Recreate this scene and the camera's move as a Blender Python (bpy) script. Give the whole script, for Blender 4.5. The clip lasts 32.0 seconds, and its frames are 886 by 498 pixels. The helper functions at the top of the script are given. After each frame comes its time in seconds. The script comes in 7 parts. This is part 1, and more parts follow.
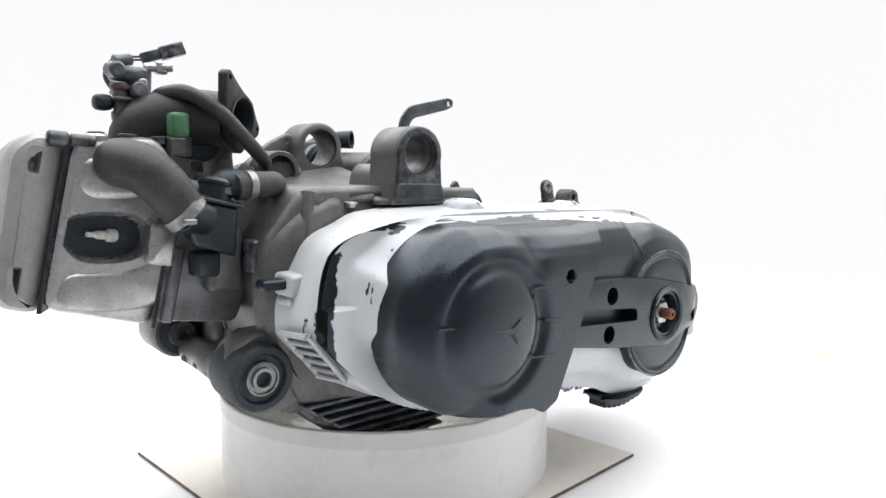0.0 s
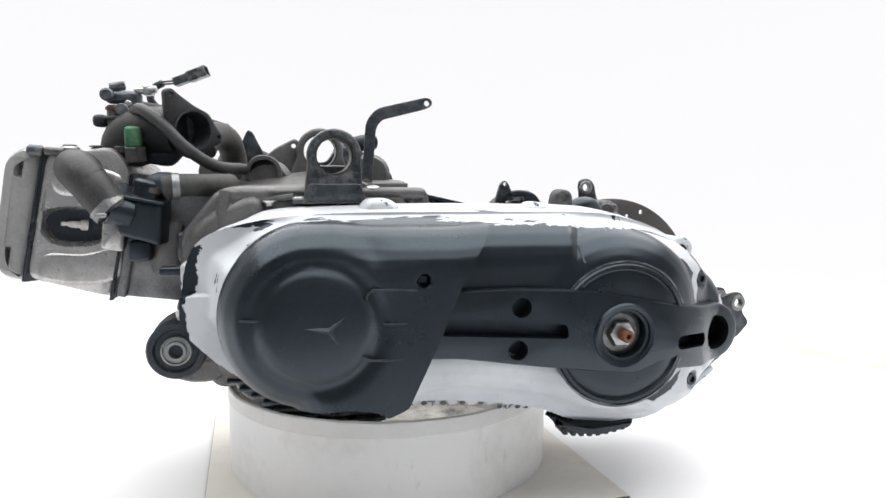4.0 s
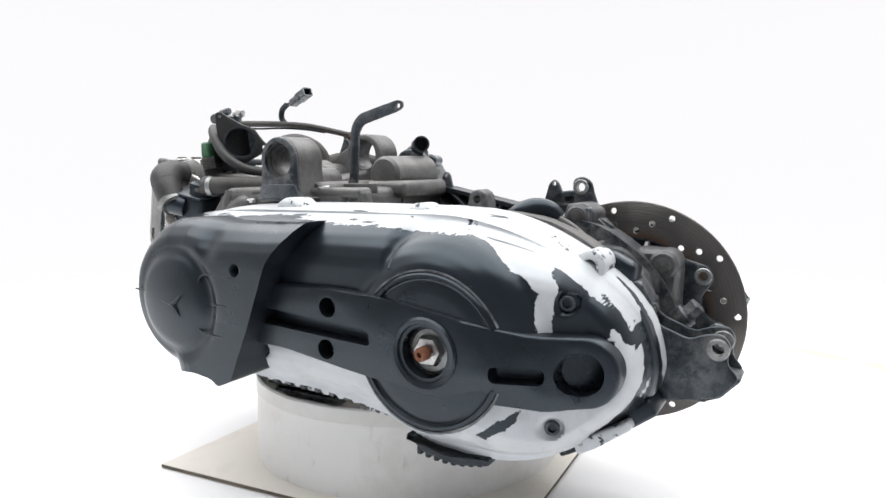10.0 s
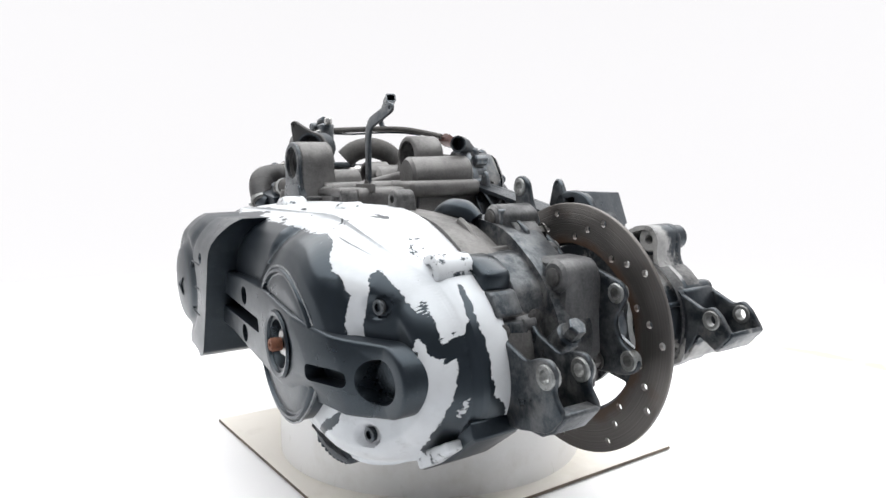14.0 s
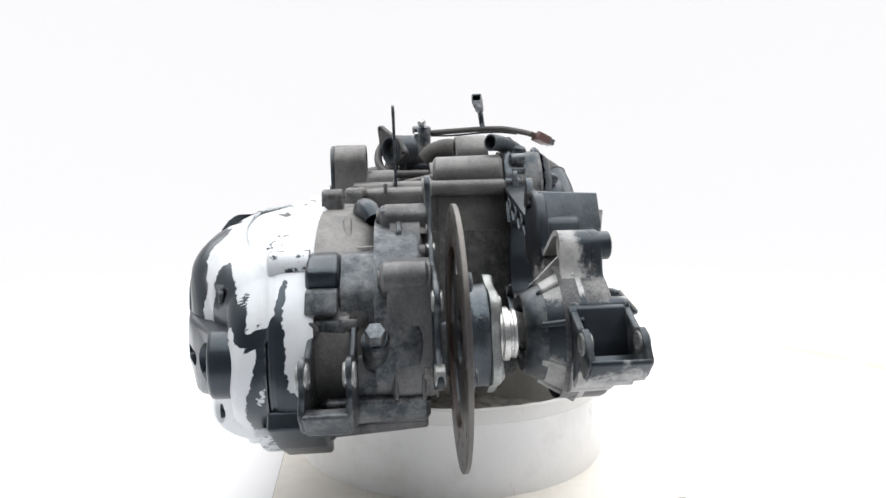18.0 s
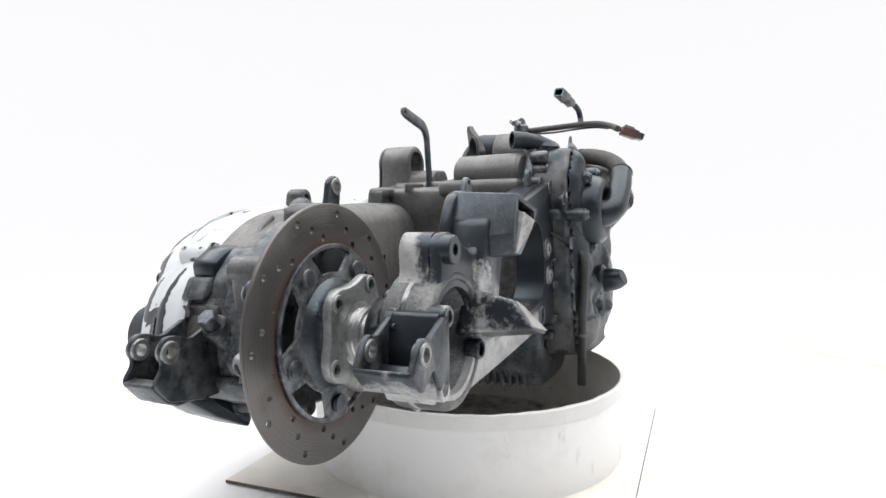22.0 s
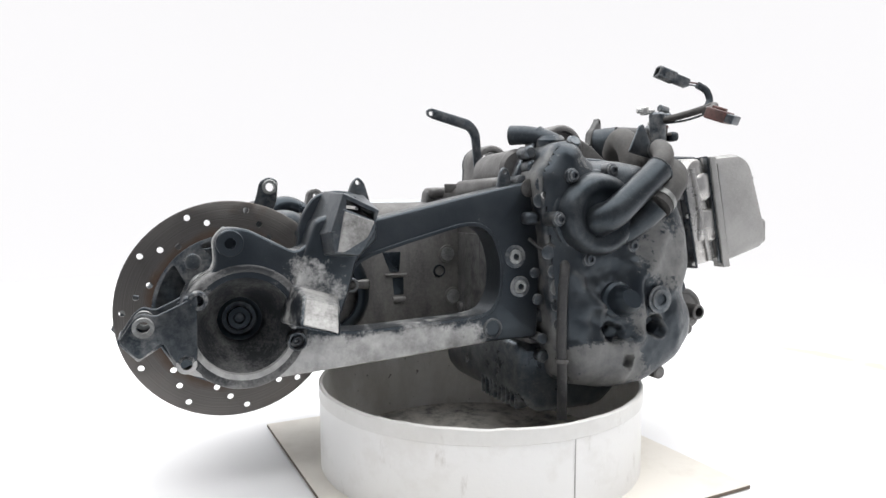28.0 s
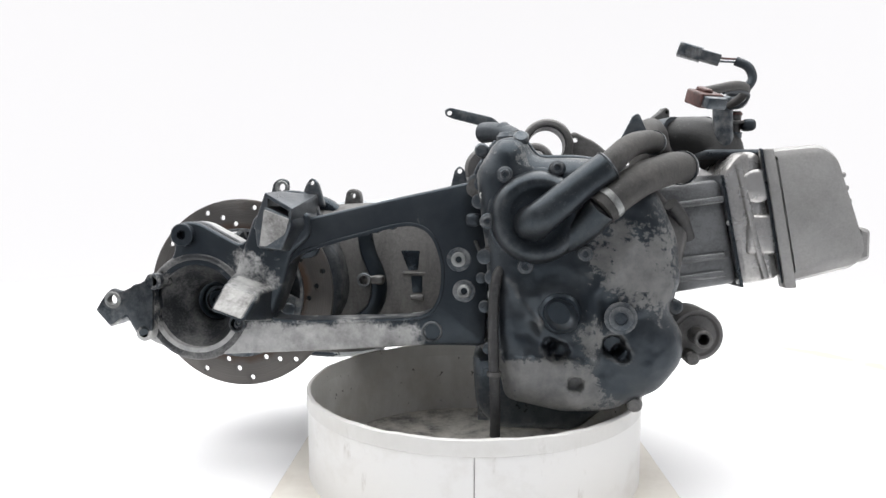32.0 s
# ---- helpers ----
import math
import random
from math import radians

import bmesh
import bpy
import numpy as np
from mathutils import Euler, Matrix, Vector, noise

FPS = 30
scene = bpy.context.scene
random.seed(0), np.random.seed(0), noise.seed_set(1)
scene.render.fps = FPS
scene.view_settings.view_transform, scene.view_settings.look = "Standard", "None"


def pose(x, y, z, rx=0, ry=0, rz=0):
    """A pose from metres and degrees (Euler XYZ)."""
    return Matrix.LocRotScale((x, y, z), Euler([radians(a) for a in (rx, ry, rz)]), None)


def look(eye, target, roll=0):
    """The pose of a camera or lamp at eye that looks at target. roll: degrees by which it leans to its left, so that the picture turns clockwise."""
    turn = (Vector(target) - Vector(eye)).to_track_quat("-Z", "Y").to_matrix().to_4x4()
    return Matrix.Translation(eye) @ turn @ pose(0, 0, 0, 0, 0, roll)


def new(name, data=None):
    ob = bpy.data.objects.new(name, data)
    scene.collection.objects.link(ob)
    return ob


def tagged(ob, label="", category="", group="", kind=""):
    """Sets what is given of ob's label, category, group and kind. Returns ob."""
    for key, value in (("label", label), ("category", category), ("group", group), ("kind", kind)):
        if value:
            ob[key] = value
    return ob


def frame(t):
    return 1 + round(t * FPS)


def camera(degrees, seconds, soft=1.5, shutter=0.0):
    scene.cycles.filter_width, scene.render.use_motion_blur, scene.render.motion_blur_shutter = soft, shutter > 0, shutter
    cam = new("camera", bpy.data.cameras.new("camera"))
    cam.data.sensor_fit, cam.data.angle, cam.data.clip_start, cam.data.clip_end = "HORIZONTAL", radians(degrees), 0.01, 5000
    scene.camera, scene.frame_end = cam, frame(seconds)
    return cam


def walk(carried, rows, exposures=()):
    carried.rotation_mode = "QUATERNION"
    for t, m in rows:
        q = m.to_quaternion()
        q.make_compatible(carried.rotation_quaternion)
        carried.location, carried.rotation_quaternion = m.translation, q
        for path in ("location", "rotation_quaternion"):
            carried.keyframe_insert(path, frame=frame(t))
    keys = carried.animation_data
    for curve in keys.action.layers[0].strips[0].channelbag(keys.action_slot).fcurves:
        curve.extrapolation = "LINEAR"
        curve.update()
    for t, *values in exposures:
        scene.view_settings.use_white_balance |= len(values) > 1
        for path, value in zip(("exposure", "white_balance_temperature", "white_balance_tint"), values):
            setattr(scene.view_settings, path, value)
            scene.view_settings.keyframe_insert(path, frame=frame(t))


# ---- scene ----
LENS = 66.4
CAM_Z = 0.341            # camera height over the floor
RATE = 7.067             # turntable, degrees a second
TILT = 1.8               # the engine leans a little on its drum

cam = camera(LENS, 32.0)
EYE = pose(0, -0.85, CAM_Z, 90 - 5.12, 0, -0.88)
walk(cam, [(0.0, EYE), (32.0, EYE)])


# ---- light ----
world = bpy.data.worlds.new("studio")
scene.world = world
world.use_nodes = True
world.node_tree.nodes["Background"].inputs[0].default_value = (0.80, 0.82, 0.86, 1)
world.node_tree.nodes["Background"].inputs[1].default_value = 0.45


def area(name, eye, target, size, power, colour=(1, 1, 1)):
    la = bpy.data.lights.new(name, "AREA")
    la.shape, la.size, la.size_y, la.energy, la.color = "RECTANGLE", size[0], size[1], power, colour
    ob = new(name, la)
    ob.matrix_world = look(eye, target)
    return ob


area("softbox_top", (0.0, 0.15, 1.75), (0, 0.1, 0.0), (3.4, 3.0), 112)

# ---- materials ----


class N:
    """Small helper to wire a node material."""

    def __init__(self, name):
        self.mat = bpy.data.materials.new(name)
        self.mat.use_nodes = True
        self.t = self.mat.node_tree
        self.b = self.t.nodes["Principled BSDF"]
        self.co = self.t.nodes.new("ShaderNodeTexCoord").outputs["Object"]

    def put(self, sock, v):
        if isinstance(v, (int, float)):
            sock.default_value = v
        elif isinstance(v, tuple):
            sock.default_value = v if len(v) == 4 or sock.type == "VECTOR" else (*v, 1)
        else:
            self.t.links.new(v, sock)

    def noise(self, scale, detail=4, rough=0.6, vec=None, distort=0.0):
        n = self.t.nodes.new("ShaderNodeTexNoise")
        self.put(n.inputs["Vector"], vec or self.co)
        n.inputs["Scale"].default_value, n.inputs["Detail"].default_value = scale, detail
        n.inputs["Roughness"].default_value, n.inputs["Distortion"].default_value = rough, distort
        return n.outputs["Fac"]

    def ramp(self, v, lo, hi, a=0.0, b=1.0):
        n = self.t.nodes.new("ShaderNodeMapRange")
        n.clamp = True
        for k, x in enumerate((v, lo, hi, a, b)):
            self.put(n.inputs[k], x)
        return n.outputs[0]

    def math(self, op, a, b=0.0):
        n = self.t.nodes.new("ShaderNodeMath")
        n.operation = op
        self.put(n.inputs[0], a), self.put(n.inputs[1], b)
        return n.outputs[0]

    def mix(self, f, a, b):
        n = self.t.nodes.new("ShaderNodeMix")
        n.data_type = "RGBA"
        self.put(n.inputs[0], f), self.put(n.inputs[6], a), self.put(n.inputs[7], b)
        return n.outputs[2]

    def xyz(self):
        n = self.t.nodes.new("ShaderNodeSeparateXYZ")
        self.put(n.inputs[0], self.co)
        return n.outputs

    def scaled(self, sx, sy, sz):
        n = self.t.nodes.new("ShaderNodeMapping")
        self.put(n.inputs["Vector"], self.co)
        n.inputs["Scale"].default_value = (sx, sy, sz)
        return n.outputs[0]

    def edges(self, lo=0.53, hi=0.60):
        """Where the shape turns sharply outwards."""
        return self.ramp(self.t.nodes.new("ShaderNodeNewGeometry").outputs["Pointiness"], lo, hi)

    def bump(self, h, dist=0.0006, strength=0.6):
        n = self.t.nodes.new("ShaderNodeBump")
        n.inputs["Strength"].default_value, n.inputs["Distance"].default_value = strength, dist
        self.put(n.inputs["Height"], h)
        self.put(self.b.inputs["Normal"], n.outputs[0])

    def done(self, colour, rough=0.5, metal=0.0, spec=0.5, cool=False):
        self.put(self.b.inputs["Base Color"], colour)
        self.put(self.b.inputs["Roughness"], rough)
        self.put(self.b.inputs["Metallic"], metal)
        self.b.inputs["Specular IOR Level"].default_value = spec
        if cool:
            self.b.inputs["Specular Tint"].default_value = (0.74, 0.88, 1.0, 1)
        return self.mat


def surface(name, base, dirt, rough=0.5, metal=0.0, lo=0.45, hi=0.7, scale=22.0, grain=0.0004, spec=0.5, grain_scale=420.0, mottle=0.16, cool=False, streak=False, specks=0.0, worn=0.0):
    """A base colour with blotches of another over it, fine grain as relief."""
    m = N(name)
    big = m.noise(scale, 6, 0.65, m.scaled(1.6, 1.6, 0.5) if streak else None)
    fine = m.noise(grain_scale, 3, 0.6)
    f = m.ramp(m.math("ADD", big, m.ramp(fine, 0.3, 0.7, -0.06, 0.06)), lo, hi)
    col = m.mix(f, base, dirt)
    if specks:
        col = m.mix(m.math("MULTIPLY", m.ramp(m.noise(260.0, 3, 0.8), 0.58, 0.68), m.ramp(m.noise(30.0, 4), 0.35, 0.65, 0.2 * specks, specks)), col, (0.14, 0.138, 0.134))
    if worn:
        col = m.mix(m.math("MULTIPLY", m.edges(0.52, 0.60), m.ramp(m.noise(70.0, 4, 0.7), 0.4, 0.62, 0.0, worn)), col, (0.24, 0.237, 0.232))
    speck = m.ramp(m.noise(190.0, 3, 0.7), 0.35, 0.75, 1 - mottle, 1 + mottle)
    vm = m.t.nodes.new("ShaderNodeVectorMath")
    vm.operation = "MULTIPLY"
    m.put(vm.inputs[0], col)
    m.put(vm.inputs[1], speck)
    m.bump(m.math("ADD", fine, m.noise(90.0, 3)), grain)
    return m.done(vm.outputs[0], m.ramp(big, 0.3, 0.75, rough - 0.08, rough + 0.14), metal, spec, cool)


PLASTIC = surface("black_plastic", (0.0055, 0.0075, 0.0100), (0.013, 0.0160, 0.0200), 0.30, lo=0.48, hi=0.8, scale=11, grain=0.0001, mottle=0.10, spec=0.58, cool=True, specks=0.1)
PLASTIC_DULL = surface("dusty_black_plastic", (0.018, 0.020, 0.023), (0.056, 0.058, 0.061), 0.50, lo=0.45, hi=0.8, scale=26, cool=True, specks=0.5)
BLACK = surface("black_paint", (0.0165, 0.0190, 0.0225), (0.056, 0.059, 0.063), 0.31, lo=0.48, hi=0.82, scale=30, grain=0.0003, spec=0.8, cool=True, specks=0.5, worn=0.7)
RUBBER = surface("hose_rubber", (0.036, 0.0345, 0.033), (0.082, 0.077, 0.072), 0.65, lo=0.4, hi=0.75, scale=40, specks=0.3)
CAST = surface("dirty_cast_aluminium", (0.136, 0.133, 0.130), (0.060, 0.058, 0.0565), 0.40, 0.35, lo=0.43, hi=0.72, scale=17, grain=0.0005, mottle=0.08, specks=0.12)
MANIFOLD = surface("dusty_manifold_plastic", (0.0110, 0.0110, 0.0112), (0.028, 0.0272, 0.0265), 0.50, lo=0.45, hi=0.8, scale=22, specks=0.25)
RUBBER_DARK = surface("dark_hose_rubber", (0.024, 0.024, 0.025), (0.058, 0.056, 0.054), 0.5, lo=0.45, hi=0.8, scale=40, specks=0.4)
PUMP = surface("dusty_black_pump", (0.0078, 0.0092, 0.0112), (0.021, 0.0225, 0.0245), 0.34, lo=0.46, hi=0.8, scale=24, grain=0.0003, cool=True, specks=0.25, worn=0.4)
CAST_DARK = surface("oily_cast_aluminium", (0.076, 0.076, 0.076), (0.023, 0.0235, 0.0245), 0.38, 0.25, lo=0.4, hi=0.65, scale=20, grain=0.0008, streak=True, specks=0.5, worn=0.6)
CYL = surface("grey_cylinder_casting", (0.215, 0.220, 0.225), (0.085, 0.086, 0.088), 0.36, 0.4, lo=0.45, hi=0.72, scale=16, grain=0.0004, mottle=0.06)
SILVER = surface("silver_paint", (0.50, 0.51, 0.52), (0.36, 0.37, 0.38), 0.4, 0.1, lo=0.45, hi=0.7, scale=20, mottle=0.05)
CASE_BROWN = surface("oily_brown_aluminium", (0.142, 0.138, 0.133), (0.066, 0.0645, 0.063), 0.5, 0.2, lo=0.42, hi=0.72, scale=16, grain=0.0006, streak=True, specks=0.35)
HEAD = surface("head_aluminium", (0.47, 0.460, 0.446), (0.175, 0.168, 0.160), 0.27, 0.7, mottle=0.05, lo=0.48, hi=0.72, scale=15, grain=0.00025)
COVERALU = surface("valve_cover_grey", (0.325, 0.320, 0.312), (0.215, 0.211, 0.206), 0.42, 0.3, mottle=0.05, lo=0.4, hi=0.75, scale=12)
STEEL = surface("zinc_steel", (0.55, 0.55, 0.54), (0.3, 0.29, 0.28), 0.32, 0.9, lo=0.5, hi=0.75, scale=60)
HUBSTEEL = surface("dull_zinc_steel", (0.30, 0.31, 0.305), (0.14, 0.14, 0.135), 0.42, 0.7, lo=0.45, hi=0.7, scale=35)
STEEL_DARK = surface("dark_steel", (0.14, 0.138, 0.135), (0.06, 0.055, 0.05), 0.42, 0.7, lo=0.45, hi=0.7, scale=60)
RUST = surface("rusty_steel", (0.19, 0.07, 0.035), (0.08, 0.04, 0.028), 0.75, 0.1, scale=90)
GREEN = surface("green_plastic", (0.05, 0.16, 0.075), (0.03, 0.08, 0.045), 0.5, scale=60)
BROWN = surface("brown_plastic", (0.100, 0.043, 0.036), (0.045, 0.027, 0.025), 0.5, scale=60)
WHITE_LABEL = surface("white_label", (0.7, 0.7, 0.68), (0.4, 0.4, 0.39), 0.5, scale=60)
CREAM = surface("cream_ceramic", (0.75, 0.74, 0.7), (0.5, 0.49, 0.46), 0.3, scale=60)


def cover_paint():
    """Silver-white paint that has flaked off the dark plastic of the belt cover; the meshes carry the distance to the flake edges."""
    m = N("flaking_white_paint")
    x, y, z = m.xyz()
    add, mul, mn, mx = (lambda a, b: m.math("ADD", a, b)), (lambda a, b: m.math("MULTIPLY", a, b)), (lambda a, b: m.math("MINIMUM", a, b)), (lambda a, b: m.math("MAXIMUM", a, b))
    at = m.t.nodes.new("ShaderNodeAttribute")
    at.attribute_name = "flake_edge"
    n1 = m.math("SUBTRACT", m.noise(27.0, 4, 0.5, m.scaled(1.0, 2.0, 0.55), 0.6), 0.5)
    n2 = m.math("SUBTRACT", m.noise(95.0, 4, 0.6), 0.5)
    n3 = m.math("SUBTRACT", m.noise(300.0, 4, 0.65), 0.5)
    edge = add(mul(n2, 0.0085), mul(n3, 0.0045))
    big = m.ramp(add(at.outputs["Fac"], edge), 0.0006, 0.0012)
    # loose small chips: round the rear lug, on the top edge, on the flank
    lug = m.math("SUBTRACT", add(n2, m.ramp(m.math("ABSOLUTE", add(y, 0.150)), 0.010, 0.022, 0.0, -0.3)), m.ramp(m.math("ABSOLUTE", add(x, -0.228)), 0.012, 0.030, 0.075, 0.4))
    streak = m.math("SUBTRACT", m.noise(60.0, 4, 0.6, m.scaled(0.22, 1.0, 1.0)), 0.5)
    tops = mn(m.math("SUBTRACT", streak, m.ramp(y, -0.205, -0.170, 0.03, 0.16)), mn(m.ramp(z, -0.040, -0.030, -0.1, 0.1), m.ramp(x, 0.04, 0.10, 0.1, -0.1)))
    chip = m.math("SUBTRACT", add(n1, mul(n2, 0.3)), m.ramp(z, -0.19, -0.17, 0.4, 0.215))
    small = m.ramp(mx(mx(lug, tops), chip), 0.0, 0.012)
    # flecks of paint left on the bare parts of the hump
    flecks = mul(m.ramp(add(n2, m.ramp(z, -0.075, -0.045, -0.3, -0.015)), 0.135, 0.15), m.ramp(x, 0.08, 0.12))
    f = mul(mx(big, small), m.math("SUBTRACT", 1.0, flecks))
    white = m.mix(m.ramp(m.noise(12.0, 5), 0.4, 0.7), (0.60, 0.618, 0.632), (0.49, 0.503, 0.515))
    white = m.mix(mul(m.ramp(m.noise(46.0, 5, 0.7), 0.56, 0.72), m.ramp(z, -0.16, -0.20, 0.15, 0.55)), white, (0.33, 0.335, 0.33))
    bare = m.mix(m.ramp(m.noise(18.0, 5), 0.45, 0.8), (0.0055, 0.0075, 0.0100), (0.013, 0.0160, 0.0200))
    col = m.mix(f, white, bare)
    m.bump(add(mul(f, -1.0), mul(n3, 0.10)), 0.0007)
    return m.done(col, m.ramp(f, 0, 1, 0.36, 0.30), 0.0, 0.58, cool=True)


def arm_paint():
    """Black paint of the swing arm, worn to pale metal along the lower rail and dusted grey round the hub; the cone's
    lit top is painted in.
    """
    m = N("worn_black_swingarm")
    x, y, z = m.xyz()
    n1, n2 = m.math("SUBTRACT", m.noise(17.0, 5, 0.6), 0.5), m.math("SUBTRACT", m.noise(190.0, 4, 0.75), 0.5)
    s = m.math("ADD", m.math("ADD", m.math("MULTIPLY", n1, 0.95), m.math("MULTIPLY", n2, 0.50)), m.math("MULTIPLY", m.math("SUBTRACT", m.noise(60.0, 5, 0.65), 0.5), 0.55))
    rail = m.math("MULTIPLY", m.ramp(z, -0.166, -0.132, 0.42, -0.30), m.ramp(x, -0.025, 0.03))
    hub = m.math("ADD", m.math("ADD", m.ramp(x, 0.14, 0.20, -0.42, -0.09), m.ramp(x, 0.285, 0.305, 0.0, -0.16)), m.ramp(z, -0.06, -0.16, -0.06, 0.14))
    column = m.math("MULTIPLY", m.math("MULTIPLY", m.ramp(x, 0.13, 0.15), m.ramp(x, 0.205, 0.19)), m.math("MULTIPLY", m.ramp(z, -0.062, -0.072), m.ramp(z, -0.128, -0.112)))
    hub = m.math("ADD", hub, m.math("MULTIPLY", column, 0.30))
    # lit upper side of the bearing cone, put into the colour as paler grey
    cone_sheen = m.math("MULTIPLY", m.math("MULTIPLY", m.ramp(y, 0.074, 0.082), m.ramp(y, 0.104, 0.120, 1.0, 0.0)), m.math("MULTIPLY", m.ramp(z, -0.12, -0.09, -0.25, 0.45), m.ramp(x, 0.19, 0.21)))
    hub = m.math("ADD", hub, cone_sheen)
    f = m.ramp(m.math("ADD", s, m.math("MAXIMUM", m.math("ADD", rail, m.ramp(x, -0.03, 0.0, -0.4, 0.0)), hub)), -0.02, 0.17)
    grime = m.mix(m.ramp(m.noise(38.0, 6, 0.7), 0.35, 0.7), (0.47, 0.463, 0.45), (0.20, 0.195, 0.187))
    col = m.mix(f, m.mix(m.ramp(n1, -0.1, 0.25), (0.0110, 0.0132, 0.0162), (0.030, 0.0322, 0.0352)), grime)
    m.bump(m.math("ADD", m.math("MULTIPLY", f, -0.5), n2), 0.0005)
    return m.done(col, m.ramp(f, 0, 1, 0.32, 0.55), m.ramp(f, 0, 1, 0.0, 0.15), cool=True)


PAINT = cover_paint()
WORN_ARM = arm_paint()


def case_dust():
    """Black paint of the right crankcase cover under grey road dust that lies in patches."""
    m = N("dusty_black_case")
    x, y, z = m.xyz()
    v = None
    for cx, cz, rx, rz, w in ((-0.222, -0.078, 0.034, 0.034, 0.42), (-0.125, -0.200, 0.046, 0.022, 0.50), (-0.178, -0.130, 0.012, 0.070, 0.16), (-0.105, -0.115, 0.012, 0.030, 0.16), (-0.165, -0.215, 0.03, 0.016, 0.2), (-0.095, 0.042, 0.02, 0.02, 0.12), (-0.214, -0.178, 0.030, 0.024, -0.30), (-0.112, -0.128, 0.03, 0.035, -0.26), (-0.150, -0.090, 0.03, 0.02, -0.15), (-0.080, -0.04, 0.02, 0.06, -0.12)):
        a, b = m.math("MULTIPLY", m.math("ADD", x, -cx), 1 / rx), m.math("MULTIPLY", m.math("ADD", z, -cz), 1 / rz)
        d2 = m.math("ADD", m.math("MULTIPLY", a, a), m.math("MULTIPLY", b, b))
        t = m.ramp(d2, 0.0, 2.2, w, 0.0)
        v = t if v is None else m.math("ADD", v, t)
    n1, n2 = m.noise(26.0, 5, 0.6), m.noise(210.0, 4, 0.75)
    s = m.math("ADD", m.math("ADD", m.math("MULTIPLY", m.math("SUBTRACT", n1, 0.5), 1.1), m.math("MULTIPLY", m.math("SUBTRACT", n2, 0.5), 0.75)), v)
    f = m.ramp(s, 0.13, 0.22)
    f = m.math("MAXIMUM", f, m.math("MULTIPLY", m.edges(0.515, 0.56), m.ramp(n1, 0.42, 0.6)))
    grime = m.mix(m.ramp(m.noise(38.0, 6, 0.7), 0.35, 0.7), (0.190, 0.185, 0.177), (0.090, 0.088, 0.084))
    col = m.mix(f, m.mix(m.ramp(n1, 0.4, 0.7), (0.0105, 0.0125, 0.0155), (0.034, 0.0355, 0.0375)), grime)
    m.bump(m.math("ADD", m.math("MULTIPLY", f, 0.4), n2), 0.0006)
    return m.done(col, m.ramp(f, 0, 1, 0.33, 0.62), 0.0, cool=True)


WORN_CASE = case_dust()
LIP = surface("worn_bare_metal", (0.36, 0.355, 0.345), (0.15, 0.147, 0.142), 0.5, 0.3, lo=0.45, hi=0.7, scale=45, grain=0.0005)
BOWL = surface("dusty_bowl", (0.024, 0.026, 0.029), (0.23, 0.228, 0.224), 0.42, 0.1, lo=0.44, hi=0.72, scale=17, grain=0.0005, specks=0.4)
WORN_REAR = surface("oily_black_casting", (0.0165, 0.0190, 0.0225), (0.082, 0.0825, 0.083), 0.36, 0.1, lo=0.49, hi=0.76, scale=20, grain=0.0006, cool=True, streak=True, specks=0.55, worn=0.7)
YOKE = surface("black_yoke_paint", (0.0058, 0.0078, 0.0103), (0.016, 0.018, 0.0205), 0.32, lo=0.5, hi=0.82, scale=26, grain=0.0003, cool=True, specks=0.12, worn=0.6)
WORN_GREY = surface("dusty_grey_casting", (0.112, 0.113, 0.115), (0.026, 0.027, 0.029), 0.42, 0.2, lo=0.40, hi=0.72, scale=15, grain=0.0005, streak=True)


def disc_steel():
    m = N("brake_disc_steel")
    x, y, z = m.xyz()
    dx, dz = m.math("SUBTRACT", x, 0.2455), m.math("SUBTRACT", z, -0.1335)
    r = m.math("SQRT", m.math("ADD", m.math("MULTIPLY", dx, dx), m.math("MULTIPLY", dz, dz)))
    rings = m.t.nodes.new("ShaderNodeTexNoise")
    rings.noise_dimensions = "1D"
    rings.inputs["Scale"].default_value, rings.inputs["Detail"].default_value = 900.0, 3
    m.put(rings.inputs["W"], r)
    streak = m.ramp(rings.outputs["Fac"], 0.3, 0.7)
    rust = m.ramp(m.math("ADD", m.ramp(r, 0.082, 0.095, 0.35, -0.1), m.noise(25.0, 6)), 0.5, 0.75)
    col = m.mix(rust, m.mix(streak, (0.098, 0.092, 0.087), (0.140, 0.132, 0.126)), (0.070, 0.044, 0.031))
    m.bump(streak, 0.0002)
    return m.done(col, m.ramp(m.noise(14.0, 4), 0.35, 0.65, 0.34, 0.46), m.ramp(rust, 0, 1, 0.75, 0.1))


DISC = disc_steel()


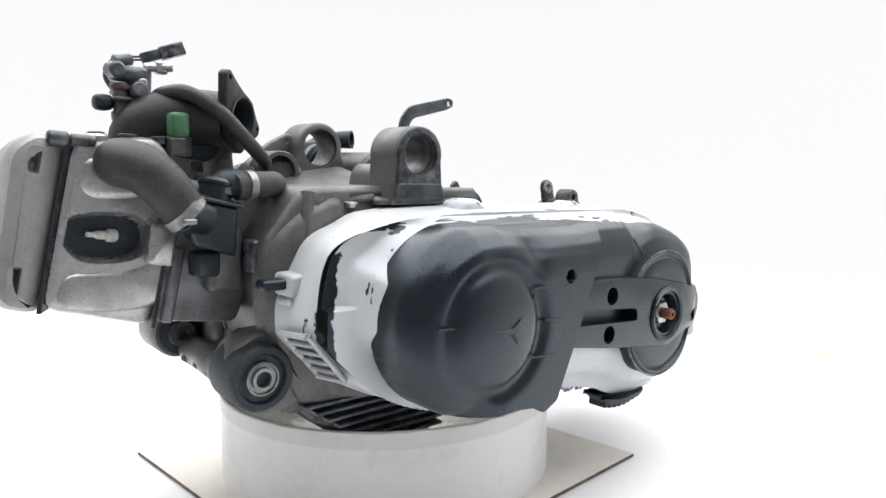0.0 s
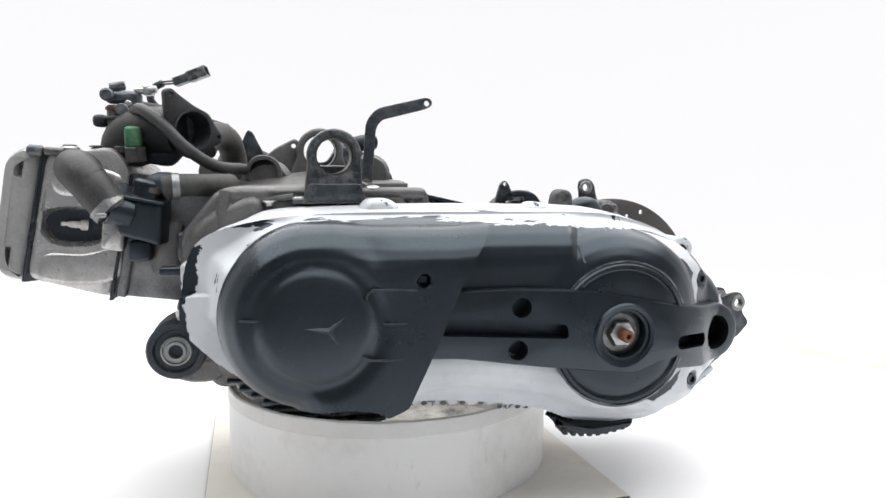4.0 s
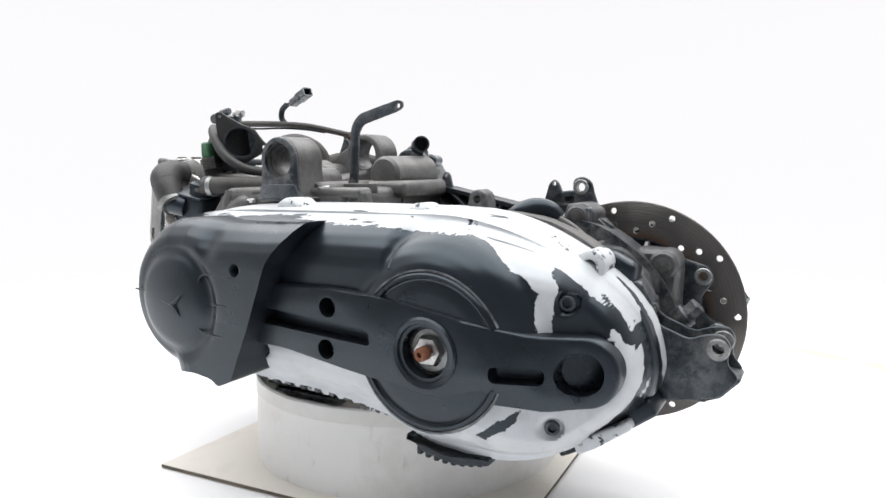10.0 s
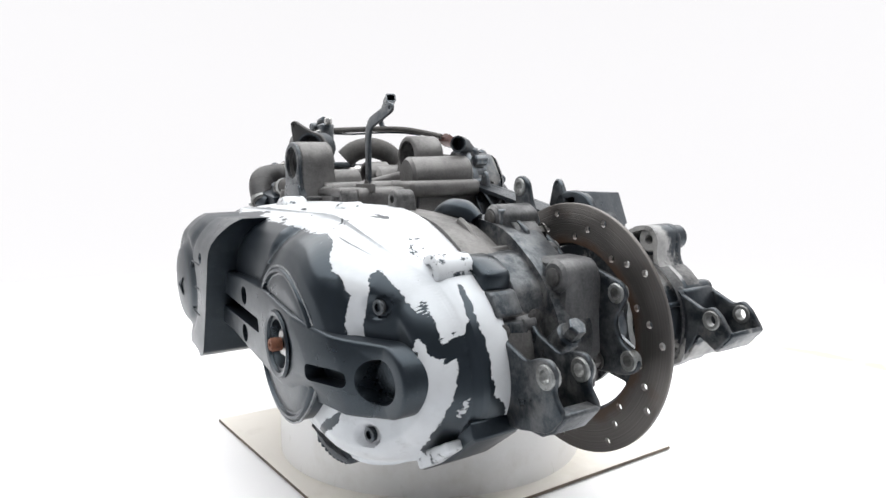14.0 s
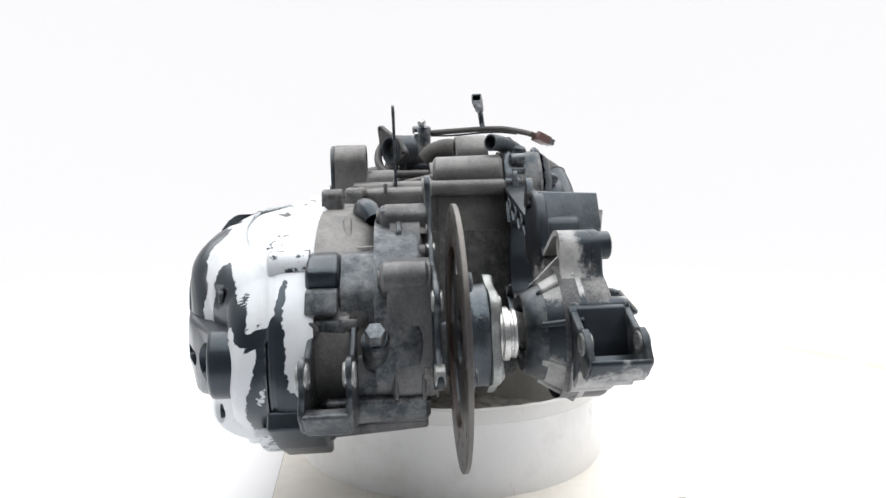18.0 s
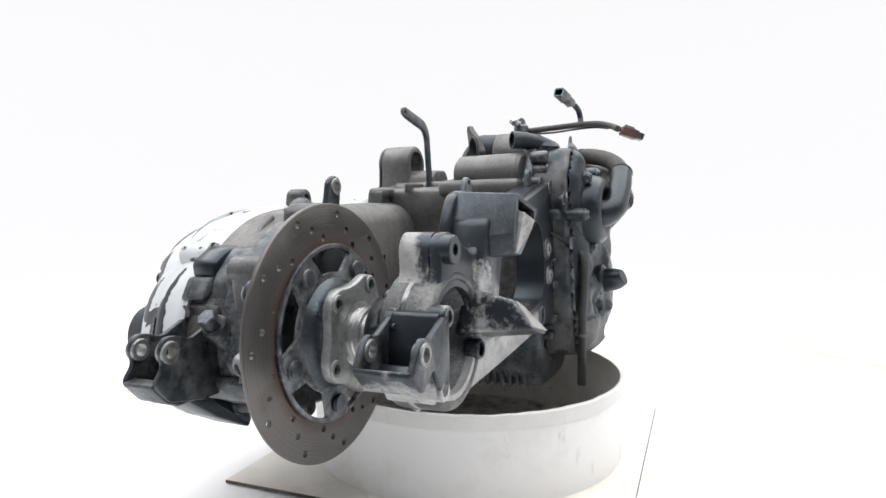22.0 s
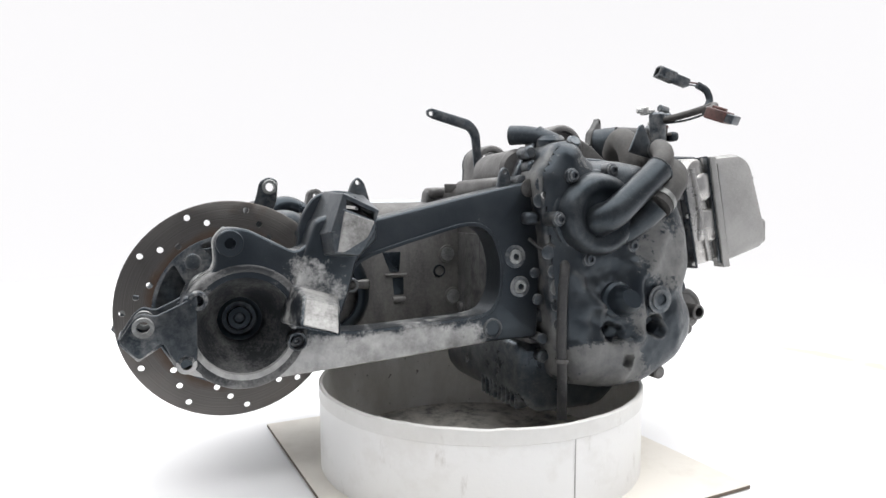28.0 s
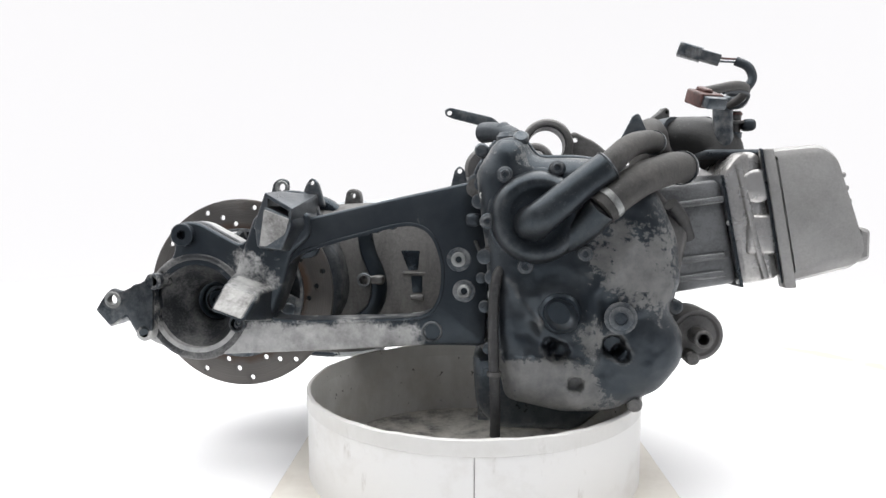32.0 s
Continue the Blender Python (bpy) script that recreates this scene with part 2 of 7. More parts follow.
def drum_plastic():
    m = N("stained_white_plastic")
    st = m.ramp(m.math("ADD", m.noise(9.0, 7, 0.65), m.ramp(m.noise(60.0, 4), 0.3, 0.7, -0.05, 0.05)), 0.52, 0.74)
    sm = m.ramp(m.noise(34.0, 6, 0.7, m.scaled(1, 1, 0.35)), 0.60, 0.74)
    x, y, z = m.xyz()
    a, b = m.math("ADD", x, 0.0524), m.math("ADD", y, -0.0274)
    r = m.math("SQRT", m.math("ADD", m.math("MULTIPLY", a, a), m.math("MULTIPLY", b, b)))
    # inner wall only: blotches of grey-brown, then small dark flecks
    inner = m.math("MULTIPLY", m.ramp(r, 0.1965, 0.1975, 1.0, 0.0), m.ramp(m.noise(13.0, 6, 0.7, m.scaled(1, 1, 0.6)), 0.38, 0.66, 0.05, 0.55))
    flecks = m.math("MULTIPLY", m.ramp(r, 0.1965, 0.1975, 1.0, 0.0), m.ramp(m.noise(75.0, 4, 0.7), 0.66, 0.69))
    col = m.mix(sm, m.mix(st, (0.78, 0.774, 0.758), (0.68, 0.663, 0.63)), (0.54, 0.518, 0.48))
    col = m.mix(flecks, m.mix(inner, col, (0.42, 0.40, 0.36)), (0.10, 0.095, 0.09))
    band = m.math("MULTIPLY", m.ramp(z, 0.0876, 0.0884), m.ramp(m.noise(21.0, 5, 0.7), 0.3, 0.7, 0.35, 0.75))
    col = m.mix(band, col, (0.60, 0.59, 0.56))
    m.bump(m.noise(120.0, 4), 0.0005)
    return m.done(col, 0.45)


DRUM = drum_plastic()
SEAM_GREY = surface("seam_grey", (0.34, 0.33, 0.31), (0.22, 0.21, 0.20), 0.6, scale=60)


def board_sheet():
    """Cream board, grey with spilled dirt where the drum encloses it."""
    m = N("cream_board")
    x, y, z = m.xyz()
    a, b = m.math("ADD", x, 0.0524), m.math("ADD", y, -0.0274)
    r = m.math("SQRT", m.math("ADD", m.math("MULTIPLY", a, a), m.math("MULTIPLY", b, b)))
    clean = m.mix(m.ramp(m.noise(7.0, 6, 0.65), 0.5, 0.78), (0.80, 0.765, 0.70), (0.62, 0.57, 0.50))
    dirt = m.mix(m.ramp(m.noise(55.0, 6, 0.75), 0.42, 0.62), (0.46, 0.44, 0.41), (0.12, 0.115, 0.11))
    spots = m.ramp(m.noise(24.0, 5, 0.7), 0.42, 0.60)
    col = m.mix(m.math("MULTIPLY", m.ramp(r, 0.196, 0.199, 1.0, 0.0), m.ramp(spots, 0, 1, 0.45, 1.0)), clean, dirt)
    m.bump(m.noise(420.0, 3), 0.0001)
    return m.done(col, 0.6)


BOARD = board_sheet()
BOARD_EDGE = surface("brown_board_edge", (0.16, 0.13, 0.10), (0.07, 0.06, 0.05), 0.8)


def studio_white(name, glow, white=0.86, yellow_cast=False):
    m = N(name)
    tone = m.ramp(m.noise(0.7, 3), 0.3, 0.7)
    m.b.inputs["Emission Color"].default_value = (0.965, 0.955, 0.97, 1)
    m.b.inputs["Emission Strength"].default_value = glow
    col = m.mix(tone, (white, white, white), (white * 0.98, white * 0.975, white * 0.98))
    if yellow_cast:
        # pale yellow reflected light at the right, painted into the floor colour
        x, y, z = m.xyz()
        p, q = m.math("ADD", x, -0.82), m.math("ADD", y, -0.47)
        a, b = m.math("SUBTRACT", m.math("MULTIPLY", p, 2.0), m.math("MULTIPLY", q, 3.4)), m.math("ADD", m.math("MULTIPLY", p, 20.0), m.math("MULTIPLY", q, 12.0))
        d = m.math("ADD", m.math("ADD", m.math("MULTIPLY", a, a), m.math("MULTIPLY", b, b)), m.ramp(m.noise(6.0, 4), 0.3, 0.7, -0.5, 0.5))
        col = m.mix(m.ramp(d, 0.2, 1.0, 1.0, 0.0), col, (white * 0.70, white * 0.63, white * 0.46))
    return m.done(col, 0.9, 0.0, 0.1)


FLOOR_WHITE = studio_white("white_studio_floor", 0.0, 0.92, True)
# the sweep glows by itself for an even near-white background, no lamp behind
BACK_GLOW = studio_white("glowing_white_fabric", 0.935, 0.06)

ROOM_GREY = surface("room_grey", (0.34, 0.350, 0.376), (0.29, 0.299, 0.321), 0.8, scale=2, mottle=0.02)

UNSEEN_FLOOR = surface("unseen_floor_grey", (0.40, 0.408, 0.425), (0.33, 0.337, 0.352), 0.6, scale=3, mottle=0.05)

# ---- mesh helpers ----


def link(name, me, parent=None, mat=None, label=""):
    ob = new(name, me)
    if mat:
        me.materials.append(mat)
    if parent:
        ob.parent = parent
    if label:
        ob["label"] = label
    return ob


def part(name, bm, mat, parent, label="", smooth=40):
    """One mesh object under a thing or a part; bm is consumed."""
    bmesh.ops.remove_doubles(bm, verts=bm.verts, dist=1e-6)
    bmesh.ops.recalc_face_normals(bm, faces=bm.faces)
    me = bpy.data.meshes.new(name)
    bm.to_mesh(me)
    bm.free()
    me.polygons.foreach_set("use_smooth", [True] * len(me.polygons))
    me.set_sharp_from_angle(angle=radians(smooth))
    return link(name, me, parent, mat, label)


def curve(pts, n=6, closed=False):
    """Catmull-Rom through points of any dimension."""
    p = [Vector(q) for q in pts]
    k = len(p)
    out = []
    for i in range(k if closed else k - 1):
        if closed:
            a, b, c, d = p[i - 1], p[i], p[(i + 1) % k], p[(i + 2) % k]
        else:
            a, b, c, d = p[max(i - 1, 0)], p[i], p[i + 1], p[min(i + 2, k - 1)]
        for j in range(n):
            t = j / n
            out.append(0.5 * ((2 * b) + (c - a) * t + (2 * a - 5 * b + 4 * c - d) * t * t + (3 * b - a - 3 * c + d) * t ** 3))
    if not closed:
        out.append(p[-1])
    return out


def rounded(pts, r, n=4):
    """A polygon with its corners rounded by arcs; r may be a number or one for each corner."""
    p = [Vector(q) for q in pts]
    out = []
    for i, b in enumerate(p):
        a, c = p[i - 1], p[(i + 1) % len(p)]
        rr = r[i] if isinstance(r, (list, tuple)) else r
        u, v = a - b, c - b
        d = min(rr, u.length * 0.45, v.length * 0.45)
        if d < 1e-5:
            out.append(b)
            continue
        s, e = b + u.normalized() * d, b + v.normalized() * d
        for j in range(n + 1):
            t = j / n
            out.append(s * (1 - t) ** 2 + b * 2 * t * (1 - t) + e * t * t)
    return out


def circle(cx, cz, r, n=24, a0=0.0, a1=360.0):
    full = abs(a1 - a0) >= 360
    k = n if full else n + 1
    return [Vector((cx + r * math.cos(radians(a0 + (a1 - a0) * i / n)), cz + r * math.sin(radians(a0 + (a1 - a0) * i / n)))) for i in range(k)]


def inset(poly, d):
    """Moves each point of a polygon inwards along the mean normal of its edges."""
    if abs(d) < 1e-9:
        return list(poly)
    k = len(poly)
    s = sum(poly[i - 1].x * poly[i].y - poly[i].x * poly[i - 1].y for i in range(k))
    sign = 1 if s > 0 else -1
    out = []
    for i in range(k):
        e1, e2 = poly[i] - poly[i - 1], poly[(i + 1) % k] - poly[i]
        n1, n2 = Vector((-e1.y, e1.x)), Vector((-e2.y, e2.x))
        n = (n1.normalized() if n1.length > 1e-9 else n1) + (n2.normalized() if n2.length > 1e-9 else n2)
        n = n.normalized() if n.length > 1e-9 else n
        out.append(poly[i] + n * d * sign)
    return out


def loft(poly, steps, holes=(), hole_to=None, m=None, warp=None, bm=None, cap=(True, True), weight=None):
    """A solid over a polygon in x and z: steps are (y, inset). Holes go through both caps, or to hole_to as pits from the first cap."""
    bm = bm or bmesh.new()
    made = []
    rings = []
    for y, d in steps:
        moved = inset(poly, d)
        if weight:
            push = [(q - p) * weight(p) for p, q in zip(poly, moved)]
            n = max(1, len(poly) // 40)
            moved = [p + sum((push[(i + j) % len(poly)] for j in range(-n, n + 1)), Vector((0, 0))) / (2 * n + 1) for i, p in enumerate(poly)]
        ring = [bm.verts.new((q.x, y, q.y)) for q in moved]
        rings.append(ring)
        made += ring
    k = len(poly)
    for a, b in zip(rings, rings[1:]):
        for i in range(k):
            bm.faces.new((a[i - 1], a[i], b[i], b[i - 1]))
    y0, y1 = steps[0][0], steps[-1][0]
    front, back = [], []
    for h in holes:
        ya, yb = y0, (y1 if hole_to is None else hole_to[len(front)] if isinstance(hole_to, (list, tuple)) else hole_to)
        f = [bm.verts.new((q.x, ya, q.y)) for q in h]
        g = [bm.verts.new((q.x, yb, q.y)) for q in h]
        made += f + g
        for i in range(len(h)):
            bm.faces.new((f[i - 1], f[i], g[i], g[i - 1]))
        front.append(f)
        if hole_to is None:
            back.append(g)
        else:
            bm.faces.new(g)
    for ok, ring, hs in ((cap[0], rings[0], front), (cap[1], rings[-1], back)):
        if not ok:
            continue
        if not hs:
            bm.faces.new(ring)
            continue
        edges = []
        for loop in (ring, *hs):
            for i in range(len(loop)):
                e = bm.edges.get((loop[i - 1], loop[i])) or bm.edges.new((loop[i - 1], loop[i]))
                edges.append(e)
        bmesh.ops.triangle_fill(bm, use_beauty=True, use_dissolve=False, edges=edges)
    if warp:
        for v in made:
            v.co = warp(v.co)
    if m:
        for v in made:
            v.co = m @ v.co
    return bm


def prism(poly, y0, y1, bev=0.002, holes=(), m=None, warp=None, bm=None):
    s = 1 if y1 > y0 else -1
    steps = [(y0, bev), (y0 + s * bev * 0.4, bev * 0.35), (y0 + s * bev, 0), (y1 - s * bev, 0), (y1 - s * bev * 0.4, bev * 0.35), (y1, bev)] if bev else [(y0, 0), (y1, 0)]
    return loft(poly, steps, holes, None, m, warp, bm)


def aim(p, d):
    """A pose at p whose z axis points along d."""
    return Matrix.Translation(p) @ Vector(d).normalized().to_track_quat("Z", "Y").to_matrix().to_4x4()


def lathe(profile, p=(0, 0, 0), d=(0, 1, 0), n=28, bm=None, closed=False):
    """Revolves (radius, height) pairs about the line through p along d."""
    bm = bm or bmesh.new()
    m = aim(p, d)
    rings = []
    for r, h in profile:
        if r < 1e-6:
            rings.append([bm.verts.new(m @ Vector((0, 0, h)))])
        else:
            rings.append([bm.verts.new(m @ Vector((r * math.cos(2 * math.pi * i / n), r * math.sin(2 * math.pi * i / n), h))) for i in range(n)])
    pairs = list(zip(rings, rings[1:])) + ([(rings[-1], rings[0])] if closed else [])
    for a, b in pairs:
        for i in range(n):
            if len(a) == 1 and len(b) == 1:
                continue
            if len(a) == 1:
                bm.faces.new((a[0], b[i - 1], b[i]))
            elif len(b) == 1:
                bm.faces.new((a[i - 1], a[i], b[0]))
            else:
                bm.faces.new((a[i - 1], a[i], b[i], b[i - 1]))
    return bm


def rod(p, q, r, bev=0.001, n=20, bm=None, r2=None):
    p, q = Vector(p), Vector(q)
    h = (q - p).length
    r2 = r if r2 is None else r2
    bev = min(bev, r * 0.5, r2 * 0.5, h * 0.4)
    return lathe([(0, 0), (r - bev, 0), (r, bev), (r2, h - bev), (r2 - bev, h), (0, h)], p, q - p, n, bm)


def pipe(p, q, ro, ri, bm=None, n=24):
    """A straight open tube with a wall."""
    p, q = Vector(p), Vector(q)
    h = (q - p).length
    c = min(0.001, (ro - ri) * 0.3)
    return lathe([(ri, 0), (ro - c, 0), (ro, c), (ro, h - c), (ro - c, h), (ri, h)], p, q - p, n, bm, True)


def tube(pts, r, n=14, seg=6, bm=None, wall=0.0, flat=1.0):
    """A hose along a smooth line; r may change from point to point. wall > 0 leaves the ends open."""
    bm = bm or bmesh.new()
    path = curve(pts, seg)
    rs = [v[0] for v in curve([(x, 0) for x in r], seg)] if isinstance(r, (list, tuple)) else [r] * len(path)
    up = None
    rings = []
    for i, p in enumerate(path):
        t = (path[min(i + 1, len(path) - 1)] - path[max(i - 1, 0)]).normalized()
        if up is None:
            up = t.orthogonal().normalized()
        up = (up - t * up.dot(t)).normalized()
        w = t.cross(up)
        rings.append([bm.verts.new(p + (up * math.cos(2 * math.pi * j / n) + w * math.sin(2 * math.pi * j / n) * flat) * rs[i]) for j in range(n)])
    for a, b in zip(rings, rings[1:]):
        for j in range(n):
            bm.faces.new((a[j - 1], a[j], b[j], b[j - 1]))
    for ring, p, nxt in ((rings[0], path[0], path[1]), (rings[-1], path[-1], path[-2])):
        if wall:
            k = 1 - wall / rs[0]
            rim = [bm.verts.new(p + (v.co - p) * k) for v in ring]
            deep = [bm.verts.new(v.co + (nxt - p).normalized() * rs[0] * 2.2) for v in rim]
            for j in range(n):
                bm.faces.new((ring[j - 1], ring[j], rim[j], rim[j - 1]))
                bm.faces.new((rim[j - 1], rim[j], deep[j], deep[j - 1]))
            bm.faces.new(deep)
        else:
            bm.faces.new(ring)
    return bm


def block(lo, hi, bev=0.003, bm=None, m=None):
    """A box with rounded edges."""
    x0, y0, z0 = lo
    x1, y1, z1 = hi
    b = min(bev, (x1 - x0) * 0.45, (z1 - z0) * 0.45, (y1 - y0) * 0.45)
    poly = rounded([(x0, z0), (x1, z0), (x1, z1), (x0, z1)], b * 1.5, 3)
    return prism(poly, y0, y1, b, m=m, bm=bm)


def hexagon(r):
    return [Vector((r * math.cos(math.pi * i / 3), r * math.sin(math.pi * i / 3))) for i in range(6)]


def bolt(parent, p, d, r=0.006, h=0.005, mat=None, washer=True, socket=False, name="bolt", label=""):
    """A flanged hexagon bolt, or a socket screw, whose head stands at p along d."""
    bm = bmesh.new()
    if washer:
        lathe([(0, 0), (r * 1.35, 0), (r * 1.35, 0.0012), (r, 0.0018), (0, 0.0018)], p, d, 20, bm)
    m = aim(p, d) @ Matrix.Rotation(radians(90), 4, "X")
    if socket:
        lathe([(r * 0.95, 0.0), (r, h * 0.85), (r * 0.9, h), (r * 0.55, h), (r * 0.5, h * 0.4), (0, h * 0.4)], p, d, 18, bm)
    else:
        loft(hexagon(r), [(0, 0), (-h * 0.85, 0), (-h, r * 0.12)], m=m, bm=bm)
    return part(name, bm, mat or STEEL_DARK, parent, label)


def depth_in(pts, poly, closed=True):
    """For points (n, 2): distance to a polygon, positive inside, and the nearest place on its edge."""
    q = np.array([tuple(v) for v in poly], float)
    a, b = (np.roll(q, 1, 0), q) if closed else (q[:-1], q[1:])
    best, near, inside = np.full(len(pts), 9.0), np.zeros((len(pts), 2)), np.zeros(len(pts), bool)
    for (ax, ay), (bx, by) in zip(a, b):
        dx, dy = bx - ax, by - ay
        t = np.clip(((pts[:, 0] - ax) * dx + (pts[:, 1] - ay) * dy) / max(1e-14, dx * dx + dy * dy), 0, 1)
        nx, ny = ax + t * dx, ay + t * dy
        d = np.hypot(pts[:, 0] - nx, pts[:, 1] - ny)
        hit = d < best
        best[hit] = d[hit]
        near[hit, 0], near[hit, 1] = nx[hit], ny[hit]
        if closed and by != ay:
            inside ^= ((ay > pts[:, 1]) != (by > pts[:, 1])) & (pts[:, 0] < ax + dx * (pts[:, 1] - ay) / dy)
    return (np.where(inside, best, -best) if closed else best), near


def relief(outline, g, low, height, skirt=None):
    """A skin over an outline in x and z: height(x, z, d) gives y, d being the depth inside the outline; its rim follows the outline at depth low,
    and may fall to a skirt at another y."""
    bm = bmesh.new()
    q = np.array([tuple(v) for v in outline], float)
    x0, z0, x1, z1 = q[:, 0].min(), q[:, 1].min(), q[:, 0].max(), q[:, 1].max()
    nx, nz = int((x1 - x0) / g) + 2, int((z1 - z0) / g) + 2
    gx, gz = np.meshgrid(x0 + g * np.arange(nx), z0 + g * np.arange(nz), indexing="ij")
    pts = np.stack([gx.ravel(), gz.ravel()], 1)
    d, near = depth_in(pts, outline)
    away = pts - near
    away /= np.maximum(np.linalg.norm(away, axis=1, keepdims=True), 1e-9)
    away[d < 0] *= -1
    rim = (d < low) & (d > low - 0.75 * g)
    pts[rim] = near[rim] + away[rim] * low
    d = np.where(rim, low, d)
    y = height(pts[:, 0], pts[:, 1], d)
    vs = {}
    for k in np.nonzero(d >= low - 1e-9)[0]:
        vs[int(k)] = bm.verts.new((pts[k, 0], y[k], pts[k, 1]))
    for k in vs:
        c = [vs.get(i) for i in (k, k + nz, k + nz + 1, k + 1)]
        if (k + 1) % nz and all(c):
            bm.faces.new(c)
        elif (k + 1) % nz and sum(v is not None for v in c) == 3:
            bm.faces.new([v for v in c if v is not None])
    if skirt is not None:
        hem = bmesh.ops.extrude_edge_only(bm, edges=[e for e in bm.edges if e.is_boundary])
        for v in hem["geom"]:
            if isinstance(v, bmesh.types.BMVert):
                v.co.y = skirt
    return bm


def swell(v, lo, hi):
    t = np.clip((v - lo) / (hi - lo), 0, 1)
    return t * t * (3 - 2 * t)


# ---- studio ----
def studio():
    bm = bmesh.new()
    lathe([(0, 0), (0.5, 0), (1.2, 0), (2.2, 0)], (0, 0, 0), (0, 0, 1), 64, bm)
    # white floor ends out of view, so front faces reflect the added grey one
    bmesh.ops.bisect_plane(bm, geom=list(bm.verts) + list(bm.edges) + list(bm.faces), plane_co=(0, -0.62, 0), plane_no=(0, -1, 0), clear_outer=True)
    fl = part("floor", bm, FLOOR_WHITE, None)
    tagged(fl, "seamless white studio floor with soft grey shading", "floor", kind="structure")
    rf = part("floor_unseen", lathe([(0, -0.012), (1.6, -0.012), (3.3, -0.012)], (0, 0, 0), (0, 0, 1), 48), UNSEEN_FLOOR, None)
    tagged(rf, "light grey floor out of view, added to tone down reflections", "floor", kind="structure")
    bm = bmesh.new()
    prof = [(2.2, 0.0)] + [(2.2 + 0.8 * math.sin(radians(a)), 0.8 - 0.8 * math.cos(radians(a))) for a in range(10, 91, 10)] + [(3.0, 3.2)]
    lathe(prof, (0, 0, 0), (0, 0, 1), 64, bm)
    bmesh.ops.delete(bm, geom=[f for f in bm.faces if f.calc_center_median().y < -0.9], context="FACES")
    bk = part("backdrop", bm, BACK_GLOW, None)
    tagged(bk, "seamless white fabric sweep behind the turntable, made to glow", "backdrop", kind="structure")
    room = part("wall_room", lathe([(3.3, -0.02), (3.3, 3.4), (0.0, 3.4)], (0, 0, 0), (0, 0, 1), 48), ROOM_GREY, None)
    tagged(room, "plain grey walls and ceiling of the photo room", "wall", kind="structure")


studio()


# ---- turntable: board and drum ----
def empty(name, label, category):
    ob = new(name)
    ob.empty_display_size = 0.05
    return tagged(ob, label, category)


def make_board():
    th = empty("turntable_board", "thin square cream board, stained, under the drum", "board")
    poly = [Vector(q) for q in ((-0.263, -0.206), (0.183, -0.178), (0.155, 0.268), (-0.291, 0.240))]
    part("sheet", bm_box(poly, 0.0015, 0.0052), BOARD, th)
    part("edge_band", bm_band(poly, 0.0012, 0.0045), BOARD_EDGE, th, "dark worn edge of the board")
    return th


def bm_box(poly, z0, z1):
    bm = bmesh.new()
    a = [bm.verts.new((q.x, q.y, z0)) for q in poly]
    b = [bm.verts.new((q.x, q.y, z1)) for q in poly]
    bm.faces.new(a), bm.faces.new(b)
    for i in range(len(poly)):
        bm.faces.new((a[i - 1], a[i], b[i], b[i - 1]))
    return bm


def bm_band(poly, z0, z1):
    bm = bmesh.new()
    out, inn = inset(poly, -0.0008), inset(poly, 0.0006)
    rings = [[bm.verts.new((q.x, q.y, z)) for q in pl] for pl, z in ((out, z0), (out, z1), (inn, z1), (inn, z0))]
    for a, b in zip(rings, rings[1:] + rings[:1]):
        for i in range(len(poly)):
            bm.faces.new((a[i - 1], a[i], b[i], b[i - 1]))
    return bm


DRUM_AT = (-0.0524, 0.0274)
DRUM_R = 0.2


def make_drum():
    th = empty("support_drum", "open white plastic ring, stained, carrying the engine", "drum")
    bm = bmesh.new()
    R, n = DRUM_R, 96
    prof = [(R, 0.0052), (R, 0.088), (R + 0.0012, 0.089), (R + 0.0012, 0.1045), (R - 0.0005, 0.106), (R - 0.0035, 0.1055), (R - 0.004, 0.1), (R - 0.004, 0.0052)]
    lathe(prof, (*DRUM_AT, 0), (0, 0, 1), n, bm, True)
    for v in bm.verts:
        if v.co.z > 0.104:
            v.co.z += 0.0012 * noise.noise(Vector((v.co.x * 60, v.co.y * 60, 0)))
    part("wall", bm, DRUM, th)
    bm = bmesh.new()
    c = Vector((*DRUM_AT, 0))
    for a in (93.2,):
        d = Vector((math.cos(radians(a)), math.sin(radians(a)), 0))
        w = Vector((-d.y, d.x, 0)) * 0.0006
        q = c + d * (R + 0.0004)
        vs = [bm.verts.new(q + w * s + Vector((0, 0, z))) for s, z in ((-1, 0.006), (1, 0.006), (1, 0.088), (-1, 0.088))]
        bm.faces.new(vs)
    part("seam", bm, SEAM_GREY, th, "thin dark joint line in the wall")
    return th


board = make_board()
drum = make_drum()

# ---- the engine ----
engine = empty("scooter_engine", "used scooter engine with flaking white belt cover and brake disc", "engine")


def P2(*xz):
    return [Vector(q) for q in xz]


def rear_taper(c):
    """The belt cover falls back towards the rear."""
    k = c.x - 0.13
    w = max(0.0, min(1.0, (-0.14 - c.y) / 0.06))
    fall = 5.4 * max(0.0, k - 0.0455) ** 2 if k < 0.131 else 0.0395 + 0.22 * (1 - math.exp(-(k - 0.131) / 0.05)) * 0.05
    return Vector((c.x, c.y + fall * w, c.z))


def warped(bm):
    for v in bm.verts:
        v.co = rear_taper(v.co)
    return bm


def open_band(bm):
    """Takes away what lies under the strap, then bends with the cover."""
    bmesh.ops.delete(bm, geom=[f for f in bm.faces if -0.156 < f.calc_center_median().z < -0.106 and abs(f.calc_center_median().x - 0.1365) > 0.044], context="FACES")
    return warped(bm)


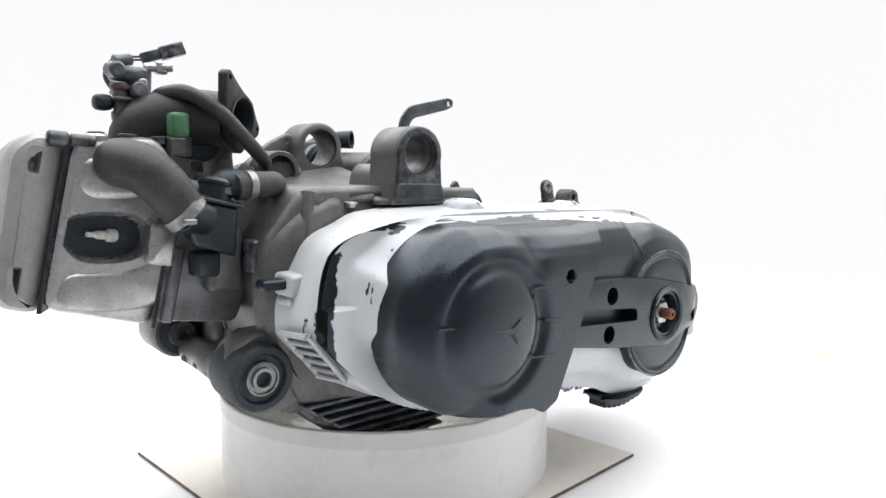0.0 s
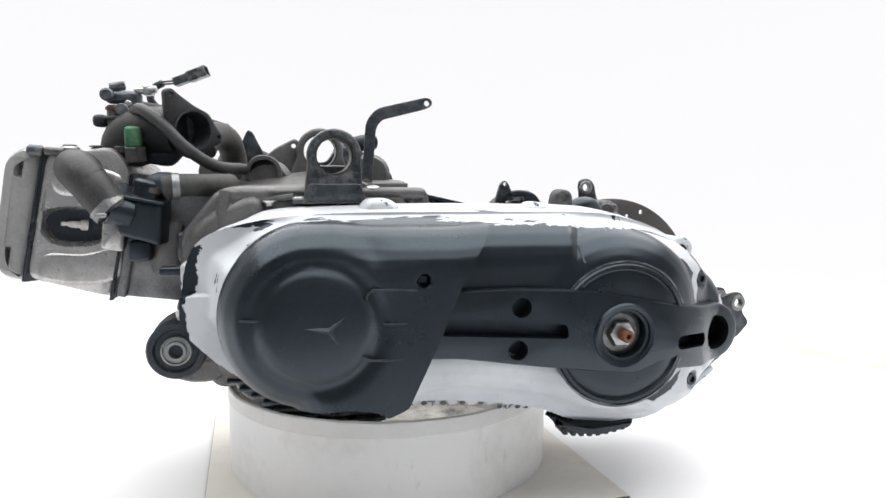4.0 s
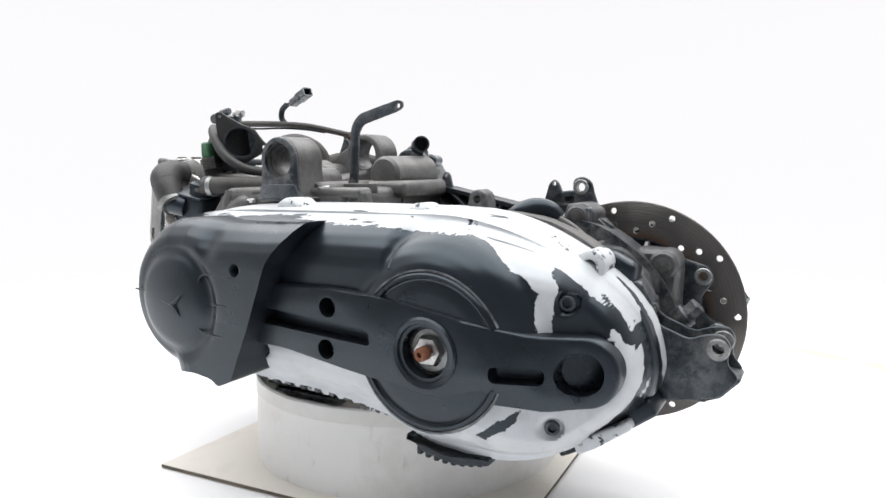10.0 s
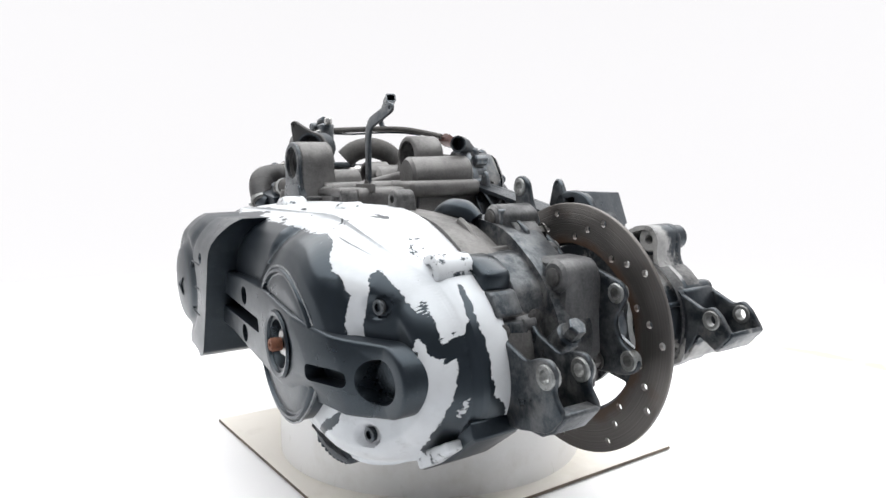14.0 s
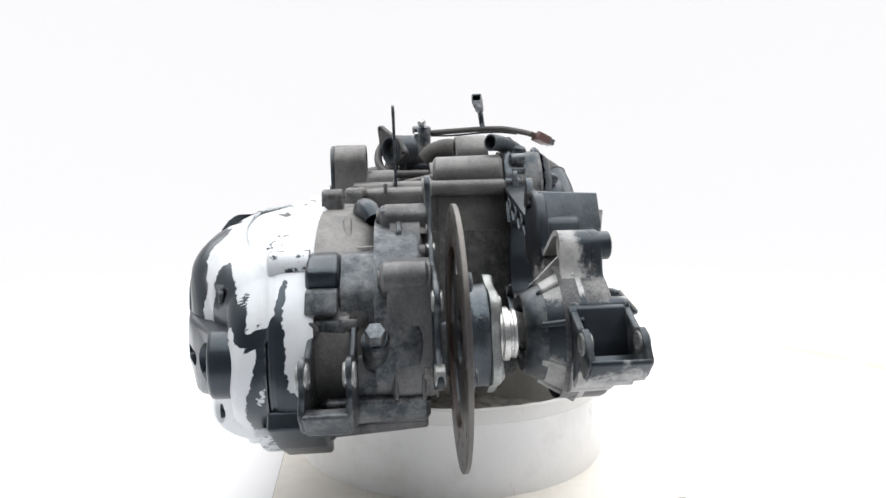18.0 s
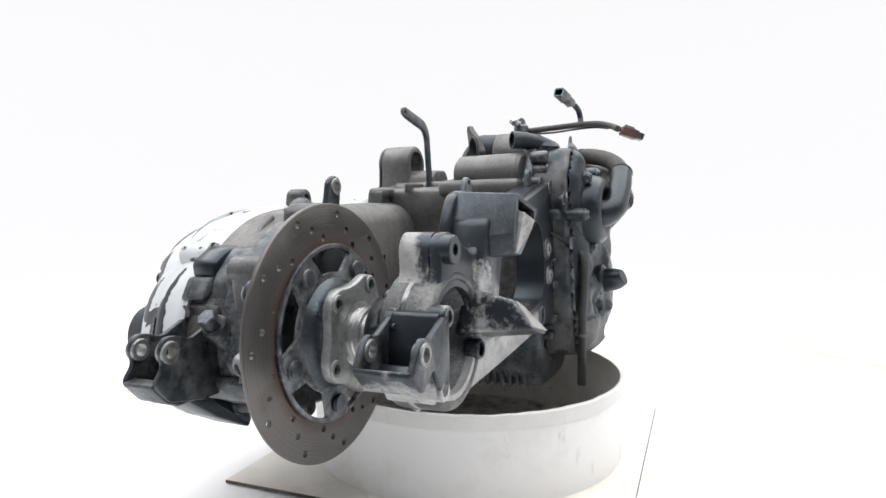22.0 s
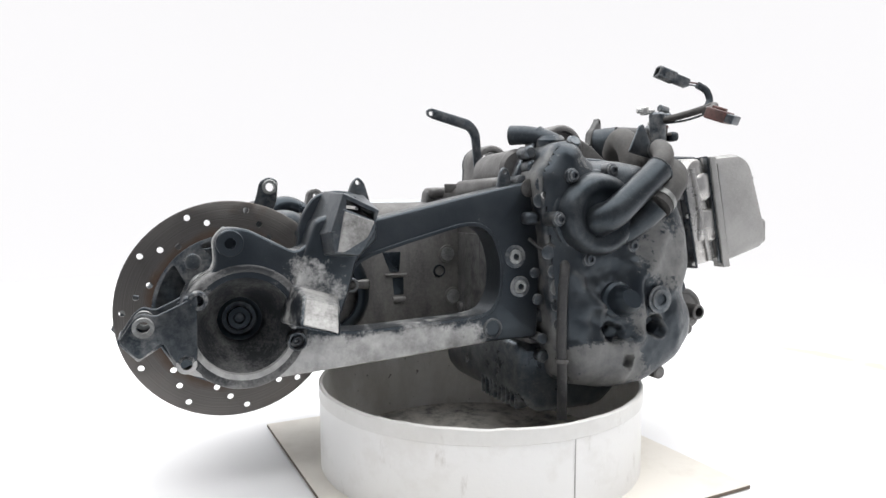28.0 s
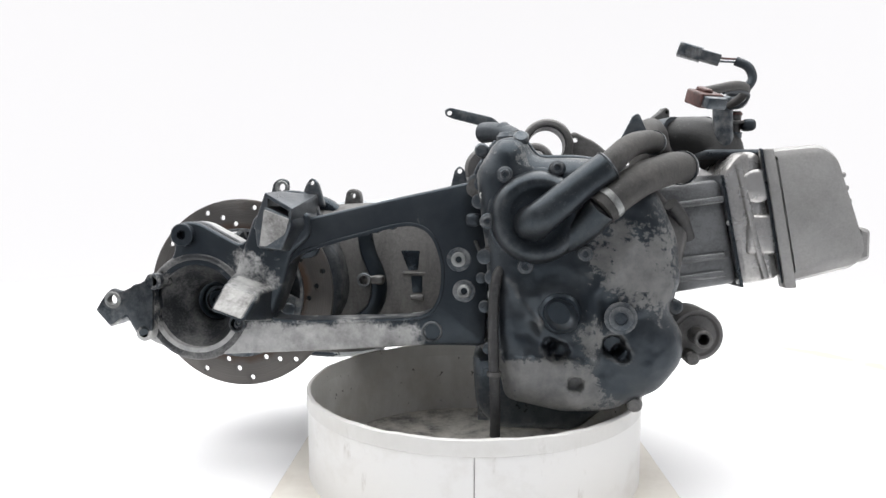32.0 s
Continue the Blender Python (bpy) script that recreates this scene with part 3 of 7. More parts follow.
# ---- belt cover side ----
COVER = curve(P2((-0.277, -0.114), (-0.2755, -0.085), (-0.2695, -0.056), (-0.255, -0.036), (-0.226, -0.0245), (-0.170, -0.015), (-0.076, -0.012), (0.061, -0.013), (0.150, -0.017), (0.220, -0.040),
                 (0.288, -0.088), (0.311, -0.141), (0.304, -0.180), (0.272, -0.212), (0.225, -0.236), (0.165, -0.243), (0.110, -0.238), (0.060, -0.220),
                 (-0.02, -0.208), (-0.10, -0.205), (-0.160, -0.199), (-0.208, -0.182), (-0.244, -0.157), (-0.272, -0.128)), 4, True)


SCREWS = ((-0.071, -0.1575), (0.247, -0.0885), (0.237, -0.195))
COVER_SIDE = [(-0.116, 0.004), (-0.120, 0.0), (-0.145, 0.0008), (-0.168, 0.003), (-0.188, 0.008), (-0.206, 0.016), (-0.220, 0.026), (-0.229, 0.038), (-0.2330, 0.050)]


def roll_weight(x):
    """How widely the cover's edge rolls over: broad in front, narrow behind."""
    return 1.0 + 0.9 * np.clip((-0.19 - x) / 0.05, 0, 1) - 0.55 * np.clip((x - 0.17) / 0.07, 0, 1)


FRONT_IN = [0.0, 0.0030, 0.0045, 0.0060, 0.0085, 0.0125, 0.019, 0.024, 0.030, 0.036, 0.042, 0.050, 0.060]
FRONT_Y = [0.120, 0.1620, 0.1705, 0.1765, 0.1810, 0.1838, 0.1865, 0.1915, 0.2010, 0.2115, 0.2200, 0.2262, 0.2310]


def front_share(x):
    """1 at the boxy front corner of the cover, 0 behind it."""
    return 1 - swell(x, -0.240, -0.195)


def front_corner(bm, fine):
    """Draws the side wall in under the boxy front corner and leans its rear edge inwards at the top."""
    bm.verts.ensure_lookup_table()
    co = np.array([tuple(v.co) for v in bm.verts])
    d = depth_in(co[:, [0, 2]], fine)[0]
    f = front_share(co[:, 0])
    cap = np.interp(d, FRONT_IN, FRONT_Y) - 0.0012
    low = np.where((d > 0.0044) & (f > 0), np.minimum(-co[:, 1], cap), -co[:, 1])
    lean = f * np.clip((0.170 + co[:, 1]) / 0.045, 0, 1) * swell(co[:, 2], -0.100, -0.050)
    for v, y, k in zip(bm.verts, low, lean):
        v.co.y = -y
        v.co.x += 0.011 * k
        v.co.z -= 0.003 * k
    deep = {v for v, u, k in zip(list(bm.verts), d, f) if u > 0.0075 and k > 0.3}
    bmesh.ops.delete(bm, geom=[q for q in bm.faces if q.normal.y < 0.9 and all(v in deep for v in q.verts)], context="FACES")
    return bm


def cover_height(x, z, d):
    """The outer face: rolled edge, long upper panel and the arched hump over the clutch."""
    ins, ys = [q[1] for q in COVER_SIDE[1:]], [-q[0] for q in COVER_SIDE[1:]]
    base = np.interp(d / roll_weight(x), ins, ys)
    base = base + (np.interp(d, FRONT_IN, FRONT_Y) - base) * front_share(x)
    roll = np.interp(-0.0200 - z, [0.0, 0.003, 0.008, 0.016, 0.026, 0.036, 0.044], [0.196, 0.206, 0.2165, 0.2275, 0.2350, 0.2390, 0.2400])
    keep = swell(x, -0.19, -0.14) * (1 - swell(x, 0.085, 0.125))
    panel = 0.19 + (np.where(z > -0.098, roll, 0.19) - 0.19) * keep
    r, turn = np.hypot(x - 0.135, z + 0.133), np.degrees(np.arctan2(z + 0.133, x - 0.135))
    soft = np.interp(0.1035 - r, [-0.006, -0.001, 0.0025, 0.009, 0.018, 0.027, 0.034], [0.150, 0.203, 0.217, 0.229, 0.2385, 0.2440, 0.2462])
    steep = np.interp(0.1050 - r, [-0.004, -0.001, 0.0020, 0.006, 0.012, 0.020, 0.034], [0.150, 0.190, 0.222, 0.236, 0.2415, 0.2445, 0.2462])
    dome = steep + (soft - steep) * swell(turn, 40, 80)
    # sunk where the strap and the clutch boss lie over it
    strap_top = np.interp(x, [-0.07, 0.03, 0.10, 0.165, 0.232], [-0.085, -0.084, -0.088, -0.099, -0.112])
    dome = np.where((z < strap_top - 0.006) | (r < 0.066), 0.20, dome)
    panel = np.where(z < strap_top - 0.006, 0.20, panel)
    strap_low = np.interp(x, [-0.07, -0.024, 0.053, 0.13, 0.245], [-0.146, -0.148, -0.160, -0.170, -0.176])
    base = np.where((z < strap_top - 0.008) & (z > strap_low + 0.008) & (x > -0.065) & (x < 0.282), 0.215, base)
    k = 0.0016
    y = k * np.log(np.exp(base / k) + np.exp(panel / k) + np.exp(dome / k))
    for sx, sz in SCREWS:
        y = y - 0.0050 * (1 - swell(np.hypot(x - sx, z - sz), 0.0078, 0.0105))
    return -y


def on_cover(x, z):
    """A place on the outer face."""
    d = depth_in(np.array([[x, z]]), COVER)[0]
    return rear_taper(Vector((x, float(cover_height(np.array([x]), np.array([z]), d)[0]), z)))


def flake_edges(ob):
    """Marks each vertex with its distance inside the bare patches: shapes seen square on, from behind or from the front corner."""
    rear, front, corner = (0.36, 0.933), (1.0, 0.0), (0.845, -0.534)
    shapes = (
        (1, rear, ((-0.30, -0.0235), (-0.21, -0.0245), (-0.1825, -0.0265), (-0.1708, -0.0294), (-0.1537, -0.032), (-0.1487, -0.0317), (-0.1354, -0.0322), (-0.1316, -0.0397), (-0.1355, -0.0563), (-0.1288, -0.0651),
                   (-0.1202, -0.0801), (-0.123, -0.0893), (-0.1261, -0.1036), (-0.1235, -0.1118), (-0.125, -0.137), (-0.245, -0.137), (-0.30, -0.125))),
        (1, rear, ((-0.1136, -0.1125), (-0.1105, -0.0889), (-0.1071, -0.0651), (-0.1015, -0.0603), (-0.0933, -0.0605), (-0.0869, -0.0697), (-0.0806, -0.078), (-0.0697, -0.0934), (-0.0676, -0.0663), (-0.0612, -0.0866),
                   (-0.0545, -0.1125), (-0.0502, -0.1128), (-0.044, -0.104), (-0.0376, -0.1124), (-0.0334, -0.0951), (-0.0367, -0.0717), (-0.032, -0.0721), (-0.0269, -0.0841), (-0.0242, -0.0961), (-0.0204, -0.1126),
                   (-0.0161, -0.1339), (-0.0146, -0.156), (-0.0098, -0.1593), (-0.003, -0.17), (-0.002, -0.25), (-0.05, -0.25), (-0.075, -0.20), (-0.10, -0.15))),
        (-1, rear, ((-0.0738, -0.1102), (-0.0697, -0.112), (-0.0667, -0.1202), (-0.0576, -0.1266), (-0.0537, -0.1351), (-0.0466, -0.1233), (-0.0447, -0.1296), (-0.0479, -0.1484), (-0.0525, -0.1616), (-0.0569, -0.1714),
                    (-0.0633, -0.1827), (-0.0715, -0.2124), (-0.10, -0.245), (-0.125, -0.20), (-0.10, -0.15), (-0.080, -0.125))),
        (-1, rear, ((-0.046, -0.171), (-0.039, -0.159), (-0.034, -0.1555), (-0.036, -0.1625), (-0.044, -0.172))),
        (1, front, ((0.1742, -0.2062), (0.1836, -0.1986), (0.1993, -0.1874), (0.2186, -0.1738), (0.212, -0.1891), (0.2001, -0.199), (0.1834, -0.2107))),
        (1, corner, ((-0.1095, -0.0416), (-0.115, -0.0573), (-0.1158, -0.0792), (-0.1194, -0.0973), (-0.1184, -0.1149), (-0.1148, -0.1389), (-0.1362, -0.1140), (-0.1340, -0.0988), (-0.1285, -0.0713), (-0.1235, -0.0472))),
    )
    me = ob.data
    co = np.empty(len(me.vertices) * 3)
    me.vertices.foreach_get("co", co)
    co = co.reshape(-1, 3)
    v = np.full(len(co), -0.05)
    for sign, (kx, ky), poly in shapes:
        d, near = depth_in(np.stack([co[:, 0] * kx + co[:, 1] * ky, co[:, 2]], 1), poly)
        d = np.minimum(d, co[:, 0] + 0.165) if (kx, ky) == rear else d
        v = np.maximum(v, d) if sign > 0 else np.minimum(v, -d)
    me.attributes.new("flake_edge", "FLOAT", "POINT").data.foreach_set("value", v.astype(np.float32))
    return ob


def belt_cover():
    fine = curve(COVER, 5, True)
    sides = [(y, d) for (ya, da), (yb, db) in zip(COVER_SIDE, COVER_SIDE[1:6]) for k in range(6) for y, d in ((ya + (yb - ya) * k / 6, da + (db - da) * k / 6),)]
    cover = flake_edges(part("belt_cover", front_corner(loft(fine, sides, warp=rear_taper, weight=lambda q: float(roll_weight(q.x)), cap=(True, False)), fine), PAINT, engine, "white painted plastic cover, paint flaking off to dark plastic"))
    face = relief(fine, 0.0022, 0.0042, lambda x, z, d: cover_height(x, z, d) + 0.0002 + 0.0008 * (1 - swell(d / roll_weight(x), 0.0105, 0.0140)))
    for v in face.verts:
        v.co = rear_taper(v.co)
    flake_edges(part("outer_face", face, PAINT, cover, "dark panel and arched hump with ragged white paint left on the shoulders"))
    # round clutch boss
    part("clutch_boss", open_band(lathe([(0.0705, 0), (0.0705, 0.0420), (0.0697, 0.0462), (0.0680, 0.0478), (0.0655, 0.0478), (0.0640, 0.0452), (0.0625, 0.0448), (0.0600, 0.0460), (0.05, 0.0463), (0.04, 0.0465), (0.030, 0.0465), (0.030, 0.030)], (0.137, -0.200, -0.133), (0, -1, 0), 64)),
         PLASTIC, cover, "round dark boss over the clutch")
    part("boss_groove", open_band(lathe([(0.0705, 0.0440), (0.0722, 0.0440), (0.0722, 0.0462), (0.0705, 0.0462)], (0.137, -0.200, -0.133), (0, -1, 0), 64, None, True)), BLACK, cover)
    # strap with pits and shaft hole
    strap = rounded(P2((-0.07, -0.085), (0.03, -0.084), (0.10, -0.088), (0.165, -0.099), (0.232, -0.112)) + circle(0.2625, -0.1450, 0.0305, 12, 78, -72) + P2((0.245, -0.176), (0.130, -0.170), (0.053, -0.160), (-0.024, -0.148), (-0.07, -0.146)), 0.010, 3)
    pits = [circle(0.0326, -0.102, 0.0095, 20), circle(0.0297, -0.142, 0.0095, 20),
            rounded(P2((-0.060, -0.1075), (0.078, -0.1195), (0.080, -0.1335), (-0.060, -0.124)), 0.005),
            rounded(P2((0.196, -0.137), (0.238, -0.139), (0.238, -0.153), (0.196, -0.151)), 0.0065),
            circle(0.2625, -0.1450, 0.0185, 28), circle(0.137, -0.1325, 0.027, 32)]
    part("strap", loft(strap, [(-0.2505, 0.0035), (-0.2495, 0.0012), (-0.247, 0.0), (-0.205, 0.0)], pits, [-0.2320, -0.2320, -0.2345, -0.2330, -0.2300, -0.226], warp=rear_taper), PLASTIC, cover, "long dark strap moulded across the cover")
    part("well_floor", lathe([(0, 0), (0.0272, 0), (0.0272, 0.0015), (0, 0.0015)], (0.137, -0.2345, -0.1325), (0, -1, 0), 28), BLACK, cover)
    part("shaft_ring", lathe([(0.0225, 0.0), (0.0270, 0.0), (0.0315, 0.0015), (0.0298, 0.0036), (0.0262, 0.0028), (0.0240, -0.004), (0.0225, -0.012)], (0.137, -0.2500, -0.1325), (0, -1, 0), 40),
         PLASTIC, cover)
    nut = part("shaft_nut", loft(hexagon(0.0145), [(-0.226, 0), (-0.244, 0), (-0.2465, 0.002)], m=Matrix.Translation((0.137, 0, -0.1325))), STEEL, cover, "shiny hexagon nut on the clutch shaft")
    part("nut_washer", lathe([(0, 0), (0.019, 0), (0.019, 0.003), (0, 0.003)], (0.137, -0.236, -0.1325), (0, -1, 0), 28), HUBSTEEL, nut)
    part("shaft_end", lathe([(0.0062, 0), (0.0062, 0.009), (0.0052, 0.0105), (0.0025, 0.0105), (0.0022, 0.006), (0, 0.006)], (0.137, -0.2480, -0.1325), (0, -1, 0), 18), RUST, nut, "rusty threaded shaft end")
    # ribs on hump and boss
    for x0, z0, x1, z1 in ((0.096, -0.047, 0.097, -0.064), (0.196, -0.054, 0.179, -0.074)):
        part("rib", warped(rod((x0, -0.2285 if x0 < 0.1 else -0.2190, z0), (x1, -0.2425 if x0 < 0.1 else -0.2450, z1), 0.0017)), PLASTIC, cover)
    # front pod
    crown = circle(-0.155, -0.105, 0.0825, 40, 255, 100) + P2((-0.138, -0.0225), (-0.102, -0.0265), (-0.032, -0.0265), (0.004, -0.024))
    pod = crown + P2((-0.0235, -0.063), (-0.050, -0.127), (-0.076, -0.183), (-0.094, -0.191), (-0.106, -0.184), (-0.13, -0.181))
    def pod_height(x, z, d):
        soft = depth_in(np.stack([x, z], 1), crown, False)[0]
        roll = np.interp(np.maximum(soft, d), [0.0, 0.0022, 0.0075, 0.0175, 0.0265, 0.034, 0.042], [0.238, 0.2440, 0.2530, 0.2635, 0.2690, 0.2710, 0.2716])
        r = np.hypot(x + 0.154, z + 0.108)
        y = roll - 0.0040 * np.exp(-((r - 0.054) / 0.0075) ** 2) + np.where(r < 0.049, 0.0068 * (1 - (r / 0.049) ** 2), 0)
        y -= 0.0045 * np.exp(-((x + 0.104) / 0.011) ** 2) * swell(z, -0.075, -0.045) * swell(soft, 0.0, 0.02)
        y -= 0.010 * (1 - swell(np.hypot(x + 0.063, z + 0.0705), 0.0042, 0.0060))
        return -y

    podob = part("front_pod", relief(rounded(pod, 0.003, 2), 0.0018, 0.0002, pod_height, -0.206), PLASTIC, cover, "round black plastic air duct cap over the variator")
    part("pod_back", prism(inset(pod, 0.004), -0.212, -0.208, 0.0), PLASTIC, podob)
    # three-pointed raised mark, plain shape
    bm = bmesh.new()
    c = Vector((-0.1447, -0.2792, -0.1085))
    for a, ln in ((174, 0.034), (40, 0.017), (-58, 0.0165)):
        d = Vector((math.cos(radians(a)), 0, math.sin(radians(a))))
        w = Vector((-d.z, 0, d.x)) * 0.0028
        vs = [bm.verts.new(q) for q in (c + w, c + d * ln + Vector((0, 0.0035 if a > 100 else 0.001, 0)), c - w, c + Vector((0, -0.0022, 0)), c + Vector((0, 0.004, 0)))]
        bm.faces.new((vs[0], vs[1], vs[3])), bm.faces.new((vs[1], vs[2], vs[3])), bm.faces.new((vs[0], vs[4], vs[1])), bm.faces.new((vs[1], vs[4], vs[2]))
    part("raised_mark", bm, PLASTIC, podob, "raised three-pointed ornament")
    for pts in (((-0.113, -0.085), (-0.107, -0.077), (-0.070, -0.0785)), ((-0.098, -0.1065), (-0.078, -0.107)), ((-0.118, -0.131), (-0.111, -0.1375), (-0.083, -0.1385)), ((-0.2165, -0.0995), (-0.200, -0.1005))):
        part("groove_rib", tube([(x, -0.2712 if x > -0.19 else -0.2685, z) for x, z in pts], 0.0011, 8, 2), PLASTIC_DULL, podob)
    # screws
    for x, z in SCREWS:
        p = on_cover(x, z)
        d = Vector((0.25 if x > 0 else 0, -1, 0)).normalized()
        bolt(cover, p - d * 0.0005, d, 0.0066, 0.0042, YOKE, False, True, "screw")
    # lugs on the upper edge
    for x, s, ya, yb in ((-0.087, 0.9, -0.168, -0.140), (0.079, 0.62, -0.164, -0.138)):
        z = -0.0195
        lug = curve(P2((x - 0.030 * s, z - 0.004), (x - 0.019 * s, z + 0.010 * s), (x - 0.009 * s, z + 0.0155 * s), (x + 0.008 * s, z + 0.0155 * s), (x + 0.018 * s, z + 0.010 * s), (x + 0.030 * s, z - 0.004)), 4)
        part("edge_lug", loft(lug, [(ya, 0.006), (ya + 0.003, 0.002), (ya + 0.008, 0.0), (yb, 0.0), (yb + 0.003, 0.003)]), PAINT, cover)
    lg = part("edge_lug", lathe([(0.006, 0.0), (0.011, 0.0), (0.0135, 0.002), (0.0135, 0.036), (0.006, 0.036)], (0.252, -0.158, -0.063), (0, 1, 0), 24, None, True), PAINT, cover)
    part("lug_core", lathe([(0, 0.006), (0.0062, 0.006), (0.0062, 0.030), (0, 0.030)], (0.252, -0.158, -0.063), (0, 1, 0), 16), BLACK, lg)
    # louvred vent at the lower front corner
    va, vb = Vector((-0.2805, -0.140, -0.1150)), Vector((-0.2445, -0.140, -0.1585))
    along, deep = (vb - va).normalized(), Vector((0.20, -1.0, 0.05)).normalized()
    out = along.cross(deep).normalized()
    if out.x > 0:
        out = -out
    ln, wd = (vb - va).length, 0.034
    bed = bmesh.new()
    vs = [bed.verts.new(va + along * (ln * i) + deep * (wd * j) + out * h) for h in (-0.010, 0.0015) for i, j in ((0.06, 0.04), (0.94, 0.04), (0.94, 0.94), (0.06, 0.94))]
    for f in ((0, 1, 2, 3), (4, 5, 6, 7), (0, 1, 5, 4), (1, 2, 6, 5), (2, 3, 7, 6), (3, 0, 4, 7)):
        bed.faces.new([vs[i] for i in f])
    vent = part("vent", bed, BLACK, cover, "silver painted vent with slats over a dark opening")
    for i in range(6):
        p = va + along * (ln * i / 5) + out * 0.003
        part("louvre", tube([p, p + deep * wd * 0.5, p + deep * wd], 0.0020 if 0 < i < 5 else 0.0028, 8, 2), SILVER, vent)
    for j in (0.0, 1.0):
        p = va + deep * wd * j + out * 0.002
        part("vent_rail", tube([p, p + along * ln * 0.5, p + along * ln], 0.0026, 8, 2), SILVER, vent)
    part("side_clip", block((-0.2990, -0.144, -0.080), (-0.268, -0.128, -0.0715), 0.002), PLASTIC, cover, "small black rubber clip")
    part("clip_boss", block((-0.2785, -0.150, -0.0875), (-0.262, -0.120, -0.0675), 0.003), SILVER, cover)
    part("boss_foot", block((-0.2790, -0.147, -0.0955), (-0.262, -0.124, -0.0865), 0.003), SILVER, cover)
    # comb of small hooks on the lower edge
    for i in range(9):
        x = -0.098 + 0.0195 * i
        z = -0.2045 - 0.0013 * i - (0.004 if i > 6 else 0)
        hk = part("edge_hook", prism(rounded(P2((x - 0.0090, z + 0.0075), (x + 0.0090, z + 0.0075), (x + 0.0065, z + 0.0002), (x - 0.0015, z - 0.0010)), 0.0015), -0.196, -0.180, 0.001), PAINT, cover)
        # solid black disc drawn for the darkness of a small hole
        part("hook_hole_disc", lathe([(0, 0), (0.0030, 0), (0.0030, 0.0006), (0, 0.0006)], (x - 0.0092, -0.1975, z + 0.0035), (0, -1, -0.5), 10), BLACK, hk)
    # rubber pad under the clutch end
    pad = rounded(P2((0.083, -0.2305), (0.13, -0.2400), (0.178, -0.2365), (0.174, -0.2465), (0.140, -0.2525), (0.105, -0.2475)), 0.005)
    padob = part("rubber_pad", prism(pad, -0.204, -0.178, 0.004), PLASTIC_DULL, cover, "ribbed black rubber pad")
    for i in range(8):
        q = Vector((0.100 + 0.0092 * i, -0.191, -0.2462 - 0.0052 * math.sin(math.pi * (i + 0.6) / 8)))
        part("pad_rib", block((-0.0026, -0.012, -0.0012), (0.0026, 0.012, 0.0064), 0.001, m=Matrix.Translation(q)), PLASTIC_DULL, padob)
    tail = rounded(P2((0.255, -0.196), (0.305, -0.176), (0.312, -0.190), (0.268, -0.222), (0.225, -0.245), (0.220, -0.236)), 0.003)
    part("lower_tail", prism(tail, -0.156, -0.112, 0.003), PLASTIC, cover, "black plastic tail piece with a broken edge")
    part("lower_fin", prism(rounded(P2((0.240, -0.220), (0.262, -0.209), (0.290, -0.194), (0.294, -0.201), (0.262, -0.224), (0.246, -0.233)), 0.003), -0.170, -0.154, 0.002), PAINT, cover)
    return cover


belt_cover()


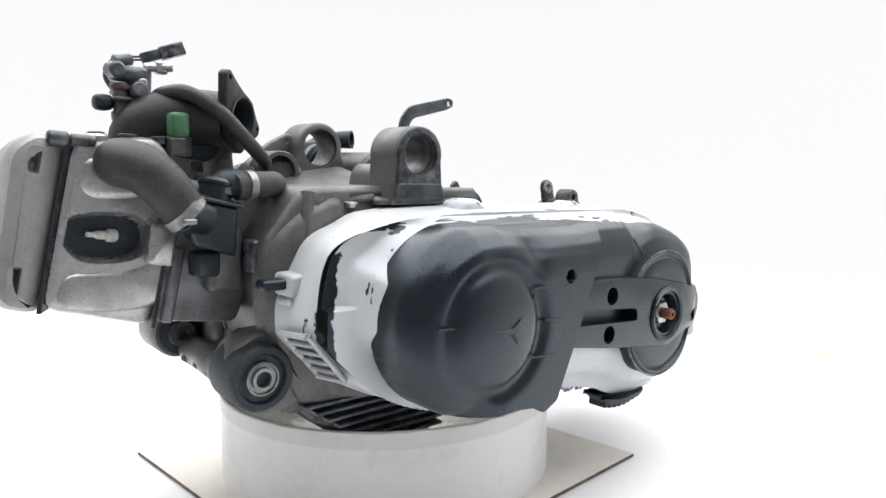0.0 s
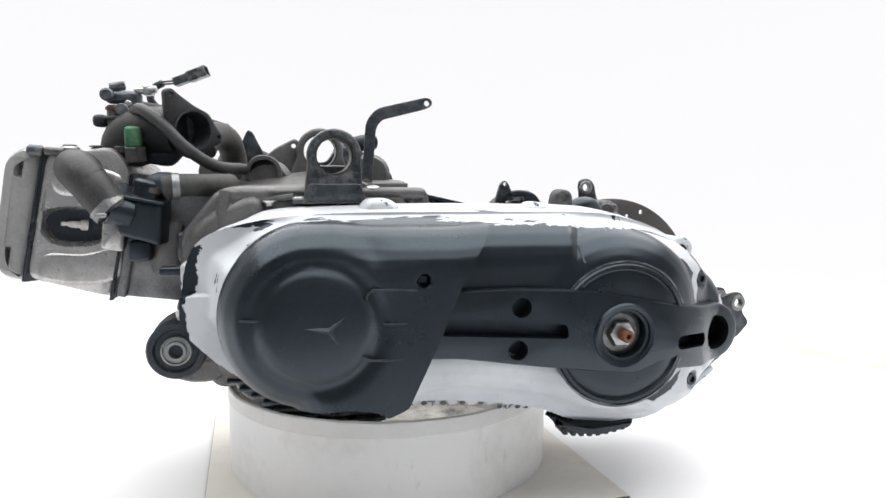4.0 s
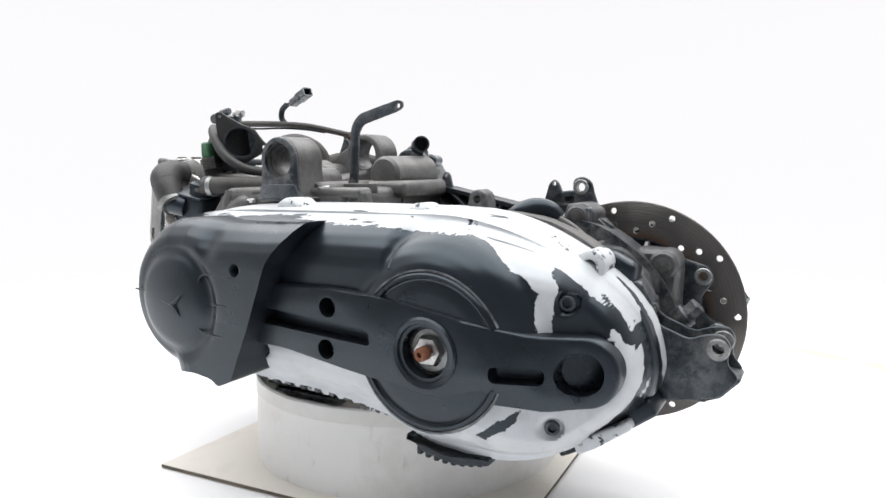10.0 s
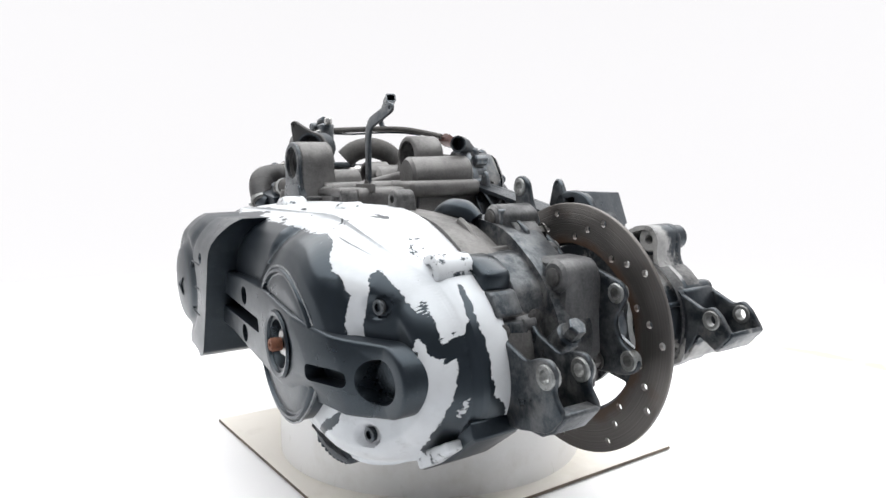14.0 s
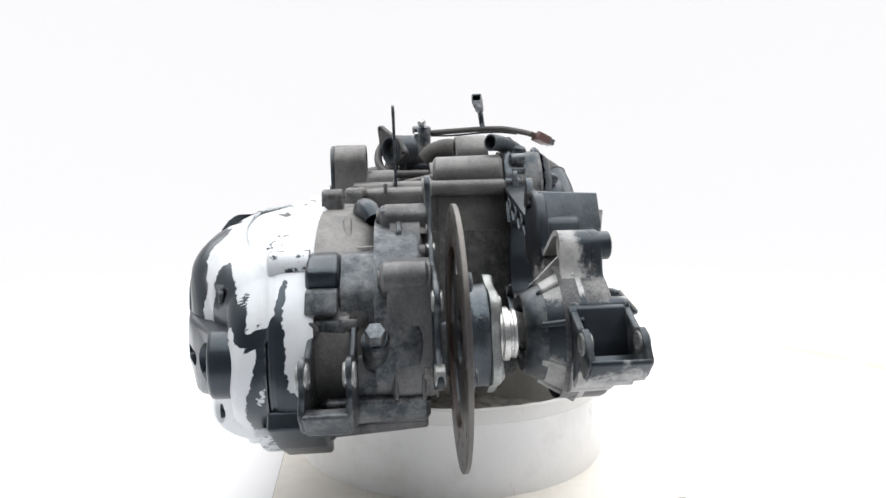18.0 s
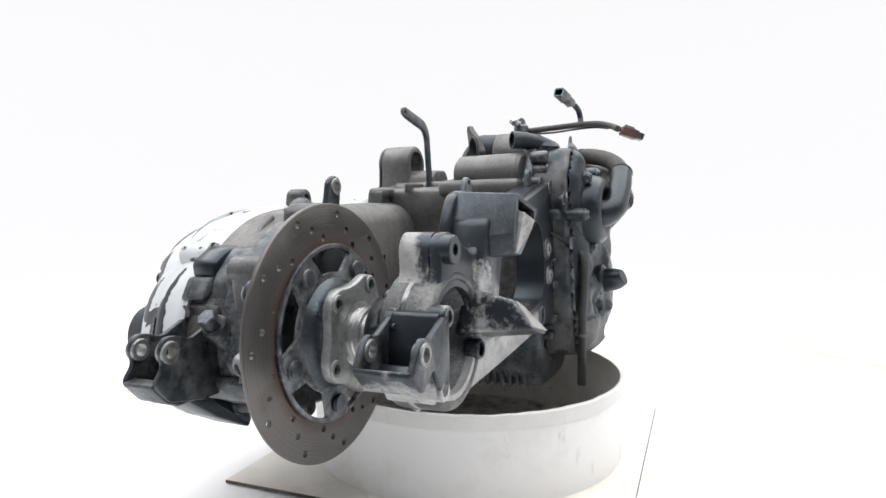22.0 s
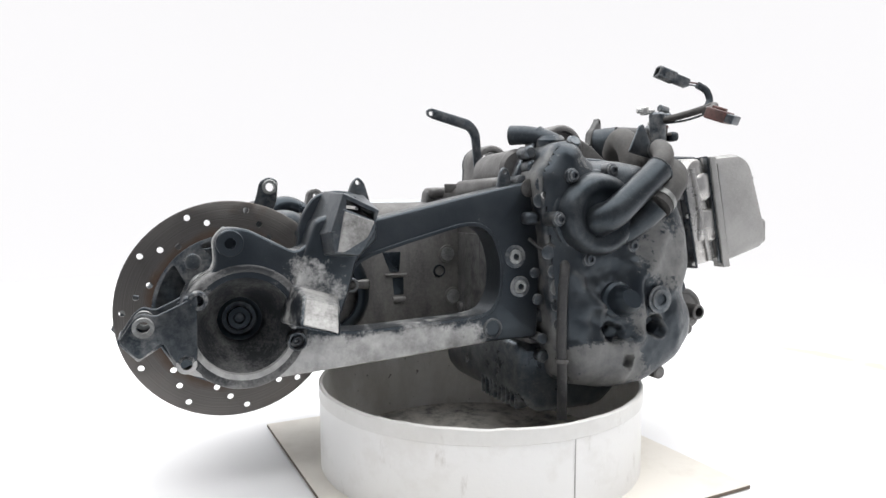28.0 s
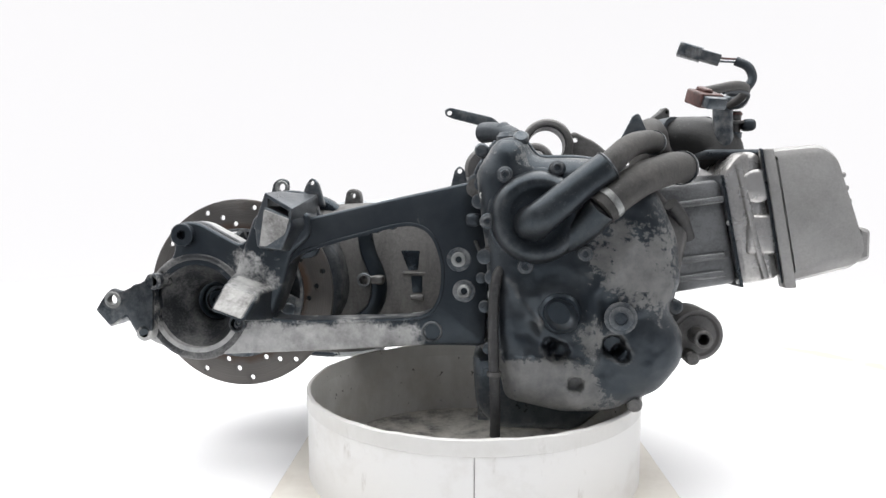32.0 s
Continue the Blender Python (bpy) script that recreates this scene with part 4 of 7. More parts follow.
def transmission_case():
    out = curve(P2((-0.24, -0.04), (-0.17, -0.018), (0.0, -0.016), (0.16, -0.020), (0.232, -0.043), (0.286, -0.092), (0.302, -0.14), (0.295, -0.175), (0.262, -0.206), (0.20, -0.228),
                   (0.11, -0.228), (0.03, -0.208), (-0.1, -0.20), (-0.2, -0.195), (-0.262, -0.15)), 4, True)
    case = part("transmission_case", loft(out, [(-0.119, 0.0), (-0.090, 0.001), (-0.074, 0.005), (-0.064, 0.014), (-0.058, 0.026)]), CASE_BROWN, engine, "oily dark aluminium transmission case")
    gear = rounded(P2((0.165, -0.022), (0.235, -0.034), (0.285, -0.070), (0.312, -0.115), (0.305, -0.165), (0.262, -0.197), (0.19, -0.204), (0.140, -0.185), (0.121, -0.150), (0.119, -0.120), (0.128, -0.082), (0.145, -0.050)), 0.02, 4)
    g = part("gearbox_cover", loft(gear, [(-0.066, 0.0), (-0.030, 0.001), (-0.024, 0.005), (-0.020, 0.012)]), WORN_REAR, case, "grey gearbox cover, stained")
    # stepped blocks, pockets and bosses on the rear of the case
    part("gear_web", loft(rounded(P2((0.262, -0.058), (0.300, -0.060), (0.3085, -0.075), (0.3060, -0.110), (0.3075, -0.150), (0.302, -0.172), (0.262, -0.176)), 0.008), [(-0.055, 0.004), (-0.052, 0.001), (-0.048, 0.0), (-0.019, 0.0)]), WORN_GREY, case, "grey web between two bolt bosses")
    part("shelf", loft(rounded(P2((0.225, -0.052), (0.258, -0.055), (0.284, -0.080), (0.290, -0.100), (0.286, -0.180), (0.24, -0.19)), 0.008), [(-0.098, 0.004), (-0.094, 0.0), (-0.052, 0.0)]), WORN_REAR, case)
    part("top_tab", prism(rounded(P2((0.188, -0.040), (0.196, -0.014), (0.214, -0.013), (0.226, -0.022), (0.224, -0.048)), 0.005), -0.058, -0.017, 0.003), WORN_GREY, case)
    part("tab_foot", prism(rounded(P2((0.222, -0.030), (0.228, -0.030), (0.262, -0.064), (0.258, -0.068), (0.216, -0.046)), 0.002), -0.052, -0.024, 0.001), WORN_GREY, case)
    part("tab_fin", prism(rounded(P2((0.226, -0.028), (0.240, -0.036), (0.244, -0.048), (0.226, -0.040)), 0.002), -0.046, -0.041, 0.001), WORN_REAR, case)
    part("rubber_stop", prism(rounded(P2((0.232, -0.052), (0.262, -0.054), (0.284, -0.066), (0.282, -0.084), (0.24, -0.082)), 0.006), -0.1235, -0.0955, 0.004), PLASTIC, case, "black rubber stop block")
    part("stop_plate", prism(rounded(P2((0.250, -0.080), (0.288, -0.080), (0.300, -0.100), (0.262, -0.104)), 0.004), -0.123, -0.096, 0.002), WORN_REAR, case)
    part("lower_web", loft(rounded(P2((0.200, -0.180), (0.290, -0.168), (0.306, -0.172), (0.296, -0.192), (0.255, -0.208), (0.200, -0.212)), 0.006), [(-0.112, 0.005), (-0.107, 0.0), (-0.026, 0.0), (-0.022, 0.004)]), WORN_REAR, case)
    part("side_web", loft(rounded(P2((0.262, -0.130), (0.300, -0.134), (0.296, -0.178), (0.262, -0.180)), 0.006), [(-0.090, 0.003), (-0.087, 0.0), (-0.055, 0.0)]), WORN_REAR, case)
    part("lower_boss", rod((0.292, -0.046, -0.160), (0.292, -0.020, -0.160), 0.013, 0.003), WORN_GREY, case)
    part("case_step", block((0.206, -0.060, -0.036), (0.222, -0.052, -0.0175), 0.002), BLACK, case)
    part("case_crease", tube([(0.200, -0.092, -0.0275), (0.212, -0.091, -0.0345), (0.224, -0.090, -0.0440)], 0.004, 8), CASE_BROWN, case)
    part("case_crease", tube([(0.236, -0.085, -0.053), (0.2365, -0.070, -0.053), (0.236, -0.058, -0.052)], 0.0035, 8), CASE_BROWN, case)
    part("window_plug", rod((0.292, -0.066, -0.142), (0.3200, -0.065, -0.1165), 0.0115, 0.002, 20), YOKE, case, "black sensor plug in a recess")
    part("ledge", block((0.250, -0.0945, -0.0925), (0.2847, -0.061, -0.0805), 0.003), WORN_GREY, case, "grey cast ledge")
    part("plug_tip", rod((0.3190, -0.065, -0.1175), (0.3285, -0.0645, -0.1080), 0.0085, 0.001, 6), BLACK, case)
    for p, q, r in (((0.2075, -0.062, -0.027), (0.2075, -0.018, -0.027), 0.0125), ((0.294, -0.060, -0.073), (0.294, -0.020, -0.073), 0.0145), ((0.2475, -0.040, -0.0575), (0.2475, -0.018, -0.0575), 0.0085)):
        part("case_boss", rod(p, q, r, 0.003), WORN_GREY, case)
    part("cross_bolt", rod((0.240, -0.1200, -0.2165), (0.239, -0.024, -0.2105), 0.0085, 0.001), WORN_GREY, case)
    part("bolt_collar", rod((0.240, -0.122, -0.2168), (0.240, -0.108, -0.2160), 0.0105, 0.002), YOKE, case)
    for p, d in (((0.2075, -0.0625, -0.027), -1), ((0.294, -0.0605, -0.073), -1), ((0.288, -0.0165, -0.168), 1), ((0.239, -0.0245, -0.2105), 1), ((0.230, -0.019, -0.040), 1), ((0.305, -0.021, -0.150), 1)):
        bolt(case, p, (0, d, 0), 0.0058, 0.006)
    for q in (((0.0232, -0.0816), (0.0490, -0.0816), (0.0386, -0.1082), (0.0257, -0.1085)), ((0.0197, -0.1159), (0.0352, -0.1159), (0.0335, -0.1387), (0.0198, -0.139))):
        # the wall stays closed; black plates stand for the darkness of two slots
        part("slot_plate", prism(rounded(P2(*q), 0.002), -0.0600, -0.0575, 0.0004), PLASTIC, case, "black plate on the case wall, standing for a shaded slot")
    part("slot_rib", tube([(0.016, -0.0565, -0.1120), (0.030, -0.0560, -0.1120), (0.046, -0.0565, -0.1115)], 0.0018, 8, 3), CASE_BROWN, case)
    part("slot_sill", rod((0.036, -0.0575, -0.1450), (0.018, -0.0575, -0.1450), 0.0045, 0.001, 12), CASE_BROWN, case)
    hk = part("cable_guide", tube([(0.097, -0.055, -0.060), (0.092, -0.053, -0.085), (0.080, -0.052, -0.115), (0.078, -0.052, -0.140), (0.088, -0.053, -0.164), (0.112, -0.055, -0.182)], 0.0125, 12, flat=0.5), PLASTIC, case, "black curved cable guide")
    part("guide_clip", block((0.070, -0.058, -0.127), (0.099, -0.041, -0.114), 0.003), STEEL_DARK, hk, "grey clip round the guide")
    part("clip_eye", pipe((0.0960, -0.052, -0.1205), (0.0960, -0.038, -0.1205), 0.0095, 0.006), BLACK, hk)
    for x, z in ((-0.0435, -0.0868), (-0.0511, -0.1446)):
        part("bolt_seat", lathe([(0, 0), (0.0125, 0), (0.0115, 0.004), (0, 0.004)], (x, -0.059, z), (0, 1, 0), 24), CASE_BROWN, case)
        bolt(case, (x, -0.056, z), (0, 1, 0), 0.0072, 0.008, HUBSTEEL)
    part("case_hole", lathe([(0.0090, 0), (0.0082, 0.002), (0.0066, 0.002), (0.0060, -0.004), (0, -0.004)], (-0.0318, -0.0585, -0.1096), (0, 1, 0), 20), PLASTIC, case)
    # breather tube over the case
    part("breather", tube([(0.142, -0.078, -0.031), (0.152, -0.079, -0.0235), (0.166, -0.077, -0.0185), (0.180, -0.072, -0.020), (0.190, -0.067, -0.029)], [0.0095, 0.0105, 0.0110, 0.0105, 0.0090], 14), PLASTIC, case, "short black rubber breather elbow")
    for y, z, r in ((-0.080, -0.1055, 0.0055), (-0.108, -0.139, 0.0042), (-0.046, -0.150, 0.0048), (-0.118, -0.112, 0.0050), (-0.066, -0.158, 0.0045)):
        bolt(case, (0.2985 if y < -0.09 else 0.2925 if y < -0.06 else 0.3045, y, z), (1, 0, 0), r, 0.005)
    for y, z0, z1, x in ((-0.050, -0.172, -0.146, 0.300), (-0.027, -0.172, -0.150, 0.302), (-0.094, -0.170, -0.104, 0.290), (-0.058, -0.150, -0.112, 0.290)):
        part("case_rib", block((x - 0.010, y - 0.0018, z0), (x + 0.0065, y + 0.0018, z1), 0.0015), WORN_GREY, case)
    part("pocket_wall", block((0.262, -0.1155, -0.172), (0.2965, -0.0870, -0.104), 0.004), YOKE, case)
    # top lugs with holes
    for (x, y, z) in ((0.1246, -0.112, -0.0069), (-0.038, -0.100, -0.006)):
        lug = rounded(P2((x - 0.013, z - 0.016), (x + 0.013, z - 0.016), (x + 0.009, z + 0.006), (x, z + 0.0105), (x - 0.009, z + 0.006)), 0.005)
        part("case_lug", prism(lug, y - 0.011, y + 0.011, 0.002, [circle(x, z, 0.0042, 14)]), CAST_DARK, case)
    # hanger for the exhaust and caliper: yoke with two holes
    for y in (-0.1182, -0.0835):
        yoke = rounded(P2((0.270, -0.108), (0.288, -0.103), (0.302, -0.117), (0.330, -0.1285), (0.344, -0.1225), (0.359, -0.1215), (0.3655, -0.133), (0.361, -0.146), (0.3725, -0.160), (0.356, -0.178), (0.318, -0.186), (0.285, -0.185), (0.270, -0.17)), 0.006)
        part("yoke_plate", prism(yoke, y - 0.0026, y + 0.0026, 0.0012, [circle(0.3542, -0.1350, 0.0058, 18)]), YOKE, case, "black yoke plate with a worn bolt hole")
        part("yoke_bush", pipe((0.3542, y - 0.0048, -0.1350), (0.3542, y + 0.0048, -0.1350), 0.0098, 0.0056), HUBSTEEL, case)
    part("yoke_bridge", prism(rounded(P2((0.342, -0.176), (0.360, -0.158), (0.3715, -0.159), (0.3730, -0.162), (0.357, -0.179), (0.344, -0.184)), 0.002), -0.1175, -0.084, 0.0015), WORN_REAR, case)
    part("yoke_root", block((0.262, -0.121, -0.185), (0.290, -0.081, -0.112), 0.006), YOKE, case)
    part("yoke_bar", rod((0.288, -0.124, -0.1105), (0.288, -0.079, -0.1105), 0.0085, 0.002), WORN_GREY, case)
    part("yoke_pin", rod((0.299, -0.108, -0.139), (0.284, -0.108, -0.139), 0.006, 0.001), STEEL_DARK, case)
    part("yoke_floor", block((0.285, -0.1175, -0.185), (0.346, -0.084, -0.178), 0.002), YOKE, case)
    # caliper bracket: a wavy plate in front of the disc
    brk = rounded(P2((0.188, 0.010), (0.199, 0.014), (0.209, 0.008), (0.213, -0.010), (0.226, -0.040), (0.240, -0.046), (0.252, -0.056), (0.262, -0.066), (0.298, -0.068), (0.331, -0.078), (0.336, -0.090),
                     (0.330, -0.100), (0.322, -0.112), (0.328, -0.128), (0.347, -0.138), (0.350, -0.148), (0.340, -0.156), (0.300, -0.160), (0.290, -0.130), (0.258, -0.110), (0.230, -0.070), (0.205, -0.050), (0.190, -0.015)), 0.007)
    b = part("caliper_bracket", prism(brk, -0.0185, -0.0125, 0.0015, [circle(0.1977, 0.0018, 0.0052, 16), circle(0.240, -0.0575, 0.0048, 14), circle(0.3252, -0.0878, 0.0052, 16), circle(0.3394, -0.1432, 0.0052, 16)]), YOKE, case,
             "black painted caliper bracket plate with eyelets")
    for x, z in ((0.1977, 0.0018), (0.240, -0.0575), (0.3252, -0.0878), (0.3394, -0.1432)):
        part("eyelet", pipe((x, -0.0200, z), (x, -0.0110, z), 0.0088, 0.005), HUBSTEEL, b)
    return case


transmission_case()


# ---- wheel axle and brake disc ----
AX, AZ = 0.2455, -0.1335


def brake_disc():
    R, r0 = 0.1197, 0.0815
    outer = [Vector((AX + R * math.cos(2 * math.pi * i / 96), AZ + R * math.sin(2 * math.pi * i / 96))) for i in range(96)]
    holes = [circle(AX, AZ, r0, 60)]
    for i in range(11):
        a = radians(34 + i * 360 / 11)
        for rr, da in ((0.1105, 0.0), (0.0985, 9.5), (0.0885, 19.0)):
            q = a + radians(da)
            holes.append(circle(AX + rr * math.cos(q), AZ + rr * math.sin(q), 0.0034, 12))
    disc = part("brake_disc", prism(outer, 0.0035, 0.0080, 0.0006, holes), DISC, engine, "drilled steel brake disc with brown rust inside")
    # black centre with five windows
    wins = []
    for i in range(5):
        a = 90 + i * 72
        wins.append(rounded(circle(AX, AZ, 0.0785, 8, a - 24, a + 24) + list(reversed(circle(AX, AZ, 0.056, 6, a - 15, a + 15))), 0.006, 3))
    part("carrier", prism(circle(AX, AZ, 0.0825, 60), 0.0078, 0.0118, 0.0006, wins + [circle(AX, AZ, 0.026, 24)]), BLACK, disc, "black disc centre with five windows")
    for i in range(5):
        a = radians(54 + i * 72)
        part("arm_pad", rod((AX + 0.067 * math.cos(a), 0.0115, AZ + 0.067 * math.sin(a)), (AX + 0.067 * math.cos(a), 0.0150, AZ + 0.067 * math.sin(a)), 0.0090, 0.002), BLACK, disc)
        bolt(disc, (AX + 0.067 * math.cos(a), 0.0148, AZ + 0.067 * math.sin(a)), (0, 1, 0), 0.0062, 0.007, BLACK)
    hub = part("wheel_hub", lathe([(0.050, 0), (0.051, 0.003), (0.047, 0.008), (0.046, 0.014), (0.0465, 0.022), (0.044, 0.0235), (0.0, 0.024)], (AX, 0.009, AZ), (0, 1, 0), 40), BLACK, engine, "black wheel hub")
    star = []
    for i in range(5):
        a = radians(43 + i * 72)
        for da, rr in ((-28, 0.0475), (-13, 0.0545), (0, 0.0575), (13, 0.0545), (28, 0.0475)):
            star.append(Vector((AX + rr * math.cos(a + radians(da)), AZ + rr * math.sin(a + radians(da)))))
    hol = [circle(AX + 0.0475 * math.cos(radians(43 + i * 72)), AZ + 0.0475 * math.sin(radians(43 + i * 72)), 0.0048, 14) for i in range(5)]
    fl = part("hub_flange", loft(rounded(star, 0.006, 3), [(0.0395, 0.002), (0.0385, 0.0006), (0.037, 0), (0.0315, 0)], hol, 0.034), HUBSTEEL, hub, "grey steel hub flange with five bolt holes")
    for i in range(5):
        a = radians(43 + i * 72)
        part("hole_rim", pipe((AX + 0.0475 * math.cos(a), 0.036, AZ + 0.0475 * math.sin(a)), (AX + 0.0475 * math.cos(a), 0.0412, AZ + 0.0475 * math.sin(a)), 0.0085, 0.0048), HUBSTEEL, fl)
    axle = part("axle", lathe([(0.0300, -0.002), (0.0300, 0.0015), (0.0245, 0.003), (0.0245, 0.0065), (0.0235, 0.0075), (0.0245, 0.0085), (0.0245, 0.0135), (0.0215, 0.0148), (0.0215, 0.0165), (0.0225, 0.0172), (0.0225, 0.0200), (0.0205, 0.0210), (0.0160, 0.037), (0, 0.037)], (AX, 0.038, AZ), (0, 1, 0), 36), STEEL, engine, "bright steel stepped axle")
    part("splines", lathe([(0.0125, 0), (0.0125, 0.02)] , (AX, 0.062, AZ), (0, 1, 0), 14), STEEL, axle)


brake_disc()


def tapered(low, high, bev):
    """A body between two rings of corners, its edges rounded a little."""
    bm = bmesh.new()
    a, b = [bm.verts.new(q) for q in low], [bm.verts.new(q) for q in high]
    bm.faces.new(a), bm.faces.new(b)
    for i in range(len(a)):
        bm.faces.new((a[i - 1], a[i], b[i], b[i - 1]))
    bmesh.ops.recalc_face_normals(bm, faces=bm.faces)
    bmesh.ops.bevel(bm, geom=list(bm.edges) + list(bm.verts), offset=bev, segments=3, profile=0.6, affect="EDGES", clamp_overlap=True)
    return bm


# ---- right swing arm ----
def swing_arm():
    y0, y1 = 0.108, 0.134
    frame_pts = P2((-0.060, 0.004), (0.024, -0.014), (0.112, -0.034), (0.165, -0.040), (0.196, -0.066), (0.243, -0.041), (0.262, -0.040), (0.272, -0.052), (0.270, -0.075), (0.285, -0.095), (0.300, -0.103),
                   (0.308, -0.130), (0.303, -0.172), (0.288, -0.178), (0.250, -0.188), (0.112, -0.180), (-0.017, -0.171), (-0.070, -0.171), (-0.076, -0.073))
    win = curve(P2((0.157, -0.1455), (0.0593, -0.1442), (-0.001, -0.140), (-0.0182, -0.1253), (-0.0237, -0.1042), (-0.0226, -0.080), (-0.0135, -0.0558), (0.0017, -0.0449), (0.0227, -0.0447), (0.0585, -0.0538), (0.0938, -0.0634), (0.1315, -0.0763), (0.146, -0.0947), (0.1579, -0.1236)), 3, True)
    outline = rounded(frame_pts, 0.008, 3)
    arm = part("swing_arm", prism(outline, 0.122, y1, 0.003, [win, circle(AX, AZ, 0.046, 40)]), WORN_ARM, engine, "black painted swing arm worn to bare grey metal along its lower rail")
    part("edge_rim", prism(outline, 0.096, 0.123, 0.0, [inset(outline, 0.005)]), WORN_ARM, arm)
    part("window_rim", prism(inset(win, -0.005), 0.100, 0.123, 0.0, [win]), WORN_ARM, arm)
    part("window_lip", prism(inset(win, -0.0035), 0.1335, 0.1352, 0.0008, [inset(win, 0.0005)]), WORN_ARM, arm)
    # hub cup round the axle end
    part("hub_cup", lathe([(0.0600, -0.020), (0.0600, 0.0185), (0.0590, 0.0215), (0.0565, 0.0232), (0.0535, 0.0232), (0.0505, 0.0215), (0.0475, 0.0175), (0.0440, 0.0105), (0.0395, 0.001), (0.0340, -0.008), (0.0285, -0.015), (0.0245, -0.0195), (0.0225, -0.024), (0.0215, -0.034)], (AX, 0.112, AZ), (0, 1, 0), 56), BOWL, arm, "dusty grey bowl round the axle end")
    part("bearing", lathe([(0.0218, -0.030), (0.0185, -0.0315), (0.0165, -0.0355), (0.0120, -0.036), (0.0108, -0.033), (0.0060, -0.0325), (0.0045, -0.035), (0, -0.035)], (AX, 0.112, AZ), (0, 1, 0), 40), YOKE, arm, "dark oily wheel bearing deep in the bowl")
    cup = part("bearing_cone", lathe([(0.030, -0.026), (0.0440, -0.028), (0.0460, -0.025), (0.0605, 0.000), (0.0605, 0.004), (0.057, 0.004), (0.040, -0.020)], (AX, 0.108, AZ), (0, 1, 0), 40, None, True), WORN_ARM, arm)
    part("seal_ring", lathe([(0.0245, -0.030), (0.0260, -0.0440), (0.0345, -0.0448), (0.0372, -0.0425), (0.0395, -0.0370), (0.0445, -0.0275), (0.0300, -0.022)], (AX, 0.108, AZ), (0, 1, 0), 40), YOKE, cup, "broad black ring round the axle")
    for i in range(8):
        a = radians(20 + 45 * i)
        d = Vector((math.cos(a), 0, math.sin(a)))
        c = Vector((AX, 0, AZ))
        part("cone_rib", rod(c + d * 0.0415 + Vector((0, 0.076, 0)), c + d * 0.0615 + Vector((0, 0.108, 0)), 0.0030, 0.001, 10), WORN_ARM, cup)
    part("cone_brace", tapered([(0.2400, 0.066, -0.0985), (0.2400, 0.109, -0.0560), (0.2400, 0.109, -0.0860)], [(0.2440, 0.066, -0.0985), (0.2440, 0.109, -0.0560), (0.2440, 0.109, -0.0860)], 0.0008), WORN_ARM, cup, "thin brace from the ring up to the arm")
    # lattice of ribs in the hollow back
    for x0, z0, x1, z1 in ((-0.055, -0.002, -0.030, -0.048), (-0.030, -0.008, 0.012, -0.044), (0.012, -0.012, -0.012, -0.044), (0.012, -0.012, 0.050, -0.052), (0.050, -0.022, 0.030, -0.048), (0.050, -0.022, 0.090, -0.058),
                           (0.090, -0.030, 0.068, -0.054), (0.090, -0.030, 0.128, -0.072), (0.180, -0.150, 0.140, -0.178), (0.120, -0.148, 0.150, -0.180), (0.080, -0.146, 0.100, -0.178), (-0.070, -0.13, -0.03, -0.165), (-0.070, -0.165, -0.03, -0.13)):
        d = Vector((x1 - x0, 0, z1 - z0))
        m = Matrix.Translation((x0, 0.112, z0)) @ Matrix.Rotation(-math.atan2(d.z, d.x), 4, "Y")
        part("rib", block((0, -0.014, -0.0018), (d.length, 0.011, 0.0018), 0.001, m=m), BLACK, arm)
    # shock absorber mount: a fork of two prongs on a column
    post = rounded(P2((0.118, -0.030), (0.160, -0.028), (0.178, -0.034), (0.186, -0.056), (0.203, -0.105), (0.205, -0.140), (0.160, -0.142), (0.146, -0.105), (0.138, -0.075), (0.116, -0.055)), 0.006)
    part("post", prism(post, 0.095, 0.140, 0.004), WORN_ARM, arm)
    part("mount_flange", prism(rounded(P2((0.192, -0.082), (0.188, -0.036), (0.172, -0.010), (0.150, -0.0045), (0.122, -0.009), (0.114, -0.040), (0.118, -0.082)), 0.014, 4), 0.094, 0.105, 0.002, [rounded(P2((0.126, -0.0265), (0.155, -0.0225), (0.154, -0.0125), (0.127, -0.0150)), 0.003)]), WORN_ARM, arm, "rounded flange at the root of the mount")
    hood = tapered([(0.119, 0.104, -0.026), (0.162, 0.104, -0.022), (0.184, 0.104, -0.052), (0.180, 0.104, -0.074), (0.134, 0.104, -0.074), (0.114, 0.104, -0.046)],
                   [(0.1275, 0.170, -0.036), (0.1590, 0.1625, -0.0225), (0.168, 0.163, -0.044), (0.166, 0.163, -0.066), (0.141, 0.160, -0.070), (0.128, 0.170, -0.044)], 0.003)
    hd = part("mount_hood", hood, BLACK, arm, "black upper prong of the shock absorber mount")
    part("hood_roof", tapered([(0.119, 0.100, -0.010), (0.161, 0.100, -0.006), (0.162, 0.100, -0.0105), (0.1185, 0.100, -0.0145)], [(0.1250, 0.172, -0.0260), (0.157, 0.162, -0.0095), (0.1578, 0.162, -0.0135), (0.1258, 0.172, -0.0300)], 0.0008), BLACK, hd)
    part("hood_wall", tapered([(0.156, 0.100, -0.008), (0.1635, 0.100, -0.0065), (0.1865, 0.100, -0.054), (0.160, 0.100, -0.054)], [(0.1535, 0.163, -0.0118), (0.1572, 0.162, -0.0098), (0.1695, 0.1632, -0.046), (0.1555, 0.162, -0.046)], 0.001), BLACK, hd)
